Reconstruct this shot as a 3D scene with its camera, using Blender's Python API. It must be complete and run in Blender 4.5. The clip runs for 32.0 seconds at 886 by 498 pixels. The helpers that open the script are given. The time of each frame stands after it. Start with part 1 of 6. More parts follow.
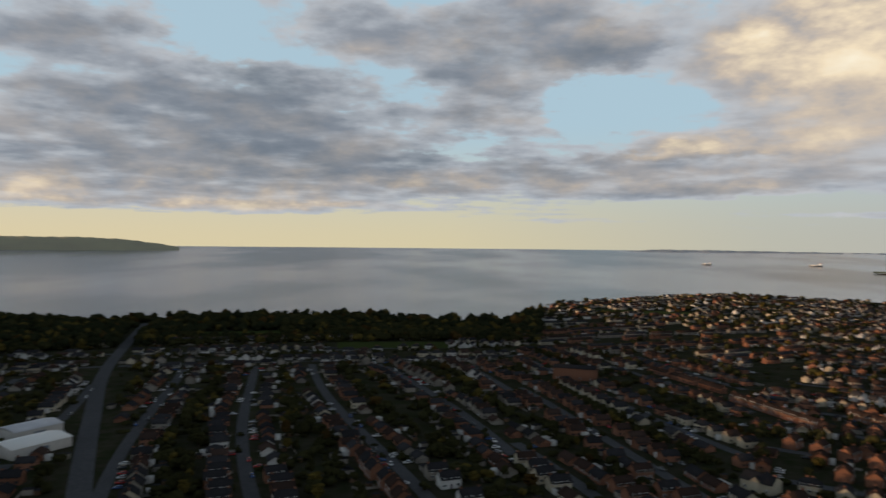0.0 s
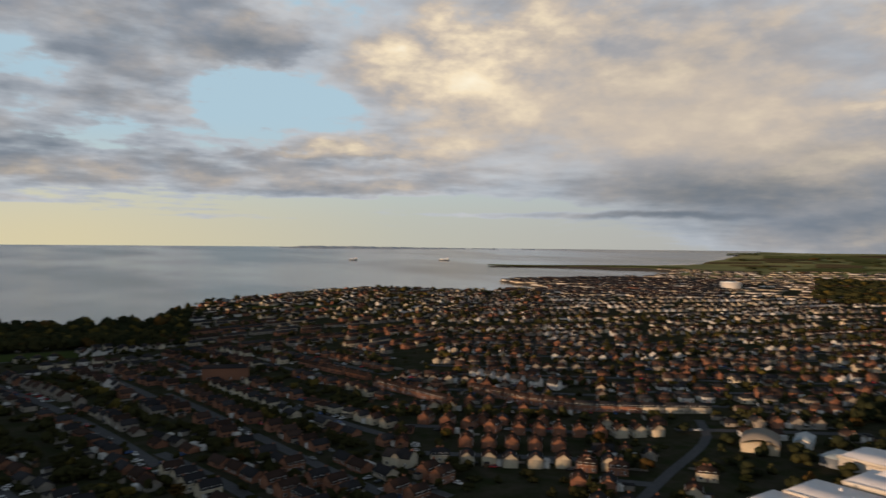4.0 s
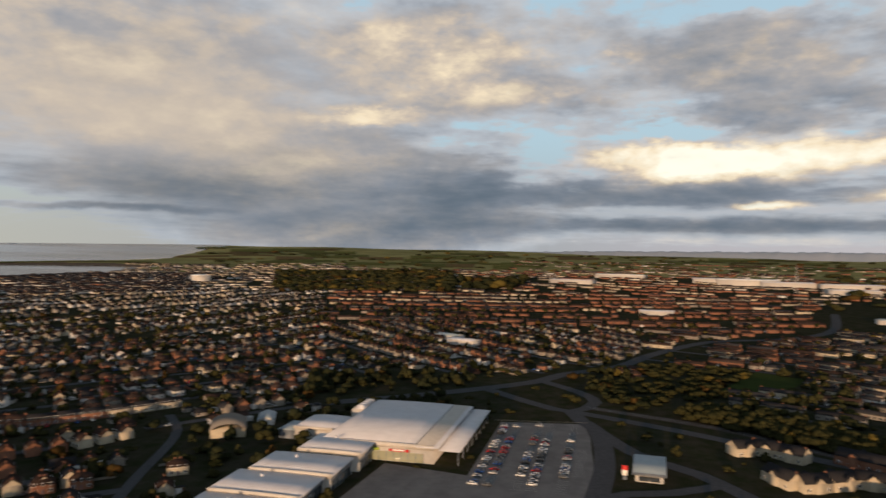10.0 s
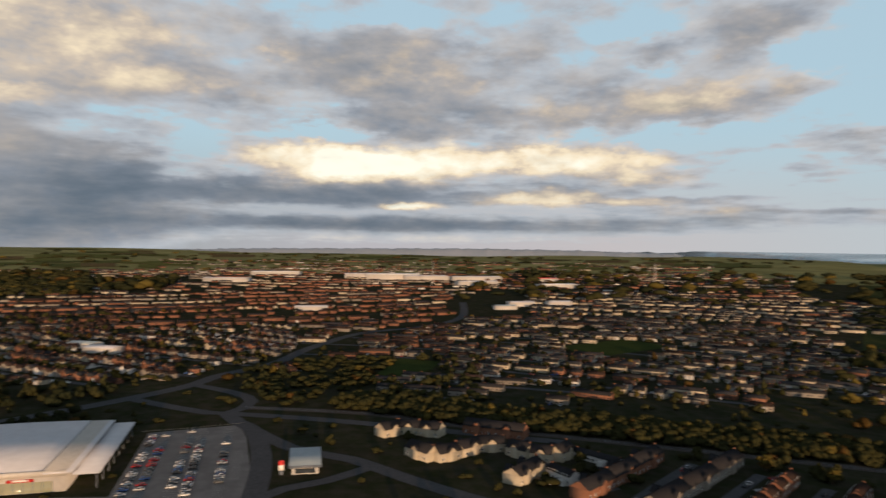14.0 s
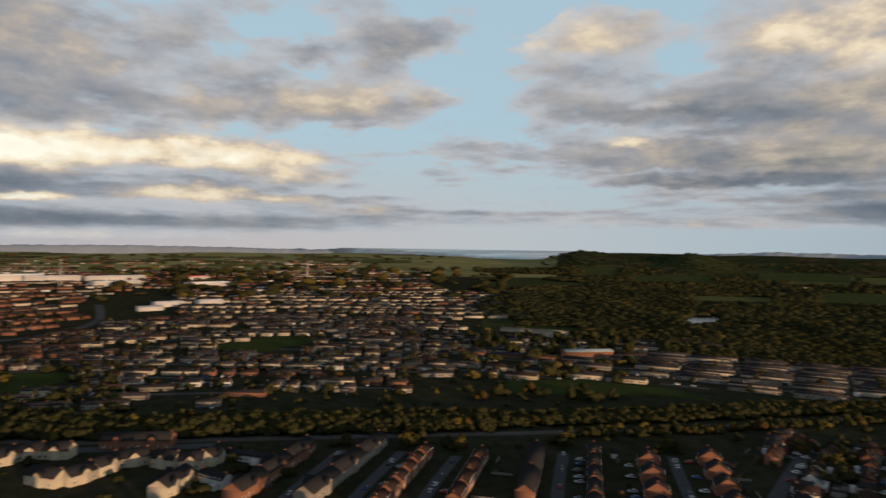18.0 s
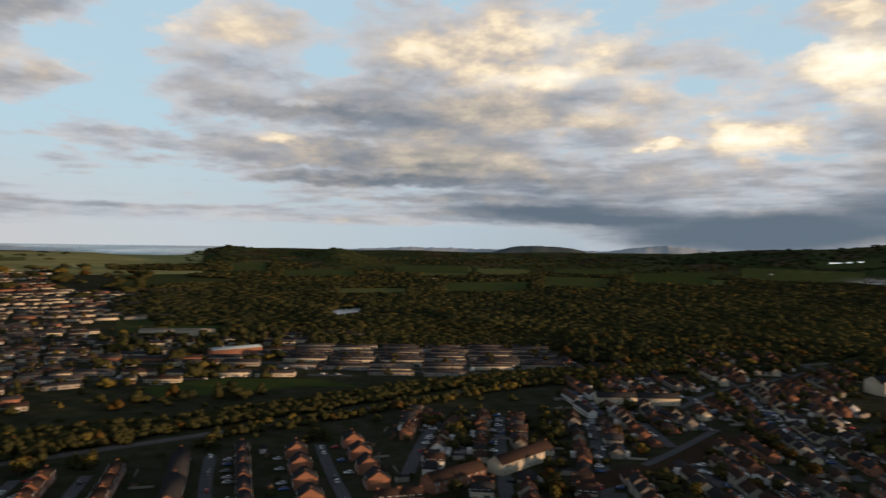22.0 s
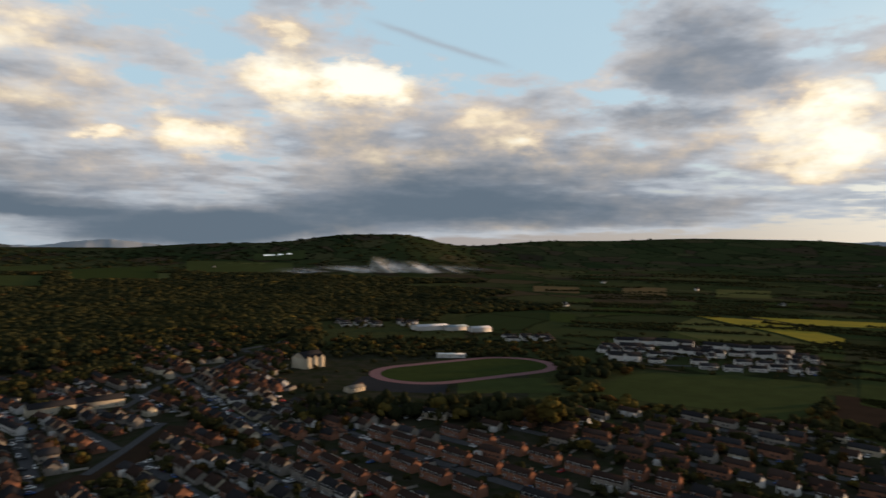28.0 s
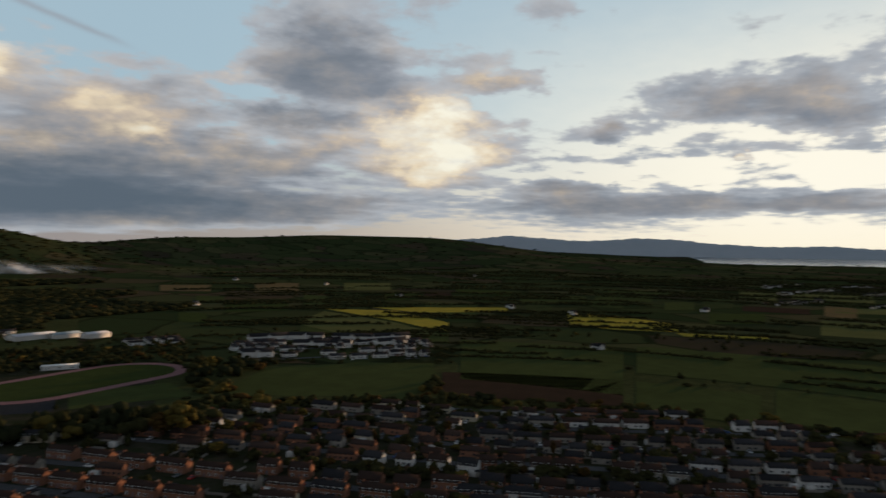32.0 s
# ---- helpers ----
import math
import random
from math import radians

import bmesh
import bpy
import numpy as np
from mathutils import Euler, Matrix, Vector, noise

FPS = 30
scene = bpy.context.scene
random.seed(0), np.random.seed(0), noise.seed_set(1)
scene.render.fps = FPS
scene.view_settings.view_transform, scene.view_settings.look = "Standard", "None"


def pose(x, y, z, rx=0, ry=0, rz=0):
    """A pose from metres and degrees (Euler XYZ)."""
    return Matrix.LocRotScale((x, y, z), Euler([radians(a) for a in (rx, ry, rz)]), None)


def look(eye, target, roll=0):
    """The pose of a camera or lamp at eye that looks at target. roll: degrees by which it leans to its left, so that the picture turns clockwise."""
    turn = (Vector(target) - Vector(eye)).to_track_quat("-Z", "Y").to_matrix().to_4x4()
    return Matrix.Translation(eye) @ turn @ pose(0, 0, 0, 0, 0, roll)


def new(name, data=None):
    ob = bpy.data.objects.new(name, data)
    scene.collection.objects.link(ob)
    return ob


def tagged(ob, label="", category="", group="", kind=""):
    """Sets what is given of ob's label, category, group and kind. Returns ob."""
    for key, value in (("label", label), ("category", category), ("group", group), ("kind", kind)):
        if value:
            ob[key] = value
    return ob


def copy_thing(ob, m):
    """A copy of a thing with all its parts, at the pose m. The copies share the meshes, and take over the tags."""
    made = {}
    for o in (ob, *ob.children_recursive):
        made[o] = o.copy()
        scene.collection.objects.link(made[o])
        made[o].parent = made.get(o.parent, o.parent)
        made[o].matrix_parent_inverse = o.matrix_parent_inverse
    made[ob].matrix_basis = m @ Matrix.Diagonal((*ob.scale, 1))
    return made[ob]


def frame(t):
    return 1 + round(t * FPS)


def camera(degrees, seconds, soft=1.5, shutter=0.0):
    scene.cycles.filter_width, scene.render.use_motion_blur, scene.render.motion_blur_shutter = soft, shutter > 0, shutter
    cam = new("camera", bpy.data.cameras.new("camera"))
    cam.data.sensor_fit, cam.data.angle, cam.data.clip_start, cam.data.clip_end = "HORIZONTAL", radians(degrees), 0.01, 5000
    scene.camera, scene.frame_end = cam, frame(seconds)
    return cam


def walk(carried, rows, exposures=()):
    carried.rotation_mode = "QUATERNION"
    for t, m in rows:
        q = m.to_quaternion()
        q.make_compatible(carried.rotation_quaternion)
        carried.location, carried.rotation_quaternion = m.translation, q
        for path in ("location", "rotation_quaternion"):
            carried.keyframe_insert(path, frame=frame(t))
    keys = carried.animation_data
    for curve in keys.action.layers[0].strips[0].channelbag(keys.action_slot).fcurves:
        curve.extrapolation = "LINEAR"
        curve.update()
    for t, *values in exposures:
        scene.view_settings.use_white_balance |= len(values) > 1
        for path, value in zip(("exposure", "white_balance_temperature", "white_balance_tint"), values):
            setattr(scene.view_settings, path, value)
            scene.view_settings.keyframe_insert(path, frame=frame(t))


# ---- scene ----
cam = camera(64.59, 32.0, soft=1.5, shutter=1.0)
walk(cam, [
    (0.0, pose(0, 0, 105, 89.607, -0.542, -0.000)),
    (0.5, pose(0, 0, 105, 89.595, -0.538, -3.518)),
    (1.0, pose(0, 0, 105, 89.586, -0.534, -7.014)),
    (1.5, pose(0, 0, 105, 89.578, -0.530, -10.512)),
    (2.0, pose(0, 0, 105, 89.572, -0.526, -14.001)),
    (2.5, pose(0, 0, 105, 89.568, -0.524, -17.493)),
    (3.0, pose(0, 0, 105, 89.568, -0.524, -20.968)),
    (3.5, pose(0, 0, 105, 89.570, -0.528, -24.454)),
    (5.5, pose(0, 0, 105, 89.561, -0.597, -38.340)),
    (6.0, pose(0, 0, 105, 89.555, -0.615, -41.790)),
    (6.5, pose(0, 0, 105, 89.550, -0.631, -45.256)),
    (7.0, pose(0, 0, 105, 89.546, -0.642, -48.701)),
    (7.5, pose(0, 0, 105, 89.536, -0.651, -52.131)),
    (8.0, pose(0, 0, 105, 89.525, -0.659, -55.572)),
    (8.5, pose(0, 0, 105, 89.521, -0.665, -59.025)),
    (9.0, pose(0, 0, 105, 89.518, -0.670, -62.457)),
    (9.5, pose(0, 0, 105, 89.512, -0.675, -65.904)),
    (10.0, pose(0, 0, 105, 89.511, -0.676, -69.364)),
    (10.5, pose(0, 0, 105, 89.516, -0.672, -72.813)),
    (11.0, pose(0, 0, 105, 89.521, -0.664, -76.259)),
    (11.5, pose(0, 0, 105, 89.530, -0.656, -79.696)),
    (12.0, pose(0, 0, 105, 89.544, -0.648, -83.151)),
    (12.5, pose(0, 0, 105, 89.553, -0.642, -86.604)),
    (13.0, pose(0, 0, 105, 89.557, -0.643, -90.055)),
    (13.5, pose(0, 0, 105, 89.571, -0.652, -93.504)),
    (14.0, pose(0, 0, 105, 89.593, -0.669, -96.965)),
    (14.5, pose(0, 0, 105, 89.612, -0.689, -100.440)),
    (16.5, pose(0, 0, 105, 89.666, -0.782, -114.255)),
    (17.0, pose(0, 0, 105, 89.665, -0.794, -117.743)),
    (17.5, pose(0, 0, 105, 89.667, -0.806, -121.240)),
    (18.0, pose(0, 0, 105, 89.675, -0.822, -124.742)),
    (18.5, pose(0, 0, 105, 89.684, -0.838, -128.258)),
    (19.0, pose(0, 0, 105, 89.687, -0.850, -131.756)),
    (19.5, pose(0, 0, 105, 89.683, -0.860, -135.262)),
    (20.0, pose(0, 0, 105, 89.675, -0.865, -138.783)),
    (20.5, pose(0, 0, 105, 89.672, -0.870, -142.319)),
    (21.0, pose(0, 0, 105, 89.677, -0.873, -145.846)),
    (21.5, pose(0, 0, 105, 89.681, -0.872, -149.375)),
    (22.0, pose(0, 0, 105, 89.682, -0.872, -152.905)),
    (22.5, pose(0, 0, 105, 89.685, -0.877, -156.445)),
    (23.0, pose(0, 0, 105, 89.684, -0.890, -159.982)),
    (23.5, pose(0, 0, 105, 89.692, -0.907, -163.536)),
    (24.0, pose(0, 0, 105, 89.707, -0.924, -167.118)),
    (24.5, pose(0, 0, 105, 89.730, -0.928, -170.730)),
    (25.0, pose(0, 0, 105, 89.753, -0.918, -174.325)),
    (25.5, pose(0, 0, 105, 89.772, -0.902, -177.928)),
    (27.5, pose(0, 0, 105, 89.798, -0.830, -192.426)),
    (28.0, pose(0, 0, 105, 89.807, -0.813, -196.084)),
    (28.5, pose(0, 0, 105, 89.820, -0.797, -199.737)),
    (29.0, pose(0, 0, 105, 89.833, -0.782, -203.392)),
    (29.5, pose(0, 0, 105, 89.848, -0.765, -207.059)),
    (30.0, pose(0, 0, 105, 89.864, -0.749, -210.718)),
    (30.5, pose(0, 0, 105, 89.874, -0.733, -214.391)),
    (31.0, pose(0, 0, 105, 89.882, -0.715, -218.059)),
    (31.5, pose(0, 0, 105, 89.887, -0.696, -221.751)),
    (32.0, pose(0, 0, 105, 89.894, -0.679, -225.451)),
], exposures=((0.0, -0.03), (4.0, 0.0), (14.0, 0.02), (18.0, -0.06), (22.0, 0.14), (28.0, 0.13), (30.0, 0.06), (32.0, -0.2)))

# ---- sky and sun ----
SUN_AZ, SUN_EL = 266.0, 4.4        # clockwise from +y, degrees


class Graph:
    """A small writer of node trees: each call makes one node and returns its output."""

    def __init__(self, tree):
        self.tree = tree

    def feed(self, socket, value):
        if isinstance(value, bpy.types.NodeSocket):
            self.tree.links.new(value, socket)
        elif value is not None:
            socket.default_value = value

    def math(self, op, a, b=None, c=None, clamp=False):
        n = self.tree.nodes.new("ShaderNodeMath")
        n.operation, n.use_clamp = op, clamp
        for s, v in zip(n.inputs, (a, b, c)):
            self.feed(s, v)
        return n.outputs[0]

    def vec(self, op, a, b=None, c=None):
        n = self.tree.nodes.new("ShaderNodeVectorMath")
        n.operation = op
        for s, v in zip(n.inputs, (a, b, c)):
            self.feed(s, v)
        return n.outputs["Value"] if op in ("DOT_PRODUCT", "LENGTH") else n.outputs[0]

    def mix(self, f, a, b, blend="MIX"):
        n = self.tree.nodes.new("ShaderNodeMix")
        n.data_type, n.blend_type = "RGBA", blend
        self.feed(n.inputs[0], f)
        self.feed(n.inputs[6], a if isinstance(a, bpy.types.NodeSocket) else (*a, 1))
        self.feed(n.inputs[7], b if isinstance(b, bpy.types.NodeSocket) else (*b, 1))
        return n.outputs[2]

    def noise(self, v, scale, detail=4, rough=0.55, colour=False, lac=2.0):
        n = self.tree.nodes.new("ShaderNodeTexNoise")
        self.feed(n.inputs["Vector"], v)
        n.inputs["Scale"].default_value, n.inputs["Detail"].default_value = scale, detail
        n.inputs["Roughness"].default_value, n.inputs["Lacunarity"].default_value = rough, lac
        return n.outputs["Color" if colour else "Fac"]

    def ramp(self, f, *stops):
        n = self.tree.nodes.new("ShaderNodeValToRGB")
        while len(n.color_ramp.elements) < len(stops):
            n.color_ramp.elements.new(0.5)
        for e, (p, c) in zip(n.color_ramp.elements, stops):
            e.position, e.color = p, (*c, 1)
        self.feed(n.inputs[0], f)
        return n.outputs[0]

    def smooth(self, v, lo, hi):
        n = self.tree.nodes.new("ShaderNodeMapRange")
        n.interpolation_type = "SMOOTHSTEP"
        self.feed(n.inputs[0], v)
        n.inputs[1].default_value, n.inputs[2].default_value = lo, hi
        return n.outputs[0]

    def split(self, v):
        n = self.tree.nodes.new("ShaderNodeSeparateXYZ")
        self.feed(n.inputs[0], v)
        return n.outputs

    def join(self, x, y, z):
        n = self.tree.nodes.new("ShaderNodeCombineXYZ")
        for s, v in zip(n.inputs, (x, y, z)):
            self.feed(s, v)
        return n.outputs[0]


world = bpy.data.worlds.new("evening_sky")
scene.world = world
world.use_nodes = True
world.cycles.sampling_method, world.cycles.sample_map_resolution = "MANUAL", 512
world.node_tree.nodes.clear()
W = Graph(world.node_tree)
way = W.tree.nodes.new("ShaderNodeTexCoord").outputs["Generated"]
dx, dy, dz = W.split(way)
sky = W.tree.nodes.new("ShaderNodeTexSky")
sky.sky_type, sky.sun_disc = "NISHITA", False
sky.sun_elevation, sky.sun_rotation = radians(SUN_EL), radians(SUN_AZ)
sky.air_density, sky.dust_density, sky.ozone_density = 1.0, 1.5, 1.5

# bearing and height in degrees, torn by noise that lies flat, as cloud layers do
flat = W.vec("MULTIPLY", way, (1.0, 1.0, 2.5))
tear = W.vec("SUBTRACT", W.noise(flat, 5.0, 5, 0.6, True), (0.5, 0.5, 0.5))
fine = W.vec("SUBTRACT", W.noise(flat, 19.0, 5, 0.62, True), (0.5, 0.5, 0.5))
# bearings run from -70 to 290, with the seam behind the view
c110, s110 = math.cos(radians(110)), math.sin(radians(110))
east = W.vec("DOT_PRODUCT", way, (c110, -s110, 0.0))
north = W.vec("DOT_PRODUCT", way, (s110, c110, 0.0))
az = W.math("MULTIPLY_ADD", W.math("ARCTAN2", east, north), 57.2958, 110.0)
height = W.math("MULTIPLY", W.math("ARCSINE", dz), 57.2958)
place = W.join(az, height, 0.0)
calm = W.smooth(height, 0.5, 9.0)
# the shower's veil is smooth, without torn edges
vq = W.join(W.math("MULTIPLY_ADD", az, 1 / 21, -46 / 21), W.math("MULTIPLY_ADD", height, 1 / 8, -9 / 8), 0.0)
veil = W.math("POWER", 0.3679, W.vec("DOT_PRODUCT", vq, vq))
tear_by = W.vec("MULTIPLY", tear, W.join(W.math("MULTIPLY_ADD", calm, 2.4, 4.0), W.math("MULTIPLY_ADD", calm, 2.5, 0.7), 0.0))
fine_by = W.vec("MULTIPLY", fine, W.join(W.math("MULTIPLY_ADD", calm, 1.6, 2.0), W.math("MULTIPLY_ADD", calm, 1.9, 0.4), 0.0))
place = W.vec("ADD", W.vec("ADD", place, tear_by), fine_by)
sums = None


def cloud(bearing, up, wide, high, cover, warm=0.0, dark=0.0):
    """A bank of cloud: how much it covers the sky, how warmly it is lit and how dark it is."""
    global sums
    off = (-bearing / wide, -up / high, 0)
    off = W.vec("MULTIPLY_ADD", sums, (1e-9, 1e-9, 0), off) if sums else off      # keeps the banks in order, one after another
    q = W.vec("MULTIPLY_ADD", place, (1 / wide, 1 / high, 0), off)
    g = W.math("POWER", 0.3679, W.math("POWER", W.vec("DOT_PRODUCT", q, q), 1.4))
    sums = W.vec("MULTIPLY_ADD", g, (cover, warm, dark), sums or (0.0, 0.0, 0.0))


cloud(-30.3, 15.0, 5.9, 2.39, 0.75, 0.00, 0.25)
cloud(-24.1, 9.9, 11.6, 2.53, 0.55, 0.10, 0.15)
cloud(-27.1, 5.6, 11.7, 1.73, 0.60, 0.25, 0.15)
cloud(-12.1, 8.1, 10.6, 2.49, 0.50, 0.10, 0.10)
cloud(-23.3, 3.5, 16.4, 1.10, 0.60, 0.40, 0.10)
cloud(-16.0, 12.2, 6.4, 1.55, 0.40, 0.00, 0.20)
cloud(-6.3, 16.5, 5.0, 1.93, 0.80, 0.10, 0.15)
cloud(7.9, 17.0, 7.7, 3.20, 0.85, 0.15, 0.15)
cloud(13.7, 15.3, 3.9, 1.35, 0.50, 0.10, 0.10)
cloud(2.9, 11.9, 6.4, 2.54, 0.60, 0.20, 0.10)
cloud(12.4, 10.9, 3.5, 2.03, -0.50, 0.00, 0.00)
cloud(-19.4, 15.6, 3.7, 1.74, -0.40, 0.00, 0.00)
cloud(16.4, 5.6, 14.4, 1.42, 0.70, 0.30, 0.15)
cloud(20.5, 7.8, 6.1, 0.69, 0.50, 0.35, 0.10)
cloud(-3.9, 4.9, 9.2, 0.92, 0.50, 0.35, 0.05)
cloud(9.9, 2.0, 9.9, 0.27, 0.40, 0.30, 0.00)
cloud(27.9, 12.3, 7.4, 6.73, 0.90, 0.62, 0.00)
cloud(37.7, 16.5, 15.2, 3.69, 0.70, 0.39, 0.00)
cloud(44.7, 10.6, 10.6, 3.69, 0.70, 0.35, 0.00)
cloud(56.0, 6.4, 10.8, 2.91, 0.70, 0.25, 0.10)
cloud(53.8, 4.0, 8.8, 1.17, 0.50, 0.20, 0.15)
cloud(64.2, 10.0, 6.3, 0.68, 0.40, 0.55, 0.00)
cloud(67.3, 14.2, 8.3, 2.50, 0.60, 0.27, 0.00)
cloud(70.7, 4.4, 3.5, 2.22, 0.60, 0.05, 0.26)
cloud(67.4, 0.9, 7.9, 2.2, 0.80, 0.12, 0.24)
cloud(57.4, 0.4, 8.6, 1.6, 0.60, 0.15, 0.18)
cloud(12.8, 14.9, 4.6, 1.62, 0.50, 0.05, 0.20)
cloud(12.5, 11.7, 4.2, 1.81, -0.50, 0.00, 0.00)
cloud(46.6, 2.3, 5.5, 0.28, 0.50, 0.00, 0.27)
cloud(86.9, 6.4, 6.1, 1.51, 1.00, 1.20, 0.00)
cloud(85.0, 3.9, 11.8, 1.02, 0.70, 0.00, 0.37)
cloud(93.1, 2.9, 1.7, 0.32, 0.50, 0.62, 0.00)
cloud(86.1, 8.6, 4.6, 0.63, -0.50, 0.00, 0.00)
cloud(90.5, 15.0, 5.4, 2.24, 0.70, 0.10, 0.15)
cloud(92.3, 10.6, 3.8, 1.60, 0.60, 0.10, 0.15)
cloud(67.6, 16.6, 10.5, 2.53, 0.60, 0.31, 0.00)
cloud(82.0, 14.7, 2.5, 0.70, 0.30, 0.55, 0.00)
cloud(75.7, 12.1, 7.9, 2.25, 0.60, 0.27, 0.05)
cloud(87.0, 1.6, 10.7, 0.59, 0.50, 0.05, 0.34)
cloud(58.5, 5.9, 7.4, 2.07, 0.40, 0.20, 0.00)
cloud(95.2, 13.8, 11.4, 1.84, 0.75, 0.15, 0.20)
cloud(97.6, 10.0, 8.6, 1.37, 0.70, 0.10, 0.25)
cloud(109.3, 11.0, 5.8, 1.66, 0.70, 0.15, 0.15)
cloud(117.4, 11.7, 4.7, 1.56, 0.70, 0.20, 0.15)
cloud(94.3, 17.3, 4.1, 0.92, -0.40, 0.00, 0.00)
cloud(105.4, 16.6, 2.6, 1.11, 0.40, 0.10, 0.15)
cloud(114.0, 14.8, 2.3, 1.05, 0.60, 0.10, 0.20)
cloud(119.8, 15.2, 2.8, 1.80, 0.60, 0.10, 0.20)
cloud(95.3, 6.6, 10.1, 1.66, 1.00, 1.10, 0.00)
cloud(107.7, 6.7, 8.0, 1.41, 1.00, 0.95, 0.00)
cloud(113.7, 5.3, 4.3, 0.63, 0.50, 0.35, 0.10)
cloud(94.4, 2.9, 2.8, 0.37, 0.60, 0.90, 0.00)
cloud(106.4, 3.6, 7.2, 0.62, 0.80, 0.90, 0.00)
cloud(117.2, 2.9, 5.5, 0.58, 0.60, 0.50, 0.00)
cloud(99.9, 1.4, 17.9, 0.55, 0.50, 0.05, 0.27)
cloud(95.4, 0.3, 18.3, 0.41, 0.30, 0.45, 0.00)
cloud(122.0, 16.5, 4.3, 1.59, 0.80, 0.12, 0.22)
cloud(112.3, 15.2, 2.5, 1.09, 0.50, 0.10, 0.20)
cloud(118.7, 10.7, 5.3, 1.26, 0.60, 0.20, 0.15)
cloud(123.4, 12.3, 1.6, 0.69, 0.60, 0.10, 0.20)
cloud(127.8, 7.8, 6.0, 1.01, 0.60, 0.15, 0.25)
cloud(141.5, 10.8, 6.7, 0.64, 0.60, 0.10, 0.30)
cloud(145.1, 7.3, 10.5, 1.17, 0.70, 0.25, 0.20)
cloud(139.2, 8.5, 2.7, 0.55, 0.40, 0.70, 0.00)
cloud(136.8, 16.6, 4.1, 2.76, 0.80, 0.35, 0.10)
cloud(155.3, 16.0, 8.1, 2.75, 1.00, 0.75, 0.00)
cloud(160.1, 13.1, 3.2, 1.05, 0.50, 0.60, 0.00)
cloud(153.4, 10.5, 10.4, 1.72, 0.70, 0.20, 0.22)
cloud(154.2, 6.4, 10.2, 1.11, 0.60, 0.30, 0.20)
cloud(146.0, 5.0, 8.7, 0.31, 0.50, 0.10, 0.40)
cloud(160.0, 2.5, 6.5, 0.81, 0.70, 0.05, 0.50)
cloud(121.0, 2.1, 11.2, 0.54, 0.50, 0.20, 0.25)
cloud(136.0, 12.9, 5.5, 1.15, 0.50, 0.10, 0.15)
cloud(148.0, 12.8, 5.1, 1.11, 0.50, 0.10, 0.15)
cloud(170.6, 7.9, 1.7, 0.73, 0.60, 1.00, 0.00)
cloud(176.3, 8.8, 3.2, 2.13, 0.80, 1.10, 0.00)
cloud(180.0, 8.0, 2.0, 1.39, 0.50, 0.80, 0.00)
cloud(182.8, 12.6, 3.1, 2.13, 0.70, 1.00, 0.00)
cloud(183.1, 16.4, 2.5, 1.06, 0.70, 0.80, 0.00)
cloud(167.8, 15.5, 4.5, 2.74, 0.50, 0.30, 0.05)
cloud(156.9, 9.5, 8.3, 1.94, 0.60, 0.25, 0.15)
cloud(189.1, 13.0, 3.9, 1.61, 1.00, 2.30, 0.00)
cloud(174.2, 5.1, 11.3, 1.34, 0.60, 0.35, 0.00)
cloud(175.1, 1.1, 8.6, 1.61, 1.10, 0.00, 0.95)
cloud(166.2, 2.2, 4.1, 0.37, 0.60, 0.00, 0.60)
cloud(183.7, 1.6, 7.4, 1.44, 0.90, 0.15, 0.50)
cloud(188.1, 7.9, 4.3, 2.44, 0.70, 0.25, 0.20)
cloud(146.2, 3.8, 6.5, 0.63, -0.30, 0.00, 0.00)
cloud(198.1, 10.2, 8.3, 2.22, 0.80, 0.32, 0.10)
cloud(203.6, 6.8, 15.0, 1.65, 0.70, 0.30, 0.20)
cloud(199.1, 2.9, 15.2, 1.20, 0.90, 0.10, 0.42)
cloud(214.6, 3.1, 7.9, 1.05, 0.70, 0.20, 0.30)
cloud(201.2, 16.9, 7.8, 2.07, -0.50, 0.00, 0.00)
cloud(216.9, 14.5, 5.4, 3.45, 0.90, 0.05, 0.32)
cloud(214.1, 10.3, 5.8, 1.05, 0.70, 0.10, 0.35)
cloud(208.4, 12.9, 2.2, 0.81, 0.50, 0.60, 0.00)
cloud(223.8, 10.3, 3.6, 2.04, 0.60, 1.15, 0.00)
cloud(225.3, 6.5, 3.9, 1.81, 0.60, 1.00, 0.00)
cloud(203.1, 8.6, 2.3, 0.64, 0.30, 0.60, 0.00)
cloud(229.7, 13.1, 3.7, 0.74, 0.70, 0.30, 0.10)
cloud(228.9, 8.1, 4.1, 1.15, 0.50, 1.00, 0.00)
cloud(249.5, 11.3, 6.5, 1.77, 0.90, 0.25, 0.28)
cloud(254.6, 9.7, 4.2, 1.53, 0.70, 0.35, 0.18)
cloud(249.3, 7.3, 0.7, 0.34, 0.60, 1.20, 0.00)
cloud(239.2, 9.2, 1.4, 0.81, 0.70, 0.15, 0.25)
cloud(243.9, 3.6, 13.7, 0.88, 0.80, 0.15, 0.30)
cloud(254.4, 3.4, 3.9, 0.57, 0.60, 0.25, 0.20)
cloud(235.3, 5.0, 4.0, 0.64, 0.60, 0.20, 0.20)
cloud(-22.2, 8.8, 19.0, 4.71, 0.30, 0.05, 0.05)
cloud(49.3, 12.7, 20.4, 6.87, 0.50, 0.25, 0.00)
cloud(93.1, 4.0, 23.0, 1.11, 0.50, 0.00, 0.27)
cloud(95.4, 1.5, 28.4, 0.92, 0.45, 0.05, 0.27)
cloud(74.9, 13.4, 12.9, 4.01, 0.35, 0.20, 0.05)
cloud(152.2, 9.1, 14.2, 4.76, 0.25, 0.05, 0.08)
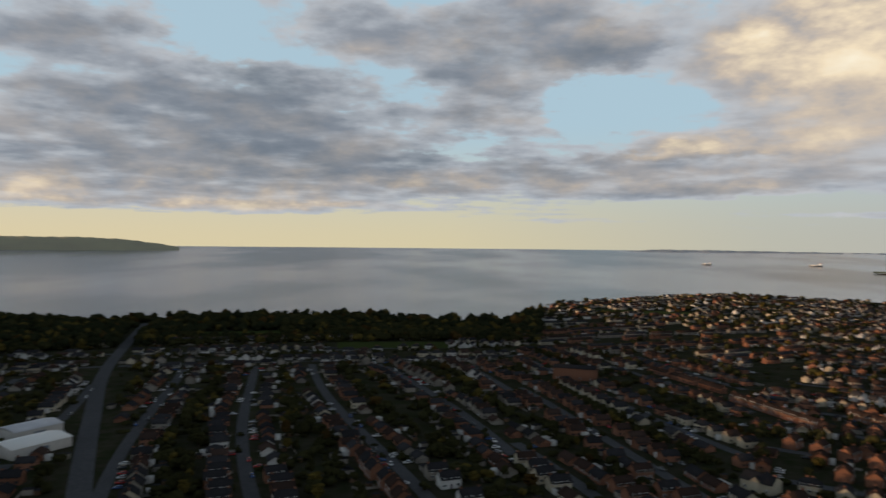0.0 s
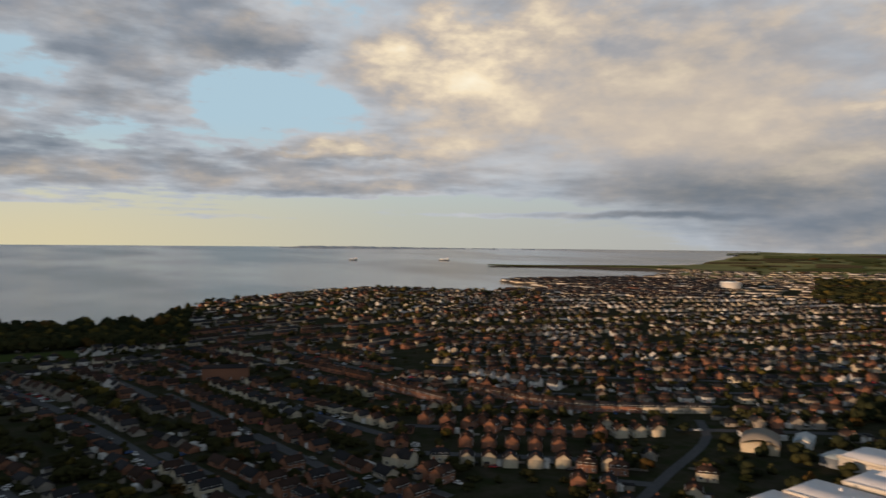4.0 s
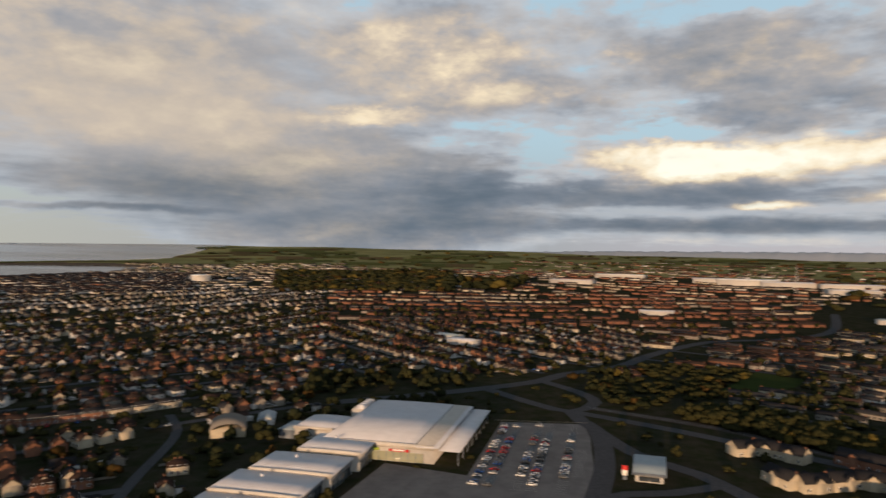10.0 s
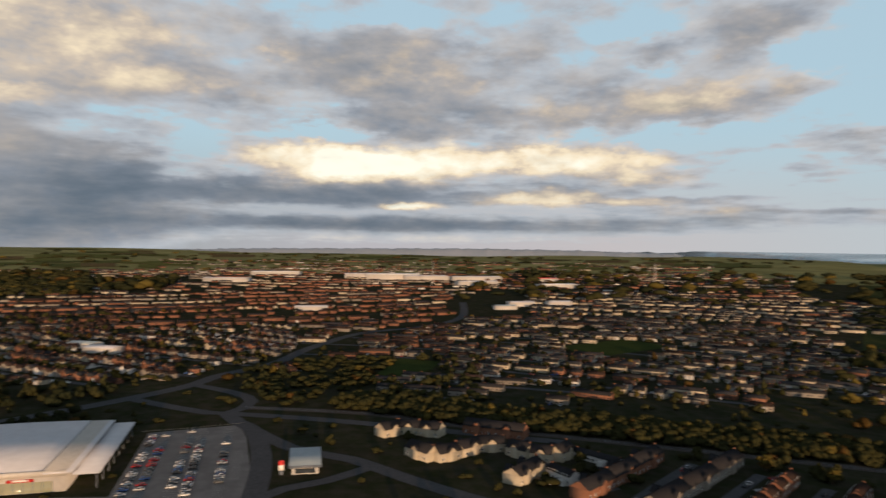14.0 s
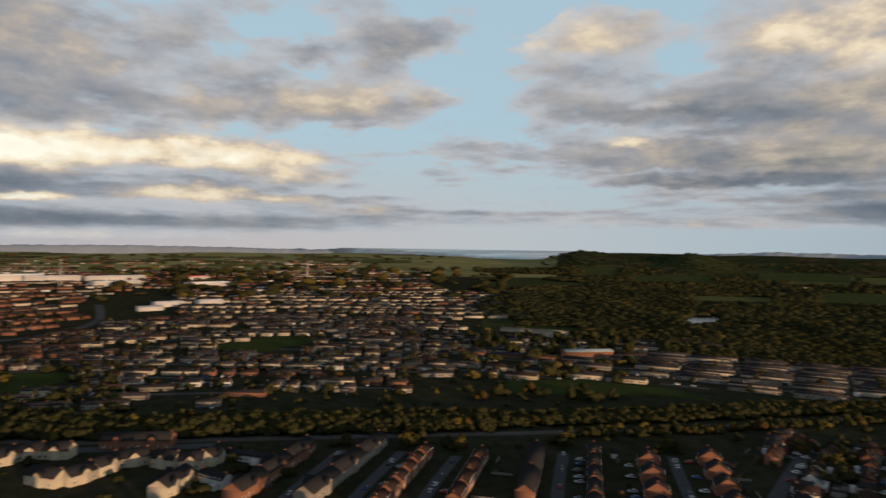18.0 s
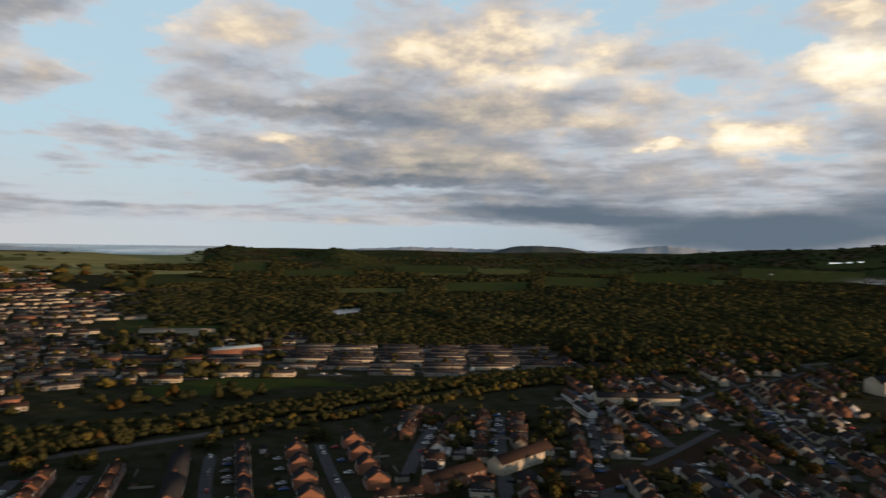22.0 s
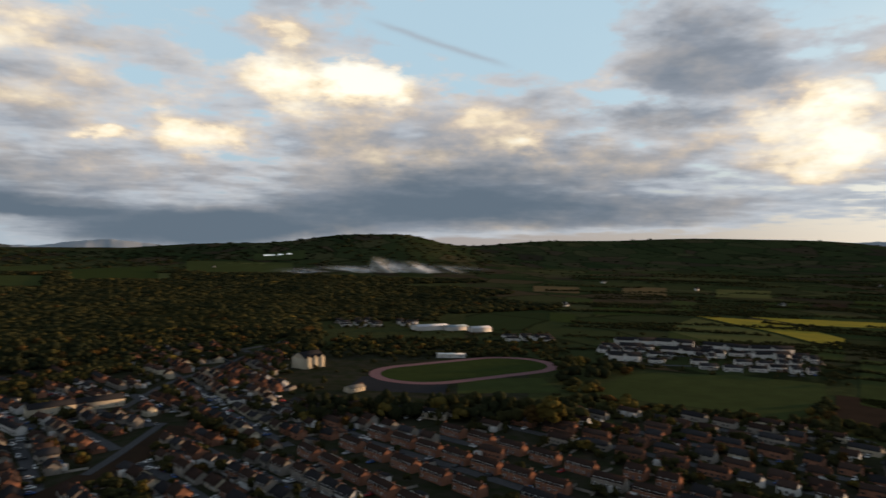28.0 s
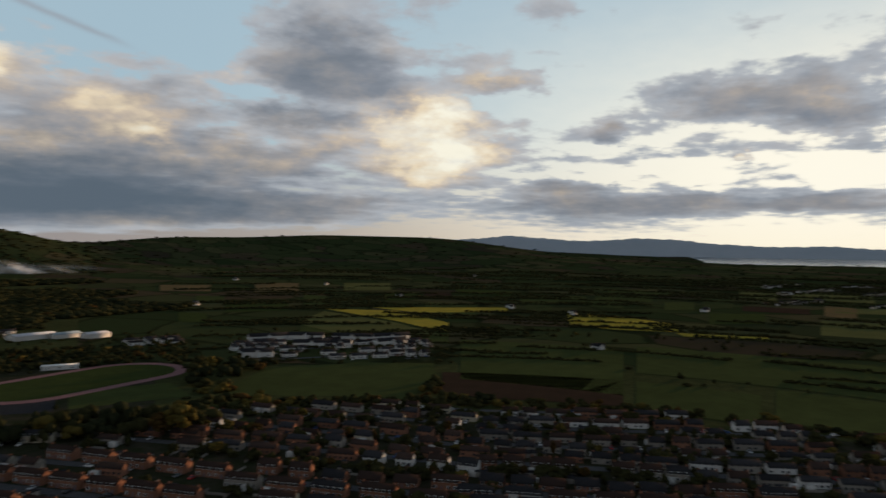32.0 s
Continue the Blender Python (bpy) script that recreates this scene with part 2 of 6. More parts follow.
cloud(169.7, 10.7, 15.7, 5.46, 0.30, 0.12, 0.04)
cloud(203.6, 5.9, 20.4, 3.66, 0.35, 0.08, 0.10)
cloud(218.5, 12.4, 6.3, 3.84, 0.25, 0.00, 0.05)
cloud(241.7, 16.9, 14.0, 2.22, -0.55, 0.00, 0.00)
cloud(235.6, 11.3, 2.7, 2.27, -0.45, 0.00, 0.00)
cloud(241.8, 6.3, 5.9, 1.11, -0.35, 0.00, 0.00)
cloud(255.4, 5.9, 4.9, 1.12, -0.50, 0.00, 0.00)
cloud(203.4, 17.3, 9.1, 2.06, -0.30, 0.00, 0.00)
cloud(127.7, 15.0, 4.1, 2.77, -0.30, 0.00, 0.00)
cloud(130.1, 4.3, 11.5, 1.15, -0.30, 0.00, 0.00)
cloud(114.5, 8.7, 7.6, 0.76, -0.40, 0.00, 0.00)
cloud(16.5, 11.3, 5.7, 1.67, -0.20, 0.00, 0.00)
cloud(15.5, 10.8, 5.6, 1.78, -0.20, 0.00, 0.00)
cloud(163.4, 16.4, 5.4, 1.82, -0.20, 0.20, 0.00)
cloud(169.6, 12.9, 18.8, 5.92, 0.00, 0.28, 0.00)
cloud(199.0, 10.8, 13.8, 4.61, 0.05, 0.22, 0.00)
cloud(-12.9, 2.0, 30.7, 0.32, -0.35, 0.00, 0.00)
cloud(-15.1, 3.0, 20.7, 0.45, 0.35, 0.35, 0.05)
cloud(28.9, 3.1, 21.9, 0.41, -0.35, 0.00, 0.00)
cloud(115.4, 3.6, 9.0, 0.30, 0.70, 0.30, 0.10)
cloud(128.5, 2.7, 11.6, 0.27, 0.70, 0.25, 0.20)
cloud(146.3, 6.2, 11.8, 0.32, 0.60, 0.25, 0.20)
cloud(155.1, 5.4, 8.5, 0.27, 0.60, 0.20, 0.25)
cloud(141.8, 2.2, 12.0, 0.23, 0.50, 0.30, 0.10)
cloud(148.5, 8.9, 7.2, 0.41, 0.50, 0.20, 0.20)
cloud(161.3, 3.0, 8.7, 0.34, 0.60, 0.15, 0.35)
cloud(152.0, 3.8, 10.3, 0.31, 0.60, 0.30, 0.15)
cloud(143.8, 5.3, 7.8, 0.34, 0.60, 0.20, 0.25)
cloud(158.6, 2.5, 9.0, 0.23, 0.50, 0.30, 0.15)
cloud(145.8, 1.8, 12.0, 0.26, 0.50, 0.40, 0.05)
cloud(18.5, 6.9, 7.8, 0.34, 0.50, 0.15, 0.20)
cloud(20.4, 4.1, 10.0, 0.39, 0.60, 0.15, 0.20)
cloud(37.9, 2.4, 11.5, 0.23, 0.50, 0.20, 0.15)
cloud(22.5, 4.6, 9.8, 0.38, 0.50, 0.25, 0.15)
cloud(18.5, 7.2, 7.5, 0.35, 0.40, 0.30, 0.10)
cloud(45.4, 4.5, 9.9, 1.51, 0.60, 0.30, 0.20)
cloud(49.5, 10.1, 15.4, 4.95, 0.20, 0.23, 0.00)
cloud(174.8, 1.3, 8.8, 1.81, 0.35, 0.05, 0.20)
cloud(178.0, 1.1, 5.0, 1.49, 0.30, 0.10, 0.15)
cloud(140.2, 11.2, 7.9, 1.54, 0.42, 0.05, 0.14)
cloud(145.8, 10.4, 5.0, 0.90, 0.35, 0.00, 0.14)
cloud(140.2, 7.2, 8.7, 0.94, 0.35, 0.10, 0.12)
cloud(107.4, 10.8, 10.7, 1.36, 0.28, 0.10, 0.08)
cloud(96.3, 13.8, 10.0, 1.72, 0.21, 0.05, 0.06)
cloud(189.9, 1.2, 11.5, 0.65, 0.60, 0.22, 0.25)
cloud(191.0, 3.5, 11.7, 1.65, 0.45, 0.05, 0.35)
cloud(205.1, 1.9, 11.0, 0.63, 0.50, 0.25, 0.20)
cloud(131.4, 16.1, 10.0, 2.58, -0.15, 0.10, 0.00)
cloud(196.5, 4.1, 9.9, 2.02, 0.30, -0.10, 0.22)
cloud(202.1, 7.7, 7.8, 2.12, 0.20, -0.05, 0.10)
# broad shading of the shower, the western deck and the gaps
cloud(56.0, 5.2, 13.0, 3.4, 0.30, -0.02, 0.16)
cloud(50.0, 12.5, 11.0, 4.5, 0.10, -0.08, 0.08)
cloud(62.0, 1.4, 14.0, 2.4, 0.50, 0.12, 0.12)
cloud(-5.0, 5.8, 16.0, 2.0, 0.25, 0.00, 0.22)
cloud(150.0, 4.2, 12.0, 2.8, 0.35, 0.10, 0.20)
cloud(-10.0, 10.0, 24.0, 6.0, 0.05, -0.05, 0.24)
cloud(168.0, 4.2, 9.0, 2.2, 0.30, -0.05, 0.18)
cloud(222.0, 9.5, 6.5, 3.4, 0.15, 0.50, -0.12)
cloud(200.0, 4.4, 13.0, 2.3, 0.30, -0.05, 0.36)
cloud(64.0, 7.0, 9.0, 3.0, 0.20, -0.04, 0.10)
cloud(128.0, 13.0, 16.0, 5.0, 0.00, 0.18, -0.10)
cloud(232.0, 13.0, 9.0, 5.0, -0.05, 0.20, -0.15)
cloud(6.0, 16.0, 9.0, 3.0, 0.05, 0.05, 0.16)
cloud(163.0, 3.6, 8.0, 2.4, 0.25, 0.00, 0.22)
cloud(100.0, 12.0, 18.0, 5.0, 0.00, 0.12, -0.06)
cloud(190.5, 13.0, 4.6, 1.9, 0.20, 0.45, -0.20)
cloud(66.0, 3.0, 11.0, 3.4, 0.30, 0.04, 0.22)
cloud(43.0, 3.6, 10.0, 2.6, 0.15, 0.00, 0.26)
cloud(52.0, 2.0, 8.0, 2.4, 0.30, 0.02, 0.18)
cloud(72.0, 3.4, 8.0, 3.0, 0.20, 0.00, 0.14)
cloud(236.0, 3.0, 10.0, 2.0, 0.40, 0.12, 0.24)
cloud(45.0, 14.0, 8.0, 5.0, 0.00, -0.10, 0.10)
cover, warm, dark = W.split(sums)
over = W.smooth(height, 21.0, 40.0)          # a closed grey deck overhead, unseen, added to dim the ground
cover = W.math("MULTIPLY_ADD", over, 1.0, cover)
dark = W.math("MULTIPLY_ADD", over, 0.85, dark)
# heaped clouds near by, and a layer seen in perspective that draws out into streaks towards the horizon
puff = W.vec("MULTIPLY", way, (1.0, 1.0, 1.9))
heap = W.noise(puff, 8.5, 8, 0.6)
heap_up = W.noise(W.vec("ADD", puff, (0.0, 0.0, 0.05)), 8.5, 8, 0.6)
lit = W.math("SUBTRACT", heap, heap_up)
depth = W.math("ADD", W.math("MAXIMUM", dz, 0.0), 0.09)
layer = W.noise(W.join(W.math("DIVIDE", dx, depth), W.math("DIVIDE", dy, depth), 0.0), 2.6, 8, 0.53)
grain = W.math("MULTIPLY_ADD", layer, 0.56, W.math("MULTIPLY", heap, 0.44))
ragged = W.math("MULTIPLY_ADD", W.smooth(height, 0.0, 6.5), 0.75, 0.25)
ragged = W.math("MULTIPLY", ragged, W.math("MULTIPLY_ADD", veil, -0.8, 1.0))
cover = W.math("ADD", cover, W.math("MULTIPLY", ragged, W.math("MULTIPLY_ADD", grain, 4.4, -2.05)))
cover = W.math("MULTIPLY_ADD", W.smooth(height, 4.0, 0.5), -0.12, cover)
mask = W.smooth(cover, 0.05, 0.42)
thick = W.smooth(cover, 0.25, 1.1)
warm = W.math("MULTIPLY", warm, W.math("ADD", W.math("MULTIPLY", W.math("MULTIPLY_ADD", heap, 2.6, -1.3), W.math("MULTIPLY_ADD", veil, -0.9, 1.0)), 1.0))
warm = W.math("ADD", warm, W.math("MULTIPLY", W.math("MULTIPLY", lit, 1.5), W.math("MULTIPLY_ADD", veil, -0.7, 1.0)))
dark = W.math("ADD", dark, W.math("MULTIPLY", ragged, W.math("MULTIPLY_ADD", grain, 0.9, -0.44)))
body = W.ramp(W.math("MULTIPLY", warm, 0.5),
              (0.0, (0.265, 0.29, 0.335)), (0.2, (0.405, 0.385, 0.38)), (0.33, (0.57, 0.485, 0.40)), (0.5, (0.85, 0.71, 0.51)), (0.85, (1.0, 0.96, 0.80)))
edge = W.mix(thick, W.mix(0.5, body, (0.62, 0.66, 0.70)), body)
# bellies of the clouds: rolls and rents at two scales keep the dark banks from lying flat
rolls = W.noise(W.vec("MULTIPLY", way, (1.0, 1.0, 3.4)), 13.0, 6, 0.58)
dark = W.math("ADD", dark, W.math("MULTIPLY", W.math("MULTIPLY_ADD", rolls, 1.0, -0.5), W.math("MULTIPLY_ADD", veil, -0.6, 0.9)))
body = W.mix(W.smooth(dark, -0.05, 1.1), edge, (0.105, 0.14, 0.18))
low = W.smooth(height, 10.0, -0.5)
round_ = W.math("MULTIPLY_ADD", az, 1 / 360, 70 / 360)
horizon = W.ramp(round_, *(((b_ + 70) / 360, c_) for b_, c_ in (
    (-40, (0.72, 0.59, 0.34)), (0, (0.65, 0.56, 0.34)), (25, (0.48, 0.46, 0.37)), (50, (0.40, 0.39, 0.37)), (70, (0.31, 0.33, 0.34)), (90, (0.45, 0.42, 0.44)),
    (110, (0.52, 0.47, 0.47)), (130, (0.48, 0.51, 0.53)), (150, (0.40, 0.47, 0.52)), (170, (0.33, 0.37, 0.42)), (195, (0.31, 0.26, 0.24)), (215, (0.38, 0.31, 0.26)),
    (235, (0.72, 0.58, 0.42)), (250, (1.0, 0.85, 0.52)))))
clear = W.mix(1.0, sky.outputs[0], (0.10, 0.10, 0.10), "MULTIPLY")
clear = W.mix(W.math("MULTIPLY", low, 0.9), W.mix(0.75, clear, (0.48, 0.66, 0.78)), horizon)
sq = W.vec("MULTIPLY_ADD", place, (1 / 26, 1 / 10, 0), (-254 / 26, -6 / 10, 0))
clear = W.mix(W.math("POWER", 0.3679, W.vec("DOT_PRODUCT", sq, sq)), clear, (1.06, 1.01, 0.86))
# an old vapour trail, thin and sloping
long_way = W.math("MULTIPLY_ADD", az, 1 / 5.2, -195.6 / 5.2)
off_line = W.math("ADD", W.math("MULTIPLY_ADD", long_way, 1.5, height), W.math("MULTIPLY_ADD", grain, 1.2, -16.65))
ends = W.math("POWER", 0.3679, W.math("POWER", W.math("ABSOLUTE", long_way), 6.0))
trail = W.math("MULTIPLY", ends, W.math("POWER", 0.3679, W.math("POWER", W.math("MULTIPLY", W.math("ABSOLUTE", off_line), 4.2), 2.0)))
clear = W.mix(W.math("MULTIPLY", trail, 0.7), clear, (0.33, 0.37, 0.42))
back = W.tree.nodes.new("ShaderNodeBackground")
deck_dim = W.math("MULTIPLY_ADD", over, -0.05, 1.0)          # dims the unseen deck a little further towards the zenith
W.feed(back.inputs[0], W.mix(1.0, W.mix(mask, clear, body), W.join(deck_dim, deck_dim, deck_dim), "MULTIPLY"))
back.inputs[1].default_value = 1.08
W.tree.links.new(back.outputs[0], W.tree.nodes.new("ShaderNodeOutputWorld").inputs[0])

sun = new("sun", bpy.data.lights.new("sun", "SUN"))
sun.data.energy, sun.data.angle, sun.data.color = 4.9, radians(1.0), (1.0, 0.63, 0.36)
a, e = radians(SUN_AZ), radians(SUN_EL)
sun.matrix_world = look((0, 0, 0), (-math.sin(a) * math.cos(e), -math.cos(a) * math.cos(e), -math.sin(e)))

# ---- materials ----
def surface(name, colour, other=None, scale=3.0, rough=0.8, metal=0.0, bump=0.0, bump_scale=None, spread=0.0, island=False, big=0.0, big_scale=0.05):
    """A weathered surface: two colours mixed by noise at two scales, and a spread of brightness from piece to piece."""
    m = bpy.data.materials.new(name)
    m.use_nodes = True
    g = Graph(m.node_tree)
    shader = m.node_tree.nodes["Principled BSDF"]
    where = g.tree.nodes.new("ShaderNodeTexCoord").outputs["Object"]
    place_ = g.tree.nodes.new("ShaderNodeNewGeometry")
    where = place_.outputs["Position"]
    col = g.mix(g.smooth(g.noise(where, scale, 5, 0.65), 0.3, 0.7), colour, other or colour)
    if big:
        shade = g.math("MULTIPLY_ADD", g.noise(where, big_scale, 4, 0.6), 2 * big, 1 - big)
        col = g.mix(1.0, col, g.join(shade, shade, shade), "MULTIPLY")
    if spread:
        r = place_.outputs["Random Per Island"] if island else g.tree.nodes.new("ShaderNodeObjectInfo").outputs["Random"]
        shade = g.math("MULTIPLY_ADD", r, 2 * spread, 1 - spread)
        col = g.mix(1.0, col, g.join(shade, shade, shade), "MULTIPLY")
    g.feed(shader.inputs["Base Color"], col)
    shader.inputs["Roughness"].default_value, shader.inputs["Metallic"].default_value = rough, metal
    shader.inputs["Specular IOR Level"].default_value = 0.0 if rough > 0.7 else 0.4
    if bump:
        b = g.tree.nodes.new("ShaderNodeBump")
        b.inputs["Strength"].default_value = 0.6
        b.inputs["Distance"].default_value = bump
        g.feed(b.inputs["Height"], g.noise(where, bump_scale or scale * 3, 4, 0.6))
        g.feed(shader.inputs["Normal"], b.outputs[0])
    return m


M = {}
M["grass"] = surface("grass", (0.034, 0.042, 0.017), (0.058, 0.062, 0.025), 0.12, 0.95, bump=0.2, bump_scale=0.8, big=0.35, big_scale=0.012)
M["garden"] = surface("garden", (0.022, 0.027, 0.012), (0.044, 0.039, 0.028), 0.09, 0.95, bump=0.3, bump_scale=0.5, big=0.4, big_scale=0.03)
M["asphalt"] = surface("asphalt", (0.065, 0.066, 0.07), (0.09, 0.09, 0.094), 0.5, 0.85, bump=0.01, bump_scale=20, big=0.2)
M["court"] = surface("dark_asphalt", (0.03, 0.031, 0.034), (0.04, 0.04, 0.043), 0.5, 0.85, big=0.2)
M["worn_asphalt"] = surface("worn_asphalt", (0.185, 0.18, 0.176), (0.145, 0.14, 0.138), 0.12, 0.85, big=0.2)
# far pasture: sunlight is put into the colour, brighter than the near pasture
M["far_pasture"] = surface("sun_tinted_pasture", (0.13, 0.125, 0.045), (0.09, 0.10, 0.032), 0.02, 0.95, big=0.2)
M["concrete"] = surface("concrete", (0.22, 0.21, 0.2), (0.3, 0.29, 0.27), 0.6, 0.85, bump=0.01)
M["paint"] = surface("road_paint", (0.6, 0.6, 0.58), (0.45, 0.45, 0.43), 2.0, 0.7)
M["brick"] = surface("brick", (0.22, 0.105, 0.066), (0.15, 0.076, 0.052), 3.0, 0.9, bump=0.01, spread=0.25, island=True)
M["cream"] = surface("cream_render", (0.42, 0.37, 0.28), (0.33, 0.29, 0.225), 1.5, 0.9, bump=0.01, spread=0.2, island=True)
M["sand"] = surface("sand_render", (0.33, 0.275, 0.20), (0.27, 0.225, 0.165), 1.5, 0.9, bump=0.01, spread=0.15, island=True)
# far plain: yellow-olive paled in the colour for low sun and haze
M["plain"] = surface("far_plain", (0.26, 0.24, 0.105), (0.18, 0.175, 0.075), 0.006, 0.95, big=0.4, big_scale=0.004)
M["white"] = surface("white_render", (0.54, 0.53, 0.51), (0.43, 0.42, 0.405), 1.2, 0.85, bump=0.01, spread=0.1, island=True)
M["dash"] = surface("pebbledash", (0.24, 0.215, 0.185), (0.18, 0.165, 0.145), 4.0, 0.95, bump=0.02, spread=0.2, island=True)
M["slate"] = surface("slate", (0.026, 0.026, 0.029), (0.040, 0.039, 0.042), 2.0, 0.75, bump=0.02, bump_scale=6, spread=0.3, island=True)
M["tile"] = surface("clay_tile", (0.056, 0.035, 0.028), (0.038, 0.028, 0.025), 2.0, 0.85, bump=0.02, bump_scale=6, spread=0.3, island=True)
M["glass"] = surface("window_glass", (0.03, 0.035, 0.04), None, 1.0, 0.12)
M["frame"] = surface("window_frame", (0.75, 0.75, 0.73), None, 1.0, 0.5)
M["door"] = surface("door_paint", (0.16, 0.07, 0.05), (0.05, 0.07, 0.1), 0.02, 0.5)
M["metal_roof"] = surface("metal_roof", (0.55, 0.56, 0.60), (0.49, 0.50, 0.54), 0.15, 0.55, metal=0.0, big=0.08)
M["cladding"] = surface("pale_cladding", (0.48, 0.46, 0.43), (0.42, 0.40, 0.37), 0.4, 0.6)
M["dark_cladding"] = surface("dark_cladding", (0.10, 0.12, 0.15), (0.13, 0.15, 0.18), 0.4, 0.5)
M["leaf"] = surface("leaves", (0.023, 0.024, 0.011), (0.037, 0.036, 0.014), 0.5, 0.9, spread=0.14, island=True, big=0.6, big_scale=0.006)
M["leaf_dark"] = surface("evergreen_leaves", (0.016, 0.019, 0.010), (0.022, 0.025, 0.012), 0.5, 0.9, spread=0.2, island=True)
M["leaf_gold"] = surface("golden_leaves", (0.085, 0.064, 0.017), (0.062, 0.052, 0.015), 0.5, 0.9, spread=0.25, island=True)
M["leaf_rust"] = surface("rusty_leaves", (0.055, 0.030, 0.011), (0.04, 0.030, 0.010), 0.5, 0.9, spread=0.35, island=True)
M["bark"] = surface("bark", (0.07, 0.05, 0.035), (0.045, 0.035, 0.025), 3.0, 0.95, bump=0.03)
M["rape"] = surface("oilseed_in_flower", (0.36, 0.28, 0.04), (0.25, 0.21, 0.04), 0.03, 0.95, big=0.2)
M["meadow"] = surface("meadow", (0.105, 0.108, 0.040), (0.085, 0.090, 0.034), 0.03, 0.95, big=0.25, big_scale=0.008)
M["ploughed"] = surface("ploughed_soil", (0.048, 0.031, 0.021), (0.034, 0.024, 0.017), 0.1, 0.95, big=0.3)
M["pasture"] = surface("pasture", (0.055, 0.068, 0.024), (0.044, 0.055, 0.020), 0.05, 0.95, big=0.25, big_scale=0.01)
M["stubble"] = surface("stubble", (0.15, 0.105, 0.05), (0.11, 0.085, 0.045), 0.03, 0.95, big=0.25)
M["dim_pasture"] = surface("rough_pasture", (0.034, 0.046, 0.019), (0.046, 0.054, 0.022), 0.03, 0.95, big=0.3)
M["lawn"] = surface("mown_grass", (0.044, 0.058, 0.018), (0.036, 0.048, 0.016), 0.08, 0.95, big=0.15)
M["track"] = surface("running_track", (0.25, 0.135, 0.14), (0.20, 0.115, 0.12), 0.3, 0.85)
M["rail"] = surface("rail_ballast", (0.10, 0.085, 0.075), (0.07, 0.062, 0.055), 1.0, 0.9)
# aerial haze is put into this base colour: pale blue-grey upland
M["far"] = surface("hazed_upland", (0.40, 0.43, 0.47), (0.36, 0.40, 0.44), 0.004, 0.95)
M["knoll"] = surface("distant_moor", (0.085, 0.10, 0.10), (0.07, 0.085, 0.08), 0.004, 0.95)
# brown upland paled in its base colour for haze over the water
M["haze_brown"] = surface("hazed_brown_upland", (0.42, 0.39, 0.27), (0.37, 0.34, 0.25), 0.004, 0.95)
M["rock"] = surface("shore_rock", (0.11, 0.095, 0.08), (0.07, 0.06, 0.05), 0.1, 0.9)

# farmland far off: fields of grass, crop and soil, each with its own tone, between dark hedges
m = bpy.data.materials.new("farmland")
m.use_nodes = True
g = Graph(m.node_tree)
spot = g.tree.nodes.new("ShaderNodeNewGeometry").outputs["Position"]
bent = g.vec("MULTIPLY", g.vec("MULTIPLY_ADD", g.noise(spot, 0.004, 2, 0.5, True), (90.0, 90.0, 0.0), spot), (1.0, 0.62, 0.0))
cells, lines_ = g.tree.nodes.new("ShaderNodeTexVoronoi"), g.tree.nodes.new("ShaderNodeTexVoronoi")
lines_.feature = "DISTANCE_TO_EDGE"
for n_ in (cells, lines_):
    g.feed(n_.inputs["Vector"], bent)
    n_.inputs["Scale"].default_value, n_.inputs["Randomness"].default_value = 0.0098, 0.9
tone = g.split(cells.outputs["Color"])[0]
crop = g.ramp(tone, (0.0, (0.024, 0.036, 0.015)), (0.22, (0.035, 0.048, 0.019)), (0.45, (0.046, 0.055, 0.023)), (0.6, (0.028, 0.036, 0.017)), (0.75, (0.066, 0.068, 0.030)), (0.88, (0.068, 0.050, 0.031)), (1.0, (0.036, 0.030, 0.021)))
crop = g.mix(g.math("MULTIPLY", g.smooth(g.noise(spot, 0.03, 4, 0.6), 0.35, 0.7), 0.35), crop, (0.03, 0.034, 0.014))
hedge = g.smooth(g.math("ADD", lines_.outputs["Distance"], g.math("MULTIPLY_ADD", g.noise(spot, 0.05, 3, 0.6), 0.05, -0.025)), 0.042, 0.016)
g.feed(m.node_tree.nodes["Principled BSDF"].inputs["Base Color"], g.mix(hedge, crop, (0.021, 0.025, 0.011)))
m.node_tree.nodes["Principled BSDF"].inputs["Roughness"].default_value = 0.95
m.node_tree.nodes["Principled BSDF"].inputs["Specular IOR Level"].default_value = 0.0
M["farmland"] = m

water = bpy.data.materials.new("sea_water")
water.use_nodes = True
g = Graph(water.node_tree)
shader = water.node_tree.nodes["Principled BSDF"]
spot = g.tree.nodes.new("ShaderNodeNewGeometry").outputs["Position"]
shader.inputs["Base Color"].default_value = (0.035, 0.05, 0.055, 1)
streak = g.noise(g.vec("MULTIPLY", spot, (1.0, 0.45, 1.0)), 0.0016, 4, 0.5)
g.feed(shader.inputs["Roughness"], g.math("MULTIPLY_ADD", g.smooth(streak, 0.4, 0.62), 0.10, 0.14))
b = g.tree.nodes.new("ShaderNodeBump")
b.inputs["Distance"].default_value, b.inputs["Strength"].default_value = 0.35, 0.12
g.feed(b.inputs["Height"], g.noise(spot, 0.12, 3, 0.6))
g.feed(shader.inputs["Normal"], b.outputs[0])
M["sea"] = water

# ---- building helpers ----
rng = np.random.default_rng(7)


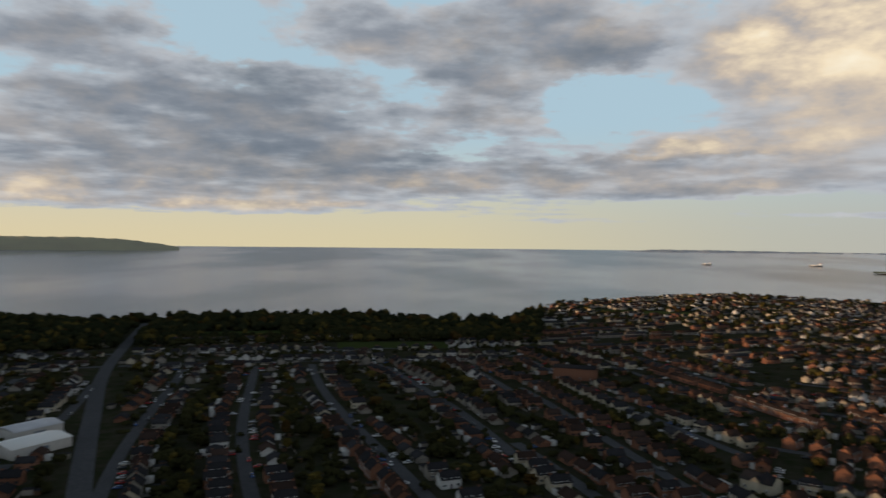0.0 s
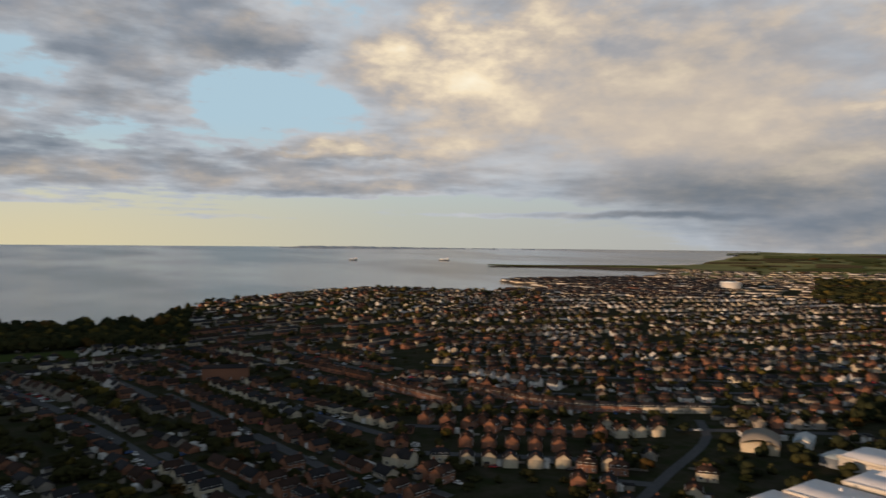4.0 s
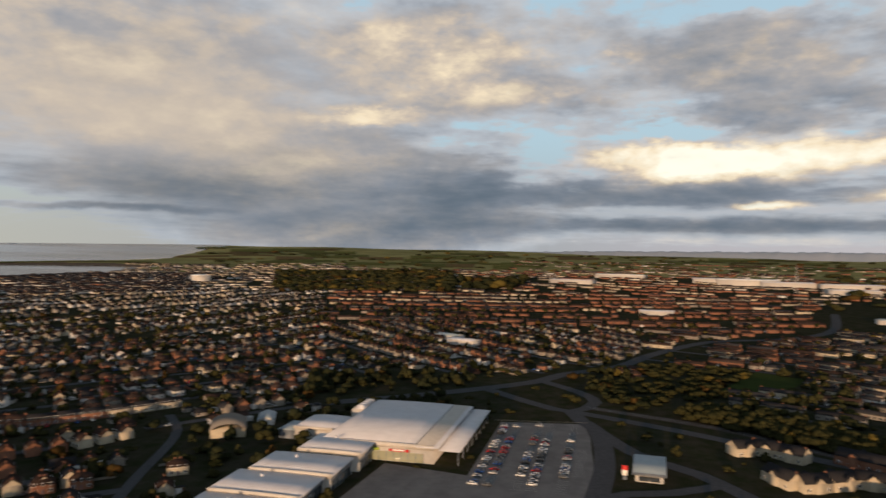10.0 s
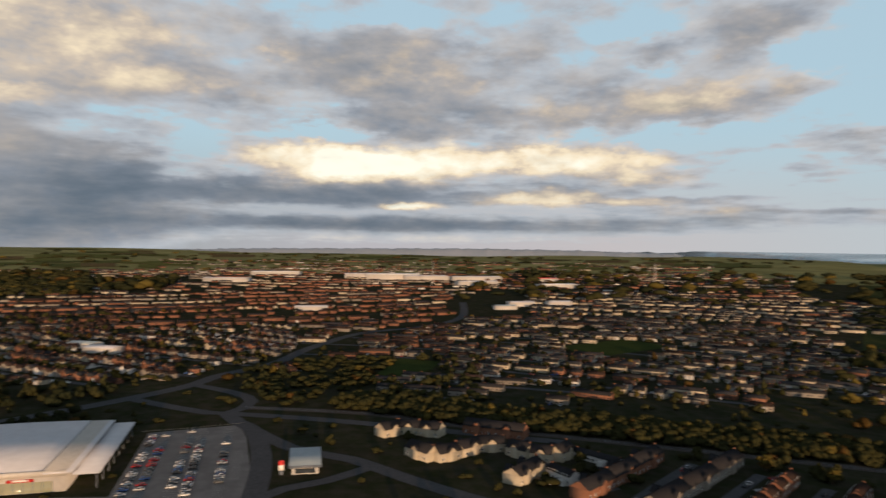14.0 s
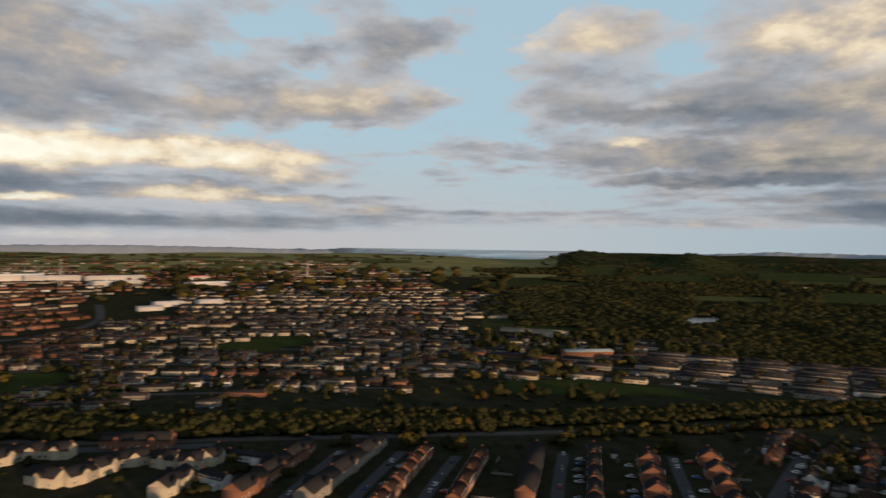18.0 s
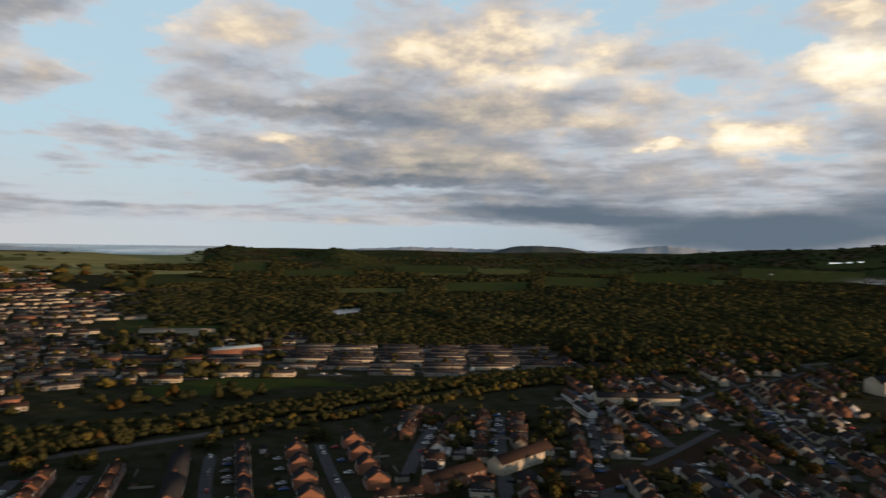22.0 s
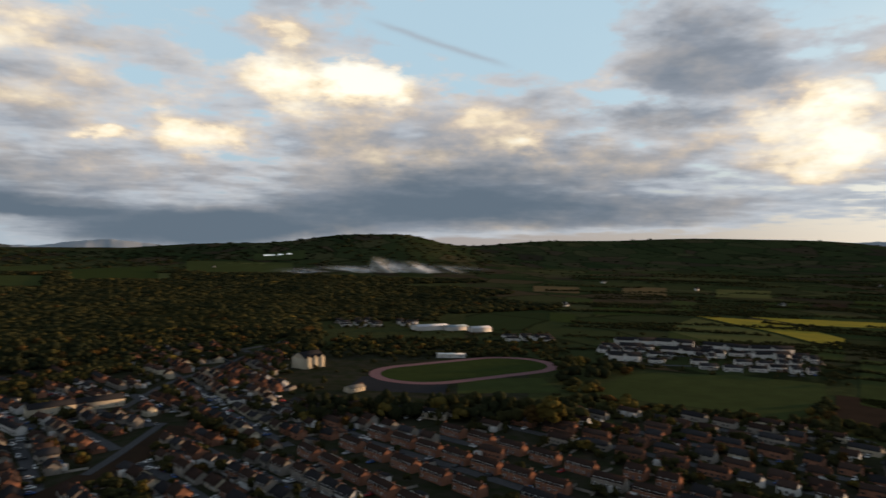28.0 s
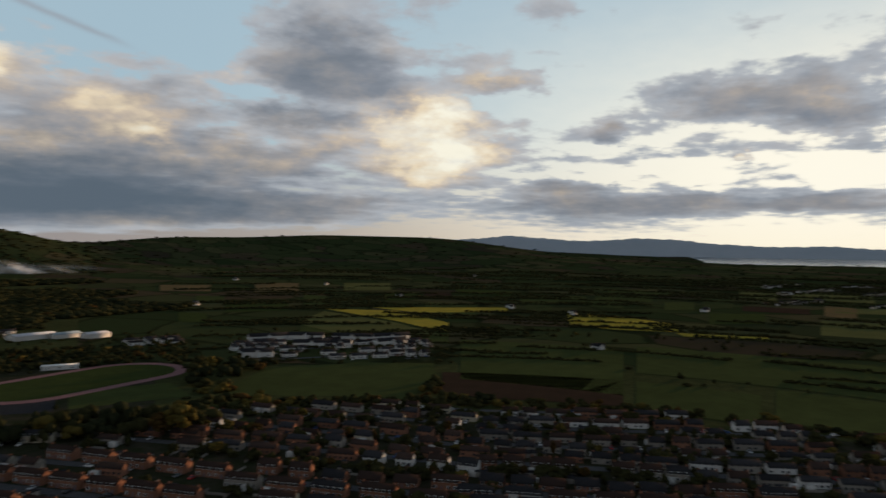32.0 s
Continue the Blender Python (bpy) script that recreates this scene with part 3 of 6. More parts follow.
def mesh_of(name, verts, tris, mats, index=None, smooth=False):
    """A mesh from arrays of corners and triangles."""
    me = bpy.data.meshes.new(name)
    verts, tris = np.asarray(verts, np.float32), np.asarray(tris, np.int32)
    me.vertices.add(len(verts))
    me.vertices.foreach_set("co", verts.ravel())
    me.loops.add(3 * len(tris))
    me.loops.foreach_set("vertex_index", tris.ravel())
    me.polygons.add(len(tris))
    me.polygons.foreach_set("loop_start", np.arange(0, 3 * len(tris), 3, dtype=np.int32))
    for m in mats:
        me.materials.append(m)
    if index is not None:
        me.polygons.foreach_set("material_index", np.asarray(index, np.int32))
    if smooth:
        me.polygons.foreach_set("use_smooth", np.ones(len(tris), bool))
    me.update(calc_edges=True)
    return me


class Shape:
    """Corners and triangles with a material number each, put together piece by piece."""

    def __init__(self):
        self.v, self.t, self.m = [], [], []

    def add(self, verts, faces, mat=0):
        n = len(self.v)
        self.v += [tuple(p) for p in verts]
        for f in faces:
            for i in range(1, len(f) - 1):
                self.t.append((n + f[0], n + f[i], n + f[i + 1]))
                self.m.append(mat)
        return self

    def box(self, x0, y0, z0, x1, y1, z1, mat=0, bottom=False):
        p = [(x0, y0, z0), (x1, y0, z0), (x1, y1, z0), (x0, y1, z0), (x0, y0, z1), (x1, y0, z1), (x1, y1, z1), (x0, y1, z1)]
        f = [(0, 1, 5, 4), (1, 2, 6, 5), (2, 3, 7, 6), (3, 0, 4, 7), (4, 5, 6, 7)]
        return self.add(p, f + [(3, 2, 1, 0)] * bottom, mat)

    def arrays(self):
        return np.array(self.v, float), np.array(self.t, int), np.array(self.m, int)


def part(name, shape, mats, parent=None, label="", place_=None):
    """One mesh object, a part of its thing where a parent is given."""
    if isinstance(shape, Shape):
        v, t, m = shape.arrays()
        data = mesh_of(name, v, t, mats if isinstance(mats, (list, tuple)) else [mats], m)
    else:
        data = shape
    ob = new(name, data)
    ob.parent = parent
    if place_ is not None:
        ob.matrix_local = place_
    return tagged(ob, label)


def thing(name, x, y, z=0.0, turn=0.0, label="", category="", group=""):
    ob = new(name)
    ob.empty_display_size = 0.5
    ob.matrix_world = pose(x, y, z, 0, 0, turn)
    return tagged(ob, label, category, group)


def joined(name, stock, rows, mats, label, category, smooth=False):
    """Many far pieces in one mesh. rows: (which of the stock, x, y, z, turn, sx, sy, sz, {own material: material})."""
    vs, ts, ms, n = [], [], [], 0
    for k, x, y, z, turn, sx, sy, sz, swap in rows:
        v, t, m = stock[k]
        c, s = math.cos(turn), math.sin(turn)
        p = v * (sx, sy, sz)
        vs.append(np.stack([p[:, 0] * c - p[:, 1] * s + x, p[:, 0] * s + p[:, 1] * c + y, p[:, 2] + z], -1))
        ts.append(t + n)
        if swap:
            lut = np.arange(32)
            for a_, b_ in swap.items():
                lut[a_] = b_
            m = lut[m]
        ms.append(m)
        n += len(v)
    if not vs:
        return None
    ob = new(name, mesh_of(name, np.concatenate(vs), np.concatenate(ts), mats, np.concatenate(ms), smooth))
    return tagged(ob, label, category, kind="stuff")


def polar(bearing, r):
    a_ = radians(bearing)
    return r * math.sin(a_), r * math.cos(a_)


def bearing_of(x, y):
    """Bearing from -70 to 290 degrees."""
    return (math.degrees(math.atan2(x, y)) + 70) % 360 - 70


# ---- the lie of the land ----
EDGE = 4900.0


def saucer(r):
    """The land and sea lie level round the town and lift slowly towards the horizon."""
    return 79 * np.clip((np.asarray(r, float) - 1400) / 3500, 0, None) ** 1.6


COAST_AZ = [-70, -38, -35, -21, -8, 0, 5, 6, 7, 9, 10, 16, 20, 24, 30, 36, 37, 40, 44, 46, 47.5, 48.5, 50, 53, 116, 125, 128, 135, 136, 244, 246, 262, 264, 290]
COAST_R = [1500, 1400, 1080, 1020, 1010, 960, 930, 990, 1060, 1250, 1320, 1450, 1600, 1640, 1600, 1660, 2120, 2180, 2300, 2480, 2760, 3300, 4000, 5200, 5000, 4300, 3950, 3900, 5200, 5200, 3850, 3700, 1500, 1100]


def land_margin(az_, r):
    """Metres inland (+) or out at sea (-), roughly."""
    az_, r = np.asarray(az_, float), np.asarray(r, float)
    wob = 14 * np.sin(az_ * 2.1) + 9 * np.sin(az_ * 5.3 + 1) + 5 * np.sin(az_ * 11.7)
    near = np.interp(az_, COAST_AZ, COAST_R) + wob - r
    pier_in, pier_out = np.interp(az_, [32.4, 33.5, 35, 37.2], [1960, 1860, 1800, 1640]), np.interp(az_, [32.4, 33.5, 35, 37.2], [1965, 2050, 2090, 2130])
    pier = np.where((az_ > 32.4) & (az_ < 37.2), np.minimum(r - pier_in, pier_out - r), -400)
    point_in = np.interp(az_, [31, 33, 38, 44, 48], [2795, 2790, 2770, 2700, 2500])
    point_out = np.interp(az_, [31, 33, 38, 44, 48, 52], [2800, 2860, 2930, 3050, 3300, 4600])
    point = np.where((az_ > 31) & (az_ < 52), np.minimum(r - point_in, point_out - r), -400)
    return np.maximum(np.maximum(near, pier), point)


HILLS = []


def hill(bearing, r, wide, deep, tall):
    """A hill: bearing and half width in degrees, distance, half depth and height in metres."""
    HILLS.append((bearing, r, wide, deep, tall))


hill(140, 3300, 5.0, 450, 38)
hill(144.6, 3100, 2.2, 400, 48)
hill(135.5, 3300, 2.4, 400, 40)
hill(153, 3900, 7, 500, 12)
hill(165, 3800, 7, 600, 18)
hill(178, 3700, 8, 600, 48)
hill(188.5, 3500, 4.2, 500, 50)
hill(193.5, 3500, 3.2, 500, 55)
hill(190, 3600, 10, 700, 62)
hill(204, 4000, 7, 600, 70)
hill(214, 4100, 8, 600, 82)
hill(224, 4200, 8, 600, 84)
hill(232, 3600, 9, 700, 36)
hill(20, 1480, 9, 120, 2)
hill(98, 4950, 34, 1300, -42)


def rise(x, y):
    x, y = np.asarray(x, float), np.asarray(y, float)
    r = np.hypot(x, y)
    az_ = (np.degrees(np.arctan2(x, y)) + 70) % 360 - 70
    z = saucer(r)
    for b_, d_, w_, k_, t_ in HILLS:
        z = z + t_ * np.exp(-((az_ - b_) / w_) ** 2 - ((r - d_) / k_) ** 2)
    # an unseen rise, added west of the town behind the view at the start, to keep the low sun off the near streets
    z = z + 0.094 * (330 + 0.632 * y) * np.exp(-((x + 0.632 * y + 205) / 75) ** 2) * np.clip((y - 60) / 120, 0, 1) * np.clip((1050 - y) / 100, 0, 1)
    return z + 5 * np.clip((r - 1500) / 1500, 0, 1) * np.sin(x * 0.006) * np.cos(y * 0.0047)


def ground_at(x, y):
    return float(rise(x, y))


def sheet(name, az_, r, z, mats, label, category, index=None):
    """A sheet over rings and bearings."""
    n, k = z.shape
    a_ = np.radians(az_)
    v = np.stack([np.sin(a_)[:, None] * r, np.cos(a_)[:, None] * r, z], -1).reshape(-1, 3)
    i, j = np.meshgrid(np.arange(n), np.arange(k - 1), indexing="ij")
    i2 = (i + 1) % n
    a0, a1, b0, b1 = i * k + j, i * k + j + 1, i2 * k + j, i2 * k + j + 1
    t = np.concatenate([np.stack([a0, a1, b1], -1).reshape(-1, 3), np.stack([a0, b1, b0], -1).reshape(-1, 3)])
    return tagged(new(name, mesh_of(name, v, t[:, ::-1], mats, None if index is None else np.tile(index[:, :-1].ravel(), 2), True)), label, category, kind="structure")


rings = np.concatenate([[0.5, 60, 120, 180], np.arange(240, 900, 30), np.geomspace(900, EDGE, 130)])
turns = np.arange(-70, 290, 0.4)
AZ, RR = np.meshgrid(turns, rings, indexing="ij")
X, Y = np.sin(np.radians(AZ)) * RR, np.cos(np.radians(AZ)) * RR
margin = land_margin(AZ, RR)
country = ((AZ > 203) & (RR > 430 - 20 * np.sin(AZ))) | ((AZ > 128) & (RR > 700)) | (RR > 2400)
sheet("ground", turns, rings, rise(X, Y) + np.clip(margin * 0.25 - 3.5, -12, 0), [M["garden"], M["grass"], M["rock"], M["plain"], M["farmland"]], "dark green and brown town ground running out to fields and shore", "ground", np.where(margin < 14, 2, np.where((AZ < 134) & (RR > 2200), 3, np.where(((AZ > 198) & (RR > 620)) | (RR > 2200), 4, country))))
sea_rings = np.geomspace(700, EDGE, 60)
SEA_AZ, SEA_R = np.meshgrid(turns, sea_rings, indexing="ij")
sheet("water", turns, sea_rings, saucer(SEA_R) - 3.0 - 0.25 * np.clip(land_margin(SEA_AZ, SEA_R) - 60, 0, 400), [M["sea"]], "calm grey-blue sea with pale streaks of smoother water", "sea")


def ridge(name, points, r, foot, mat, label, rough=0.06):
    """A line of far upland: points are (bearing, height of the crest in degrees above eye level)."""
    pts = np.array(points, float)
    b_ = np.arange(pts[0, 0], pts[-1, 0], 0.12)
    crest = np.interp(b_, pts[:, 0], pts[:, 1])
    k = np.ones(9) / 9
    crest = np.convolve(np.pad(crest, 4, "edge"), k, "valid")
    crest += rough * np.sin(b_ * 3.1) * np.sin(b_ * 1.3) + rough * 0.5 * np.sin(b_ * 7.7)
    top = 105 + r * np.tan(np.radians(crest))
    rows_ = []
    for back, f_ in ((-260, 0.0), (-180, 0.35), (-90, 0.75), (0, 1.0), (60, 0.9)):
        rr = r + back + 12 * np.sin(b_ * 2.3)
        rows_.append(np.stack([np.sin(np.radians(b_)) * rr, np.cos(np.radians(b_)) * rr, foot + (top - foot) * f_], -1))
    v = np.stack(rows_, 1)
    n, m_ = v.shape[:2]
    i, j = np.meshgrid(np.arange(n - 1), np.arange(m_ - 1), indexing="ij")
    a0 = i * m_ + j
    t = np.concatenate([np.stack([a0, a0 + m_, a0 + m_ + 1], -1).reshape(-1, 3), np.stack([a0, a0 + m_ + 1, a0 + 1], -1).reshape(-1, 3)])
    return tagged(new(name, mesh_of(name, v.reshape(-1, 3), t, [mat], None, True)), label, "hills", kind="structure")


# these far ridges carry the haze of distance in their material colour
ridge("backdrop_hills", [(-50, 0.3), (-36, 0.25), (-33, 0.28), (-27, 0.28), (-24.5, 0.15), (-22, -0.15), (-20.5, -0.45)], 4500, 50, M["haze_brown"], "low brown headland across the water", 0.02)
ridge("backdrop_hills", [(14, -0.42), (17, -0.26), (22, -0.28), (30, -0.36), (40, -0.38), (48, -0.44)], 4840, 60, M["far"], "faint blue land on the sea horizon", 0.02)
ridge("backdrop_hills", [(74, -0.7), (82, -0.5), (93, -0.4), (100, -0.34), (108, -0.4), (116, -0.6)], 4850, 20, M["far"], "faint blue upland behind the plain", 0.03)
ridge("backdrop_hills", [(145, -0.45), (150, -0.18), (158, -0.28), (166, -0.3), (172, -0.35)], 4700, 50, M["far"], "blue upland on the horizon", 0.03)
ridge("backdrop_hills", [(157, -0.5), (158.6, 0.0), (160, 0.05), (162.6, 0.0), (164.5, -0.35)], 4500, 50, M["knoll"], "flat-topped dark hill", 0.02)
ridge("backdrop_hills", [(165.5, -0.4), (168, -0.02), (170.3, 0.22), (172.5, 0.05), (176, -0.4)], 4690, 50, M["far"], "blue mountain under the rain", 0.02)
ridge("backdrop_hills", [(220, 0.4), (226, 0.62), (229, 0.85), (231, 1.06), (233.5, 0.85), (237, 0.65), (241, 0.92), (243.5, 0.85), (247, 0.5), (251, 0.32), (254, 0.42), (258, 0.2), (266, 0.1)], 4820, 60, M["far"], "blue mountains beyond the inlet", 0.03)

# ---- houses: shapes shared by the near ones, built part by part, and by the far ones, joined ----
WALL, ROOF, PANE, STACK, TRIM, DOOR = range(6)


def walls_shape(w, d, h, rise_, hip, s=None, mat=WALL):
    s = s or Shape()
    x, y = w / 2, d / 2
    s.box(-x, -y, -0.4, x, y, h, mat)
    if not hip:
        for q in (-x, x):
            s.add([(q, -y, h), (q, y, h), (q, 0, h + rise_)], [(0, 1, 2) if q > 0 else (0, 2, 1)], mat)
    return s


def roof_shape(w, d, h, rise_, hip, s=None, mat=ROOF, over=0.35, thick=0.18):
    s = s or Shape()
    x, y = w / 2 + over, d / 2 + over
    k = min(d / 2, w / 2) * 0.95 if hip else 0
    drop = rise_ * over / (d / 2)
    e = h - drop
    p = [(-x, -y, e), (x, -y, e), (x, y, e), (-x, y, e), (-x + k, 0, h + rise_), (x - k, 0, h + rise_)]
    q = [(a_, b_, c_ + thick) for a_, b_, c_ in p]
    f = [(6, 7, 11, 10), (8, 9, 10, 11), (7, 8, 11), (9, 6, 10), (0, 1, 7, 6), (1, 2, 8, 7), (2, 3, 9, 8), (3, 0, 6, 9), (1, 0, 3, 2)]
    if not hip:
        f = [(6, 7, 11, 10), (8, 9, 10, 11), (0, 1, 7, 6), (2, 3, 9, 8), (1, 5, 11, 7), (5, 2, 8, 11), (3, 4, 10, 9), (4, 0, 6, 10), (1, 0, 4, 5), (3, 2, 5, 4)]
    return s.add(p + q, f, mat)


def chimney_shape(x, z, s=None, mat=STACK):
    s = s or Shape()
    s.box(x - 0.45, -0.3, z - 1.2, x + 0.45, 0.3, z + 0.6, mat)
    s.box(x - 0.51, -0.36, z + 0.6, x + 0.51, 0.36, z + 0.72, mat)
    for u in (-0.22, 0.22):
        s.box(x + u - 0.12, -0.12, z + 0.72, x + u + 0.12, 0.12, z + 1.0, ROOF)
    return s


def window_shape(w, h, s=None, x=0.0, y=0.0, z=0.0, front=-1, full=True):
    """A window in a wall that faces -y (front=-1) or +y: a frame, a pane set back in it and a sill."""
    s = s or Shape()
    a_, b_ = x - w / 2, x + w / 2
    lo, hi = (y - 0.06, y) if front < 0 else (y, y + 0.06)
    if not full:
        o = lo if front < 0 else hi
        return s.add([(a_, o, z), (b_, o, z), (b_, o, z + h), (a_, o, z + h)], [(0, 1, 2, 3) if front < 0 else (3, 2, 1, 0)], PANE)
    t = 0.09
    s.box(a_, lo, z, a_ + t, hi, z + h, TRIM).box(b_ - t, lo, z, b_, hi, z + h, TRIM)
    s.box(a_ + t, lo, z, b_ - t, hi, z + t, TRIM).box(a_ + t, lo, z + h - t, b_ - t, hi, z + h, TRIM)
    s.box(x - 0.03, lo, z + t, x + 0.03, hi, z + h - t, TRIM)
    o = (lo + 0.03) if front < 0 else (hi - 0.03)
    return s.add([(a_ + t, o, z + t), (b_ - t, o, z + t), (b_ - t, o, z + h - t), (a_ + t, o, z + h - t)], [(0, 1, 2, 3) if front < 0 else (3, 2, 1, 0)], PANE)


# kind: width, depth, eaves, rise of the roof, hipped, window columns, storeys
KINDS = {
    "semi": (8.8, 7.0, 4.2, 2.4, True, 3, 2),
    "semi_gable": (9.6, 6.8, 4.2, 2.5, False, 3, 2),
    "gable_front": (9.2, 7.0, 4.2, 2.6, False, 3, 2),
    "gabled_pair": (8.6, 10.4, 4.4, 3.4, False, 3, 2),
    "terrace": (30.0, 6.4, 4.1, 2.1, False, 10, 2),
    "short_terrace": (15.0, 6.4, 4.1, 2.1, False, 5, 2),
    "low_terrace": (38.0, 5.4, 3.8, 1.0, False, 10, 1),
    "bungalow": (10.5, 7.4, 2.6, 2.4, False, 4, 1),
    "hipped_bungalow": (9.5, 8.4, 2.6, 2.6, True, 3, 1),
    "detached": (8.2, 7.4, 4.9, 2.9, False, 3, 2),
}


def window_places(w, d, cols, storeys):
    out = []
    for f_ in (-1, 1):
        for i in range(cols):
            x = (i + 0.5) / cols * w - w / 2
            for k in range(storeys):
                if k == 0 and f_ == -1 and i % 3 == 1:
                    continue
                out.append((x, f_ * d / 2, 0.95 + 2.55 * k, f_))
    return out


def along(kind):
    """How much street a house takes up: gable fronts stand with their ridge across it."""
    return KINDS[kind][1] if kind == "gable_front" else KINDS[kind][0]


def stock_house(kind, detail):
    w, d, h, up, hip, cols, storeys = KINDS[kind]
    s = walls_shape(w, d, h, up, hip)
    roof_shape(w, d, h, up, hip, s)
    n = max(1, round(w / 12)) + 1 if detail else 0
    if detail and kind not in ("bungalow", "hipped_bungalow"):
        for i in range(n):
            x = -w / 2 + 0.6 + i * (w - 1.2) / max(1, n - 1)
            chimney_shape(x if not hip else x * 0.3, h + up, s)
    if detail:
        for x, y, z, f_ in window_places(w, d, cols, storeys):
            window_shape(1.5, 1.25, s, x, y, z, f_, False)
    return s.arrays()


KIND_NAMES = list(KINDS)
STOCK_MID = [stock_house(k, True) for k in KIND_NAMES]
STOCK_FAR = [stock_house(k, False) for k in KIND_NAMES]
WALL_MATS = ["brick", "cream", "white", "dash"]
HOUSE_MATS = [M["brick"], M["slate"], M["glass"], M["brick"], M["frame"], M["door"], M["cream"], M["white"], M["dash"], M["tile"]]
WALL_SLOT = {"brick": 0, "cream": 6, "white": 7, "dash": 8}

WALL_WORDS = {"brick": "red brick", "cream": "cream-rendered", "white": "white-rendered", "dash": "grey pebbledashed"}
KIND_WORDS = {"semi": ("semi_detached_house", "two-storey house with hipped"), "semi_gable": ("semi_detached_house", "pair of semi-detached houses with gabled"),
              "gable_front": ("gabled_house", "narrow house, gable to the street, with"), "gabled_pair": ("house_pair", "two houses under a broad gable,"), "terrace": ("terrace", "long two-storey terrace with"),
              "short_terrace": ("terrace", "short two-storey terrace with"), "low_terrace": ("terrace", "low estate terrace with shallow"), "bungalow": ("bungalow", "low bungalow with gabled"),
              "hipped_bungalow": ("bungalow", "low square bungalow with hipped"), "detached": ("detached_house", "detached two-storey house with")}
proto = {}


def near_house(kind, wall, roof, x, y, turn):
    """A near house: walls, roof, chimneys, doors and windows are parts of their own."""
    m = pose(x, y, ground_at(x, y), 0, 0, turn)
    if (kind, wall, roof) in proto:
        return copy_thing(proto[kind, wall, roof], m)
    w, d, h, up, hip, cols, storeys = KINDS[kind]
    name, words = KIND_WORDS[kind]
    ob = thing(name, 0, 0, 0, 0, f"{WALL_WORDS[wall]} {words} {'dark slate' if roof == 'slate' else 'brown tiled'} roof", "house", "houses of the near streets")
    ob.matrix_world = m
    mats = [M[wall], M[roof], M["glass"], M["brick"], M["frame"], M["door"]]
    part("wall", walls_shape(w, d, h, up, hip), mats, ob)
    part("roof", roof_shape(w, d, h, up, hip), mats, ob)
    if storeys == 2:
        n = max(1, round(w / 12)) + 1
        me = None
        for i in range(n):
            cx = -w / 2 + 0.6 + i * (w - 1.2) / max(1, n - 1)
            cx = cx * 0.3 if hip else cx
            if me is None:
                v, t, k = chimney_shape(0, 0).arrays()
                me = mesh_of("chimney", v, t, mats, k)
            part("chimney", me, None, ob, "", pose(cx, 0, h + up))
    wide = {}
    for wx, wy, wz, f_ in window_places(w, d, cols, storeys):
        if f_ not in wide:
            v, t, k = window_shape(1.6, 1.3, front=f_).arrays()
            wide[f_] = mesh_of("window", v, t, mats, k)
        part("window", wide[f_], None, ob, "", pose(wx, wy, wz))
    for i in range(cols):
        if i % 3 == 1:
            dx_ = (i + 0.5) / cols * w - w / 2
            part("door", Shape().box(dx_ - 0.5, -d / 2 - 0.05, 0, dx_ + 0.5, -d / 2, 2.1, DOOR), mats, ob)
    proto[kind, wall, roof] = ob
    return ob


# ---- what takes up the ground: nothing else is scattered over these ----
TAKEN_POLY, TAKEN_LINE = [], []


def inside(x, y, poly):
    hit = False
    for (x0, y0), (x1, y1) in zip(poly, poly[1:] + poly[:1]):
        if (y0 > y) != (y1 > y) and x < (x1 - x0) * (y - y0) / (y1 - y0) + x0:
            hit = not hit
    return hit


def line_gap(x, y, line):
    best = 1e9
    for (x0, y0), (x1, y1) in zip(line, line[1:]):
        l2 = (x1 - x0) ** 2 + (y1 - y0) ** 2
        k = min(1, max(0, ((x - x0) * (x1 - x0) + (y - y0) * (y1 - y0)) / l2))
        best = min(best, math.hypot(x - x0 - k * (x1 - x0), y - y0 - k * (y1 - y0)))
    return best


def free(x, y, pad=0.0):
    for box_, poly in TAKEN_POLY:
        if box_[0] < x < box_[2] and box_[1] < y < box_[3] and inside(x, y, poly):
            return False
    for box_, line, half in TAKEN_LINE:
        if box_[0] - pad < x < box_[2] + pad and box_[1] - pad < y < box_[3] + pad and line_gap(x, y, line) < half + pad:
            return False
    return True


def take(poly):
    xs, ys = zip(*poly)
    TAKEN_POLY.append(((min(xs), min(ys), max(xs), max(ys)), list(poly)))


def take_line(line, half):
    xs, ys = zip(*line)
    TAKEN_LINE.append(((min(xs) - half, min(ys) - half, max(xs) + half, max(ys) + half), list(line), half))


def ribbon(name, line, half, z, mat, label, category, take_pad=4.0, kind="structure"):
    """A road or path of even width along a line, with a rounded course."""
    pts = [Vector((x, y)) for x, y in line]
    fine_ = []
    for i in range(len(pts) - 1):
        p0, p1, p2, p3 = pts[max(0, i - 1)], pts[i], pts[i + 1], pts[min(len(pts) - 1, i + 2)]
        n = max(2, int((p2 - p1).length / 12))
        for k in range(n):
            t = k / n
            fine_.append(0.5 * ((2 * p1) + (p2 - p0) * t + (2 * p0 - 5 * p1 + 4 * p2 - p3) * t * t + (3 * p1 - p0 - 3 * p2 + p3) * t ** 3))
    fine_.append(pts[-1])
    v, t = [], []
    for i, p in enumerate(fine_):
        d_ = (fine_[min(i + 1, len(fine_) - 1)] - fine_[max(i - 1, 0)]).normalized()
        s_ = Vector((d_.y, -d_.x)) * half
        for q in (p - s_, p + s_):
            v.append((q.x, q.y, ground_at(q.x, q.y) + z))
        if i:
            n = 2 * i
            t += [(n - 2, n - 1, n + 1), (n - 2, n + 1, n)]
    if take_pad is not None:
        take_line(line, half + take_pad)
    return tagged(new(name, mesh_of(name, v, t, [mat])), label, category, kind=kind)


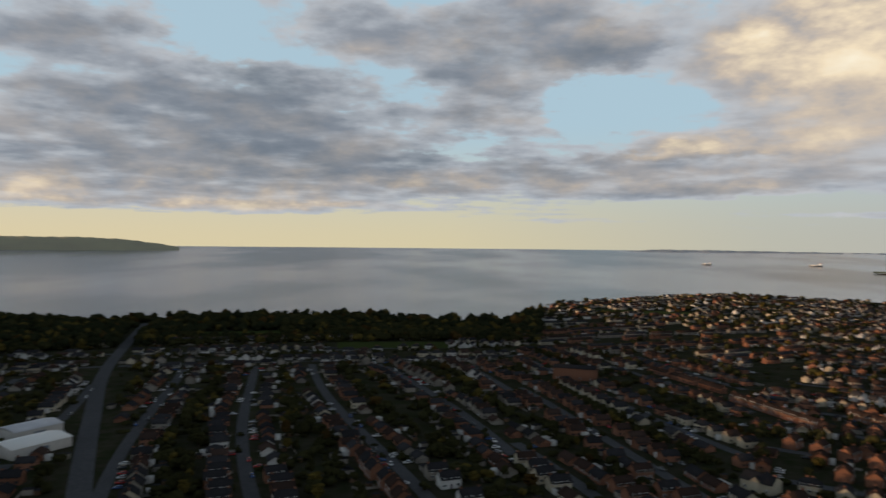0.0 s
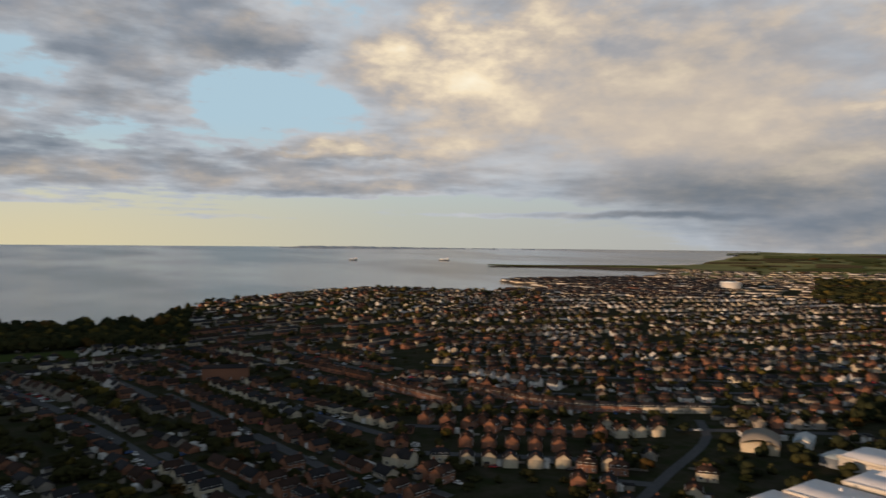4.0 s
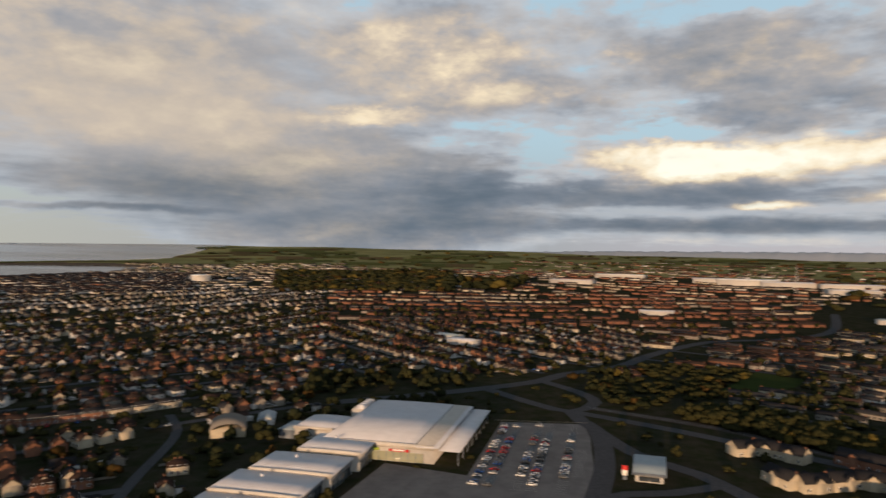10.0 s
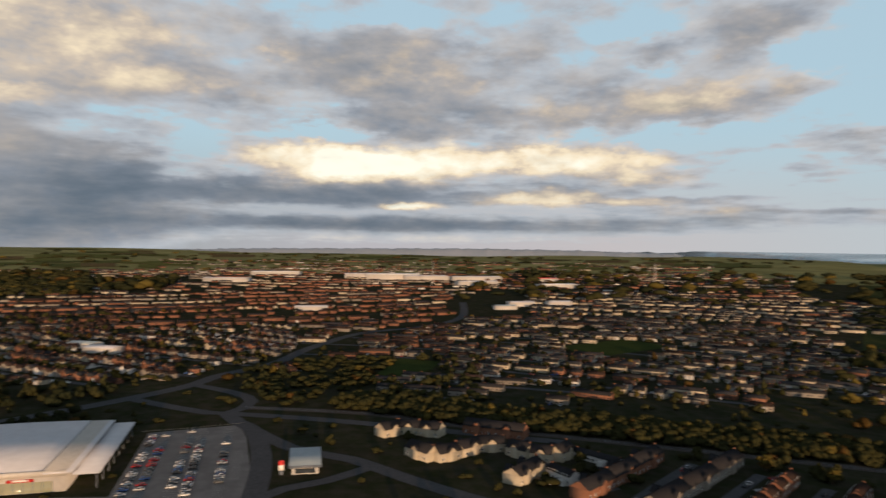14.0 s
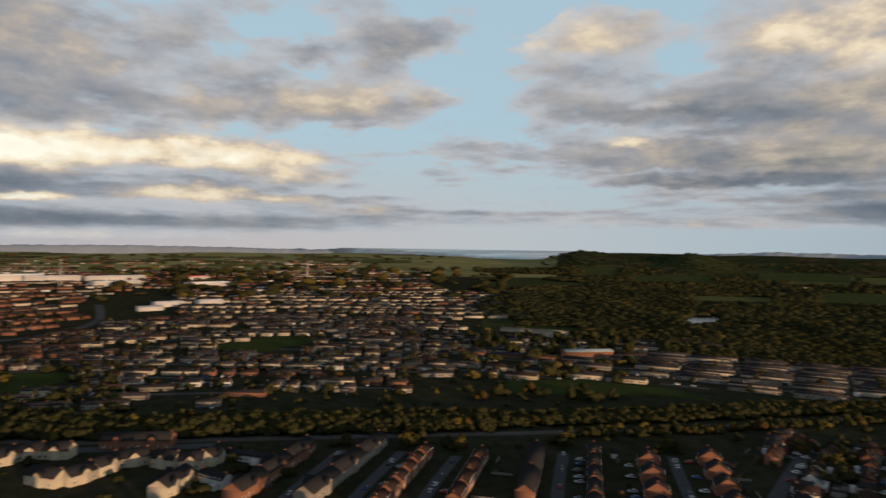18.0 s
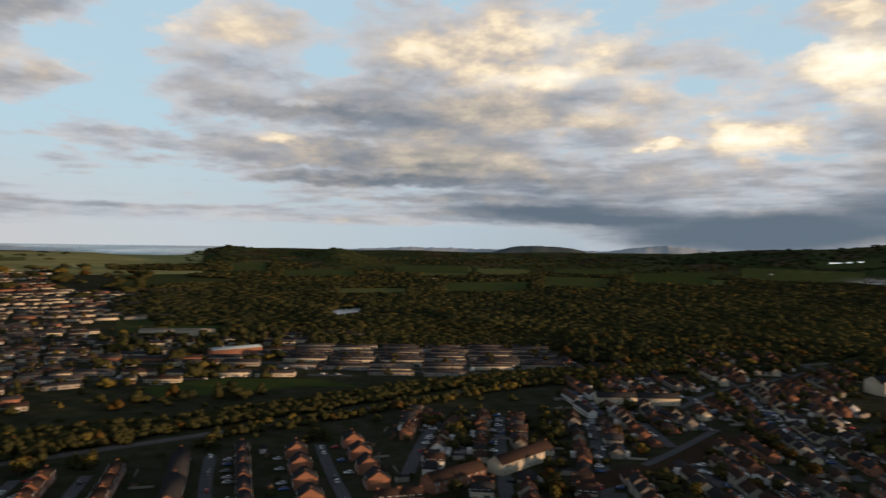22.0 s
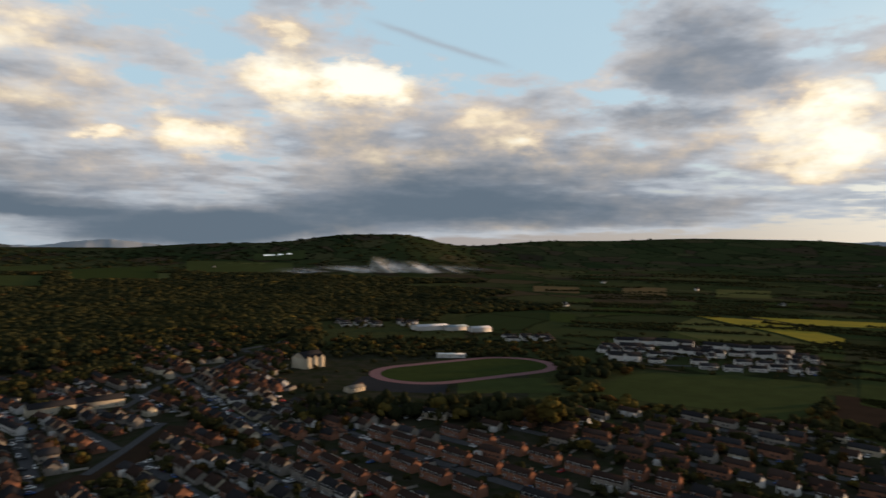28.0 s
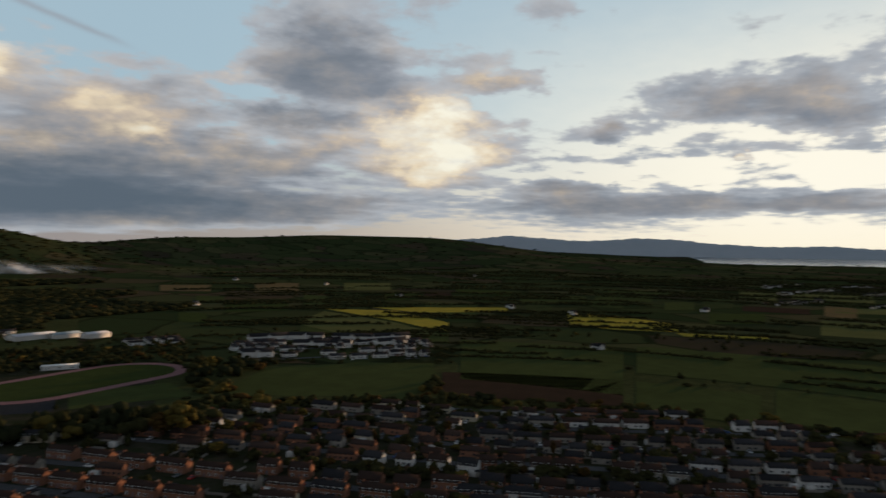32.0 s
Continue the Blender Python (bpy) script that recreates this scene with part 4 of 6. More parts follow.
def plot(name, poly, z, mat, label, category, keep=True, kind="structure"):
    """A field, yard or pitch: a flat sheet that follows the land."""
    bm = bmesh.new()
    bm.faces.new([bm.verts.new((x, y, 0)) for x, y in poly])
    far_ = max(math.hypot(x, y) for x, y in poly)
    if far_ > 1300:
        bmesh.ops.triangulate(bm, faces=bm.faces)
        for _ in range(9):
            long_ = [e_ for e_ in bm.edges if e_.calc_length() > 90]
            if not long_:
                break
            bmesh.ops.subdivide_edges(bm, edges=long_, cuts=1)
            bmesh.ops.triangulate(bm, faces=bm.faces)
    for q in bm.verts:
        q.co.z = ground_at(q.co.x, q.co.y) + z * (1 + max(0, (far_ - 1300)) / 300)
    bmesh.ops.recalc_face_normals(bm, faces=bm.faces)
    me = bpy.data.meshes.new(name)
    for f_ in bm.faces:
        if f_.normal.z < 0:
            f_.normal_flip()
    bm.to_mesh(me)
    bm.free()
    me.materials.append(mat)
    if keep:
        take(poly)
    return tagged(new(name, me), label, category, kind=kind)

# ---- trees ----
ICO_V = np.array([(0, 0, 1)] + [(0.894 * math.cos(k * 1.2566), 0.894 * math.sin(k * 1.2566), 0.447) for k in range(5)]
                 + [(0.894 * math.cos(k * 1.2566 + 0.6283), 0.894 * math.sin(k * 1.2566 + 0.6283), -0.447) for k in range(5)] + [(0, 0, -1)])
ICO_T = np.array([(0, 1 + k, 1 + (k + 1) % 5) for k in range(5)] + [(1 + k, 6 + k, 1 + (k + 1) % 5) for k in range(5)]
                 + [(1 + (k + 1) % 5, 6 + k, 6 + (k + 1) % 5) for k in range(5)] + [(11, 6 + (k + 1) % 5, 6 + k) for k in range(5)])


def crown_arrays(clumps, seed, wide=1.0, tall=1.0, size=0.42):
    """A crown of many uneven clumps round a hollow middle, about 2 across and 2 high, standing on z = 0."""
    r_ = np.random.default_rng(seed)
    vs, ts = [], []
    for i in range(clumps):
        d_ = r_.normal(size=3)
        d_ /= np.linalg.norm(d_)
        k = r_.uniform(0.45, 0.85)
        c_ = d_ * (wide * k, wide * k, tall * k) + (0, 0, tall)
        c_[2] = max(c_[2], 0.25)
        s_ = size * r_.uniform(0.6, 1.25)
        vs.append(c_ + ICO_V * s_ * r_.uniform(0.75, 1.2, (12, 1)) * (1, 1, 0.8))
        ts.append(ICO_T + 12 * i)
    return np.concatenate(vs), np.concatenate(ts), np.zeros(20 * clumps, int)


FAR_CROWNS = [crown_arrays(6, 40 + k, size=0.66) for k in range(4)] + [crown_arrays(3, 60 + k, 0.7, 0.85, 0.95) for k in range(4)]
NEAR_CROWNS = [crown_arrays(70, 80 + k, 1.0, 1.0, 0.3) for k in range(3)] + [crown_arrays(60, 90, 0.75, 1.3, 0.28)]
LEAF_MATS = [M["leaf"], M["leaf_gold"], M["leaf_rust"], M["leaf_dark"]]
TREE_ROWS, BUSH_ROWS = [], []
crown_mesh, tree_proto = {}, {}


def trunk_shape():
    s = Shape()
    for (x0, y0, z0, r0), (x1, y1, z1, r1) in (((0, 0, -0.3, 0.35), (0.1, 0, 3.2, 0.22)), ((0.1, 0, 3.0, 0.2), (1.2, 0.5, 5.6, 0.08)), ((0.1, 0, 3.0, 0.2), (-1.0, 0.8, 5.8, 0.08)), ((0.1, 0, 3.0, 0.18), (-0.2, -1.2, 5.6, 0.08))):
        ring0 = [(x0 + r0 * math.cos(k * 1.0472), y0 + r0 * math.sin(k * 1.0472), z0) for k in range(6)]
        ring1 = [(x1 + r1 * math.cos(k * 1.0472), y1 + r1 * math.sin(k * 1.0472), z1) for k in range(6)]
        s.add(ring0 + ring1, [(k, (k + 1) % 6, 6 + (k + 1) % 6, 6 + k) for k in range(6)])
    return s


def near_tree(x, y, half, tall, hue=0):
    key = (int(rng.integers(0, 4)), hue)
    m = pose(x, y, ground_at(x, y), 0, 0, float(rng.uniform(0, 360)))
    if key not in tree_proto:
        ob = thing("tree", 0, 0, 0, 0, ("full green broadleaf tree", "golden-leaved tree turning colour", "rusty brown-leaved tree")[hue] + " rising from a short trunk", "tree", "trees among the near houses")
        part("trunk", trunk_shape(), M["bark"], ob)
        v, t, k = NEAR_CROWNS[key[0]]
        part("crown", mesh_of("crown", v * (3.2, 3.2, 3.0) + (0, 0, 2.2), t, [LEAF_MATS[hue]], k), None, ob)
        ob.matrix_world = m
        ob.scale = (1, 1, 1)
        tree_proto[key] = ob
        tree = ob
    else:
        tree = copy_thing(tree_proto[key], m)
    tree.scale = (half / 3.2, half / 3.2, tall / 8.0)
    return tree


def wood(x, y, half, tall, hue=0):
    TREE_ROWS.append((int(rng.integers(0, 4)) + (4 if math.hypot(x, y) > 850 else 0), x, y, ground_at(x, y) - 0.3, float(rng.uniform(0, 6.28)), half, half, tall / 2, {0: hue} if hue else None))


def sector_points(az0, az1, r0, r1, gap, gap_far=None):
    """Points spread over a sector, with wider gaps farther out."""
    r = r0
    while r < r1:
        k = (r - r0) / max(1, r1 - r0)
        g_ = gap + ((gap_far or gap) - gap) * k
        step = math.degrees(g_ / r)
        a_ = az0 + rng.uniform(0, step)
        while a_ < az1:
            yield polar(a_ + rng.uniform(-0.35, 0.35) * step, r + rng.uniform(-0.4, 0.4) * g_)
            a_ += step
        r += g_


# ---- streets and houses, district by district ----
HOUSES, CAR_SPOTS, GARDEN = [], [], []


def pick(weights):
    names, w = zip(*weights.items())
    return names[int(rng.choice(len(names), p=np.array(w) / sum(w)))]


def district(az0, az1, r0, r1, street, kinds, walls_, tiled=0.3, pitch=58, gap=3.5, keep=0.8, bend=8.0, verge=12.5, street_off=0.0):
    """Rows of houses on both sides of streets that run towards the given bearing."""
    d_ = Vector(polar(street, 1))
    n_ = Vector((d_.y, -d_.x))
    mid = Vector(polar((az0 + az1) / 2, (r0 + r1) / 2))
    reach = r1 + 50 if r1 < 900 else (r1 - r0) + radians(az1 - az0) * r1
    reach = min(reach, 1800)
    quads = []

    def here(v):
        r = v.length
        return r0 <= r <= r1 and az0 <= bearing_of(v.x, v.y) <= az1

    k = -int(reach / pitch) - 1
    while k * pitch < reach:
        q0 = k * pitch + street_off
        phase = rng.uniform(0, 6)
        p = -reach
        while p < reach:
            v0 = mid + d_ * p + n_ * (q0 + bend * math.sin(p / 95 + phase))
            v1 = mid + d_ * (p + 12) + n_ * (q0 + bend * math.sin((p + 12) / 95 + phase))
            if here(v0) and here(v1) and free(v0.x, v0.y, -3):
                if v0.length < 800:
                    quads.append((v0, v1))
                if v0.length < 620 and rng.random() < 0.3:
                    CAR_SPOTS.append((v0.x, v0.y, 90 - street, n_ * float(rng.choice([-2.3, 2.3]))))
            p += 12
        for side in (-1, 1):
            p = -reach + rng.uniform(0, 10)
            kind, wall, roof = pick(kinds), pick(walls_), "slate"
            while p < reach:
                if rng.random() < 0.3:
                    kind = pick(kinds)
                if rng.random() < 0.45:
                    wall = pick(walls_)
                roof = "tile" if rng.random() < tiled else "slate"
                w = along(kind)
                pc = p + w / 2
                v = mid + d_ * pc + n_ * (q0 + side * verge + bend * math.sin(pc / 95 + phase))
                p += w + gap + rng.uniform(0, 2)
                if here(v) and rng.random() < keep and free(v.x, v.y, 5) and land_margin(bearing_of(v.x, v.y), v.length) > 25:
                    turn = 90 - street + (180 if side > 0 else 0) + (90 if kind == "gable_front" else 0) + math.degrees(bend / 95 * math.cos(pc / 95 + phase)) * -1
                    v = v + d_ * rng.uniform(-1, 1) + n_ * rng.uniform(-1.6, 1.6)
                    HOUSES.append((v.length, kind, wall, roof, v.x, v.y, turn + rng.uniform(-4, 4)))
                    b_ = v + n_ * side * rng.uniform(9, 16)
                    if here(b_):
                        GARDEN.append((b_.x, b_.y))
        k += 1
    if quads:
        v, t = [], []
        for v0, v1 in quads:
            e_ = (v1 - v0).normalized()
            s_ = Vector((e_.y, -e_.x)) * 3.2
            n = len(v)
            for c_ in (v0 - s_, v0 + s_, v1 + s_, v1 - s_):
                v.append((c_.x, c_.y, ground_at(c_.x, c_.y) + 0.08))
            t += [(n, n + 1, n + 2), (n, n + 2, n + 3)]
        tagged(new("road", mesh_of("road", v, t, [M["asphalt"]])), "narrow grey asphalt residential streets between houses", "road", kind="structure")


# ---- roads, railway and open ground ----

road_level = [0.10]


def road(line, half=4.0, label="grey asphalt road"):
    road_level[0] += 0.012
    return ribbon("road", line, half, road_level[0], M["asphalt"], label, "road")


road([(-112, 215), (-150, 290), (-205, 410), (-269, 558), (-330, 740), (-380, 900)], 5.0, "wide straight grey road running towards the shore")
road([(400, 230), (440, 190), (486, 149), (530, 118), (563, 107), (619, 70), (705, 46), (821, -6), (884, -85), (1000, -150), (1250, -190)], 6.0, "wide main road out through the town")
road([(530, 118), (499, 83), (472, 68), (440, 78), (453, 106), (486, 149)], 4.5, "curving slip road of a junction")
road([(440, 78), (424, 30), (409, -7), (385, -60), (362, -110)], 4.5, "road beside the railway cutting")
road([(403, 58), (377, 42), (357, 26), (342, 2), (312, -23), (285, -48), (262, -75)], 4.5, "access road past the filling station")
road([(440, 78), (418, 68), (403, 58), (370, 49), (330, 43), (289, 41), (250, 38)], 5.0, "road along the edge of the car park")
road([(289, 41), (303, 30), (312, 12), (330, -8)], 3.5, "short access lane")
road([(205, 214), (245, 236), (283, 255), (310, 272), (335, 300)], 2.6, "street climbing between the houses")
road([(42, -436), (49, -408), (58, -372), (66, -346)], 2.3, "residential street")
road([(-54, -801), (10, -640), (50, -560), (70, -480)], 2.5, "street past the white houses")

for x0, y0, x1, y1 in ((302, -186, 243, -121), (281, -205, 231, -149), (256, -254, 200, -195), (222, -296, 162, -235), (320, -162, 256, -95)):
    road([(x0, y0), ((x0 + x1) / 2 + 1, (y0 + y1) / 2), (x1, y1)], 2.8, "narrow residential street between house rows")
RAIL = [(455, 70), (432, -10), (400, -60), (367, -125), (326, -205), (290, -275), (256, -350), (205, -475), (150, -560), (60, -660), (-40, -760)]
ribbon("railway", RAIL, 4.2, 0.1, M["rail"], "two-track railway bed of grey-brown ballast", "railway", 5.0)
for off in (-2.6, -1.1, 1.1, 2.6):
    ribbon("rail", [(x + off * 0.9, y + off * 0.45) for x, y in RAIL], 0.09, 0.24, M["dark_cladding"], "steel rail on the railway bed", "rail", None)

# track, pitches, fields
def oval(cx, cy, turn, straight, radius, seg=20):
    c, s = math.cos(radians(turn)), math.sin(radians(turn))
    pts = []
    for side in (1, -1):
        for k in range(seg + 1):
            a_ = -math.pi / 2 + math.pi * k / seg + (0 if side > 0 else math.pi)
            x, y = side * straight / 2 + radius * math.cos(a_), radius * math.sin(a_)
            pts.append((cx + x * c - y * s, cy + x * s + y * c))
    return pts


TRACK = (-188, -572, 18.0)
plot("running_track", oval(*TRACK, 86, 46), 0.20, M["track"], "red-brown oval athletics track beside the woods", "running track")
plot("pitch", oval(*TRACK, 86, 36.5), 0.26, M["lawn"], "mown green pitch inside the running track", "pitch", False)
plot("yard", [(-74, -509), (-95, -558), (-162, -538), (-141, -478)], 0.12, M["court"], "dark asphalt games court", "court")
plot("field", [(-244, -452), (-262, -478), (-322, -528), (-400, -500), (-448, -451), (-400, -400), (-324, -352), (-300, -395)], 0.12, M["pasture"], "flat green meadow with dark hedges", "field")
plot("field", [(-150, -478), (-168, -535), (-235, -520), (-225, -465)], 0.11, M["pasture"], "rough green grass by the track", "field")

# far fields of the farmland, patch by patch
def wedge(az0, az1, r0, r1, lean=0.0):
    pts = []
    for k in range(5):
        a_ = az0 + (az1 - az0) * k / 4
        pts.append(polar(a_, r0 + lean * k / 4))
    for k in range(4, -1, -1):
        a_ = az0 + (az1 - az0) * k / 4
        pts.append(polar(a_, r1 + lean * k / 4))
    return pts


def farm(az0, az1, r0, r1, mat, label, lean=0.0):
    return plot("field", wedge(az0, az1, r0, r1, lean), 0.3, M[mat], label, "field")


plot("field", [(-699, -968), (-770, -866), (-704, -680), (-622, -605), (-664, -747)], 0.34, M["rape"], "yellow curving field of flowering oilseed", "field")
plot("field", [(-536, -808), (-675, -933), (-649, -730), (-600, -594), (-517, -685)], 0.32, M["meadow"], "yellow-green sloping field", "field")
plot("field", [(-779, -935), (-964, -790), (-901, -733), (-775, -818)], 0.34, M["rape"], "thin yellow strip of flowering oilseed", "field")
plot("field", [(-964, -663), (-985, -589), (-939, -455), (-850, -415), (-812, -485), (-817, -554)], 0.34, M["rape"], "yellow field of flowering oilseed on a slope", "field")
plot("field", [(-842, -414), (-887, -315), (-861, -306), (-817, -389)], 0.34, M["rape"], "narrow yellow strip along a hedge", "field")
farm(214, 226, 880, 1010, "pasture", "green sloping field beside the white village", -120)
farm(227, 240, 560, 800, "pasture", "dark green pasture", -40)
farm(241, 262, 620, 790, "pasture", "dark green pasture", -40)
farm(241, 250, 480, 580, "pasture", "rough pasture behind the houses", -20)
farm(251, 262, 480, 590, "pasture", "rough pasture behind the houses", -20)
farm(225.5, 240, 492, 590, "ploughed", "brown ploughed field", -8)
for k in range(150):
    a_ = rng.uniform(203, 264)
    r_ = rng.uniform(1000, 1750)
    if land_margin(a_, r_) < 300:
        continue
    w_, d_ = rng.uniform(2.0, 5.5), rng.uniform(60, 150) * (1 + r_ / 1500)
    c_ = wedge(a_ - w_ / 2, a_ + w_ / 2, r_, r_ + d_, rng.uniform(-60, 60))
    if all(free(x, y) for x, y in c_):
        plot("field", c_, 0.3, M[["pasture", "meadow", "lawn", "ploughed", "stubble", "pasture", "dim_pasture"][k % 7]], "patch of farmland bounded by hedges", "field")
for k in range(110):
    a_, r_ = rng.uniform(50, 124), rng.uniform(2600, 4500)
    if 122 < a_ and r_ > 3500:
        continue
    w_, d_ = rng.uniform(1.5, 4), rng.uniform(80, 260)
    plot("field", wedge(a_ - w_ / 2, a_ + w_ / 2, r_, r_ + d_, rng.uniform(-60, 60)), 0.3, M[["far_pasture", "meadow", "far_pasture", "stubble"][k % 4]], "patch of far green farmland", "field", False)
farm(31.6, 47, 2800, 2900, "far_pasture", "green point of land above the water")
farm(-19, -12.8, 800, 860, "lawn", "green park lawn between dark trees")
farm(-8.5, 0.5, 705, 750, "lawn", "green park lawn between dark trees")
farm(12, 20, 1120, 1180, "pasture", "long green slope on the headland")
farm(131, 136, 850, 930, "lawn", "green playing field by the school")
farm(153, 160, 1500, 1900, "pasture", "green clearing in the woods", 80)
farm(161, 166.5, 1750, 2250, "pasture", "green clearing in the woods")
farm(168, 174, 2000, 2550, "lawn", "pale green clearing in the woods", 100)
farm(149, 155, 2350, 2800, "pasture", "green field on the far slope")
farm(176, 184, 2350, 2900, "pasture", "green field on the far slope", -100)
farm(140, 146, 2050, 2450, "pasture", "green field among the woods")
farm(181, 185, 2900, 3120, "pasture", "clear slope round the glasshouses")
plot("lawn", [(377, -330), (321, -412), (285, -430), (330, -440), (400, -400), (420, -345)], 0.1, M["lawn"], "open green between houses and railway", "lawn")
plot("lawn", [(640, -230), (700, -330), (760, -300), (700, -200)], 0.1, M["lawn"], "open green among the terraces", "lawn")
plot("lawn", [(545, -10), (640, -40), (620, -75), (540, -50)], 0.1, M["lawn"], "green slope by the main road", "lawn")
plot("pond", wedge(144.0, 146.5, 1000, 1135, 40), 0.3, M["sea"], "still pond, pale with sky, among dark trees", "pond")
plot("verge", [(77, -299), (52, -341), (22, -421), (38, -430), (68, -350), (92, -305)], 0.1, M["ploughed"], "strip of brown rough grass", "verge")
plot("lawn", [(-30, -30), (30, -30), (30, 30), (-30, 30)], 0.05, M["grass"], "rough dark grass between the streets", "lawn")

# ---- retail park ----
def local_quad(cx, cy, turn, x0, y0, x1, y1):
    c, s = math.cos(radians(turn)), math.sin(radians(turn))
    return [(cx + x * c - y * s, cy + x * s + y * c) for x, y in ((x0, y0), (x1, y0), (x1, y1), (x0, y1))]


def vault(s, x0, x1, y0, y1, z, bow, thick=0.35, n=8, mat=0):
    """A roof that bows gently along y."""
    pts, faces = [], []
    for i in range(n + 1):
        y, h_ = y0 + (y1 - y0) * i / n, z + bow * (1 - (2 * i / n - 1) ** 2)
        pts += [(x0, y, h_), (x1, y, h_), (x1, y, h_ - thick), (x0, y, h_ - thick)]
        if i:
            a_, b_ = 4 * i - 4, 4 * i
            faces += [(a_, a_ + 1, b_ + 1, b_), (a_ + 1, a_ + 2, b_ + 2, b_ + 1), (a_ + 2, a_ + 3, b_ + 3, b_ + 2), (a_ + 3, a_, b_, b_ + 3)]
    s.add(pts, faces + [(3, 2, 1, 0), (4 * n, 4 * n + 1, 4 * n + 2, 4 * n + 3)], mat)
    return s


M["sign_red"] = surface("red_sign", (0.55, 0.03, 0.025), (0.48, 0.03, 0.025), 1.0, 0.5)
M["sign_lime"] = surface("lime_sign", (0.35, 0.45, 0.05), None, 1.0, 0.5)
M["blue_roof"] = surface("blue_grey_roof", (0.27, 0.33, 0.37), (0.23, 0.29, 0.33), 0.3, 0.5)
# warm emission put into the glass stands in for light on the front
M["glow_glass"] = bpy.data.materials.new("glowing_shop_glass")
M["glow_glass"].use_nodes = True
sh = M["glow_glass"].node_tree.nodes["Principled BSDF"]
sh.inputs["Base Color"].default_value = (0.05, 0.05, 0.05, 1)
sh.inputs["Roughness"].default_value = 0.1
sh.inputs["Emission Color"].default_value = (1.0, 0.72, 0.32, 1)
sh.inputs["Emission Strength"].default_value = 0.35

shop = thing("supermarket", 348, 152, 0, 7.3, "large supermarket with pale grey metal roof and cream walls", "supermarket")
part("wall", Shape().box(-43, -27, -0.3, 43, 29, 8.6), M["cladding"], shop)
part("roof", vault(Shape(), -41.8, 43.5, -17.5, 29.5, 8.7, 0.3), M["metal_roof"], shop, "pale grey standing-seam roof")
part("side_roof", Shape().box(-43.8, -29.5, 7.6, 43.5, -18.2, 8.35, bottom=True), M["metal_roof"], shop, "lower pale strip of roof along the side")
part("roof_gutter", Shape().box(-42.5, -18.15, 8.36, 43, -17.55, 8.62), M["dark_cladding"], shop, "dark gutter between the roofs")
part("canopy", Shape().box(-44, -40, 6.9, 41, -29.6, 7.35, bottom=True), M["metal_roof"], shop, "flat pale canopy over the side walk")
for k in range(8):
    part("canopy_post", Shape().box(-42 + k * 11.5, -38.8, -0.2, -41.6 + k * 11.5, -38.4, 6.9), M["dark_cladding"], shop)
for k in range(12):
    y = -16.5 + k * 4.0
    part("roof_seam", Shape().box(-41.5, y, 8.71 + 0.3 * (1 - ((y - 6) / 23.5) ** 2), 43.3, y + 0.12, 8.77 + 0.3 * (1 - ((y - 6) / 23.5) ** 2)), M["metal_roof"], shop)
part("fascia", Shape().box(-43.5, -27.2, 6.6, -43.0, 20, 9.0, bottom=True), M["cladding"], shop, "cream fascia above the entrance")
front = part("shop_front", Shape().box(-43.12, -22, 0.2, -43.0, 8, 4.6), M["glow_glass"], shop, "lit glazed shop front")
for k in range(9):
    part("mullion", Shape().box(-43.25, -22 + k * 3.7, 0.1, -43.12, -21.8 + k * 3.7, 4.7), M["dark_cladding"], front)
band = part("sign_band", Shape().box(-43.75, -15, 4.9, -43.2, -5, 6.0, bottom=True), M["sign_red"], shop, "red sign band")
part("sign_mark", Shape().box(-43.85, -13, 5.25, -43.75, -7, 5.95, bottom=True), M["frame"], band, "plain white mark on the sign")
part("sign_panel", Shape().box(-43.6, 0, 4.9, -43.2, 7, 6.2, bottom=True), M["sign_lime"], shop, "small lime sign panel")
part("roof_sign", Shape().box(-20, -27.0, 8.36, -17.5, -20.5, 8.44).box(-14, -27.0, 8.36, -11.5, -20.5, 8.44).box(-18, -24.4, 8.36, -13, -22.8, 8.43), M["sign_red"], shop, "faded red mark painted on the roof")
part("plant_yard_wall", Shape().box(20, 29.1, -0.3, 42, 38, 7.6), M["cladding"], shop)
for k in range(4):
    part("air_handler", Shape().box(22 + k * 5, 31, 7.6, 25.5 + k * 5, 35.5, 9.4).box(22.6 + k * 5, 31.5, 9.4, 24.9 + k * 5, 35, 9.7), M["metal_roof"], shop, "grey roof-top air handler")
take(local_quad(348, 152, 7.3, -46, -42, 46, 42))

annex = thing("retail_unit", 334, 190, 0, 7.3, "low cream retail unit with pale sloping roof", "shop", "retail units")
part("wall", Shape().box(-12, -9, -0.3, 14, 15, 6.6), M["cladding"], annex)
part("roof", vault(Shape(), -12.6, 14.6, -9.5, 15.6, 6.7, 0.7), M["metal_roof"], annex)
part("parapet", Shape().box(-12.9, -9.3, 6.0, -12.5, 15.4, 7.5, bottom=True), M["cladding"], annex)
part("lower_wall", Shape().box(-12, 15.1, -0.3, 6, 24, 4.6), M["dark_cladding"], annex)
part("lower_roof", Shape().box(-12.4, 15.15, 4.6, 6.4, 24.4, 4.9), M["blue_roof"], annex)
take(local_quad(334, 190, 7.3, -15, -12, 17, 27))


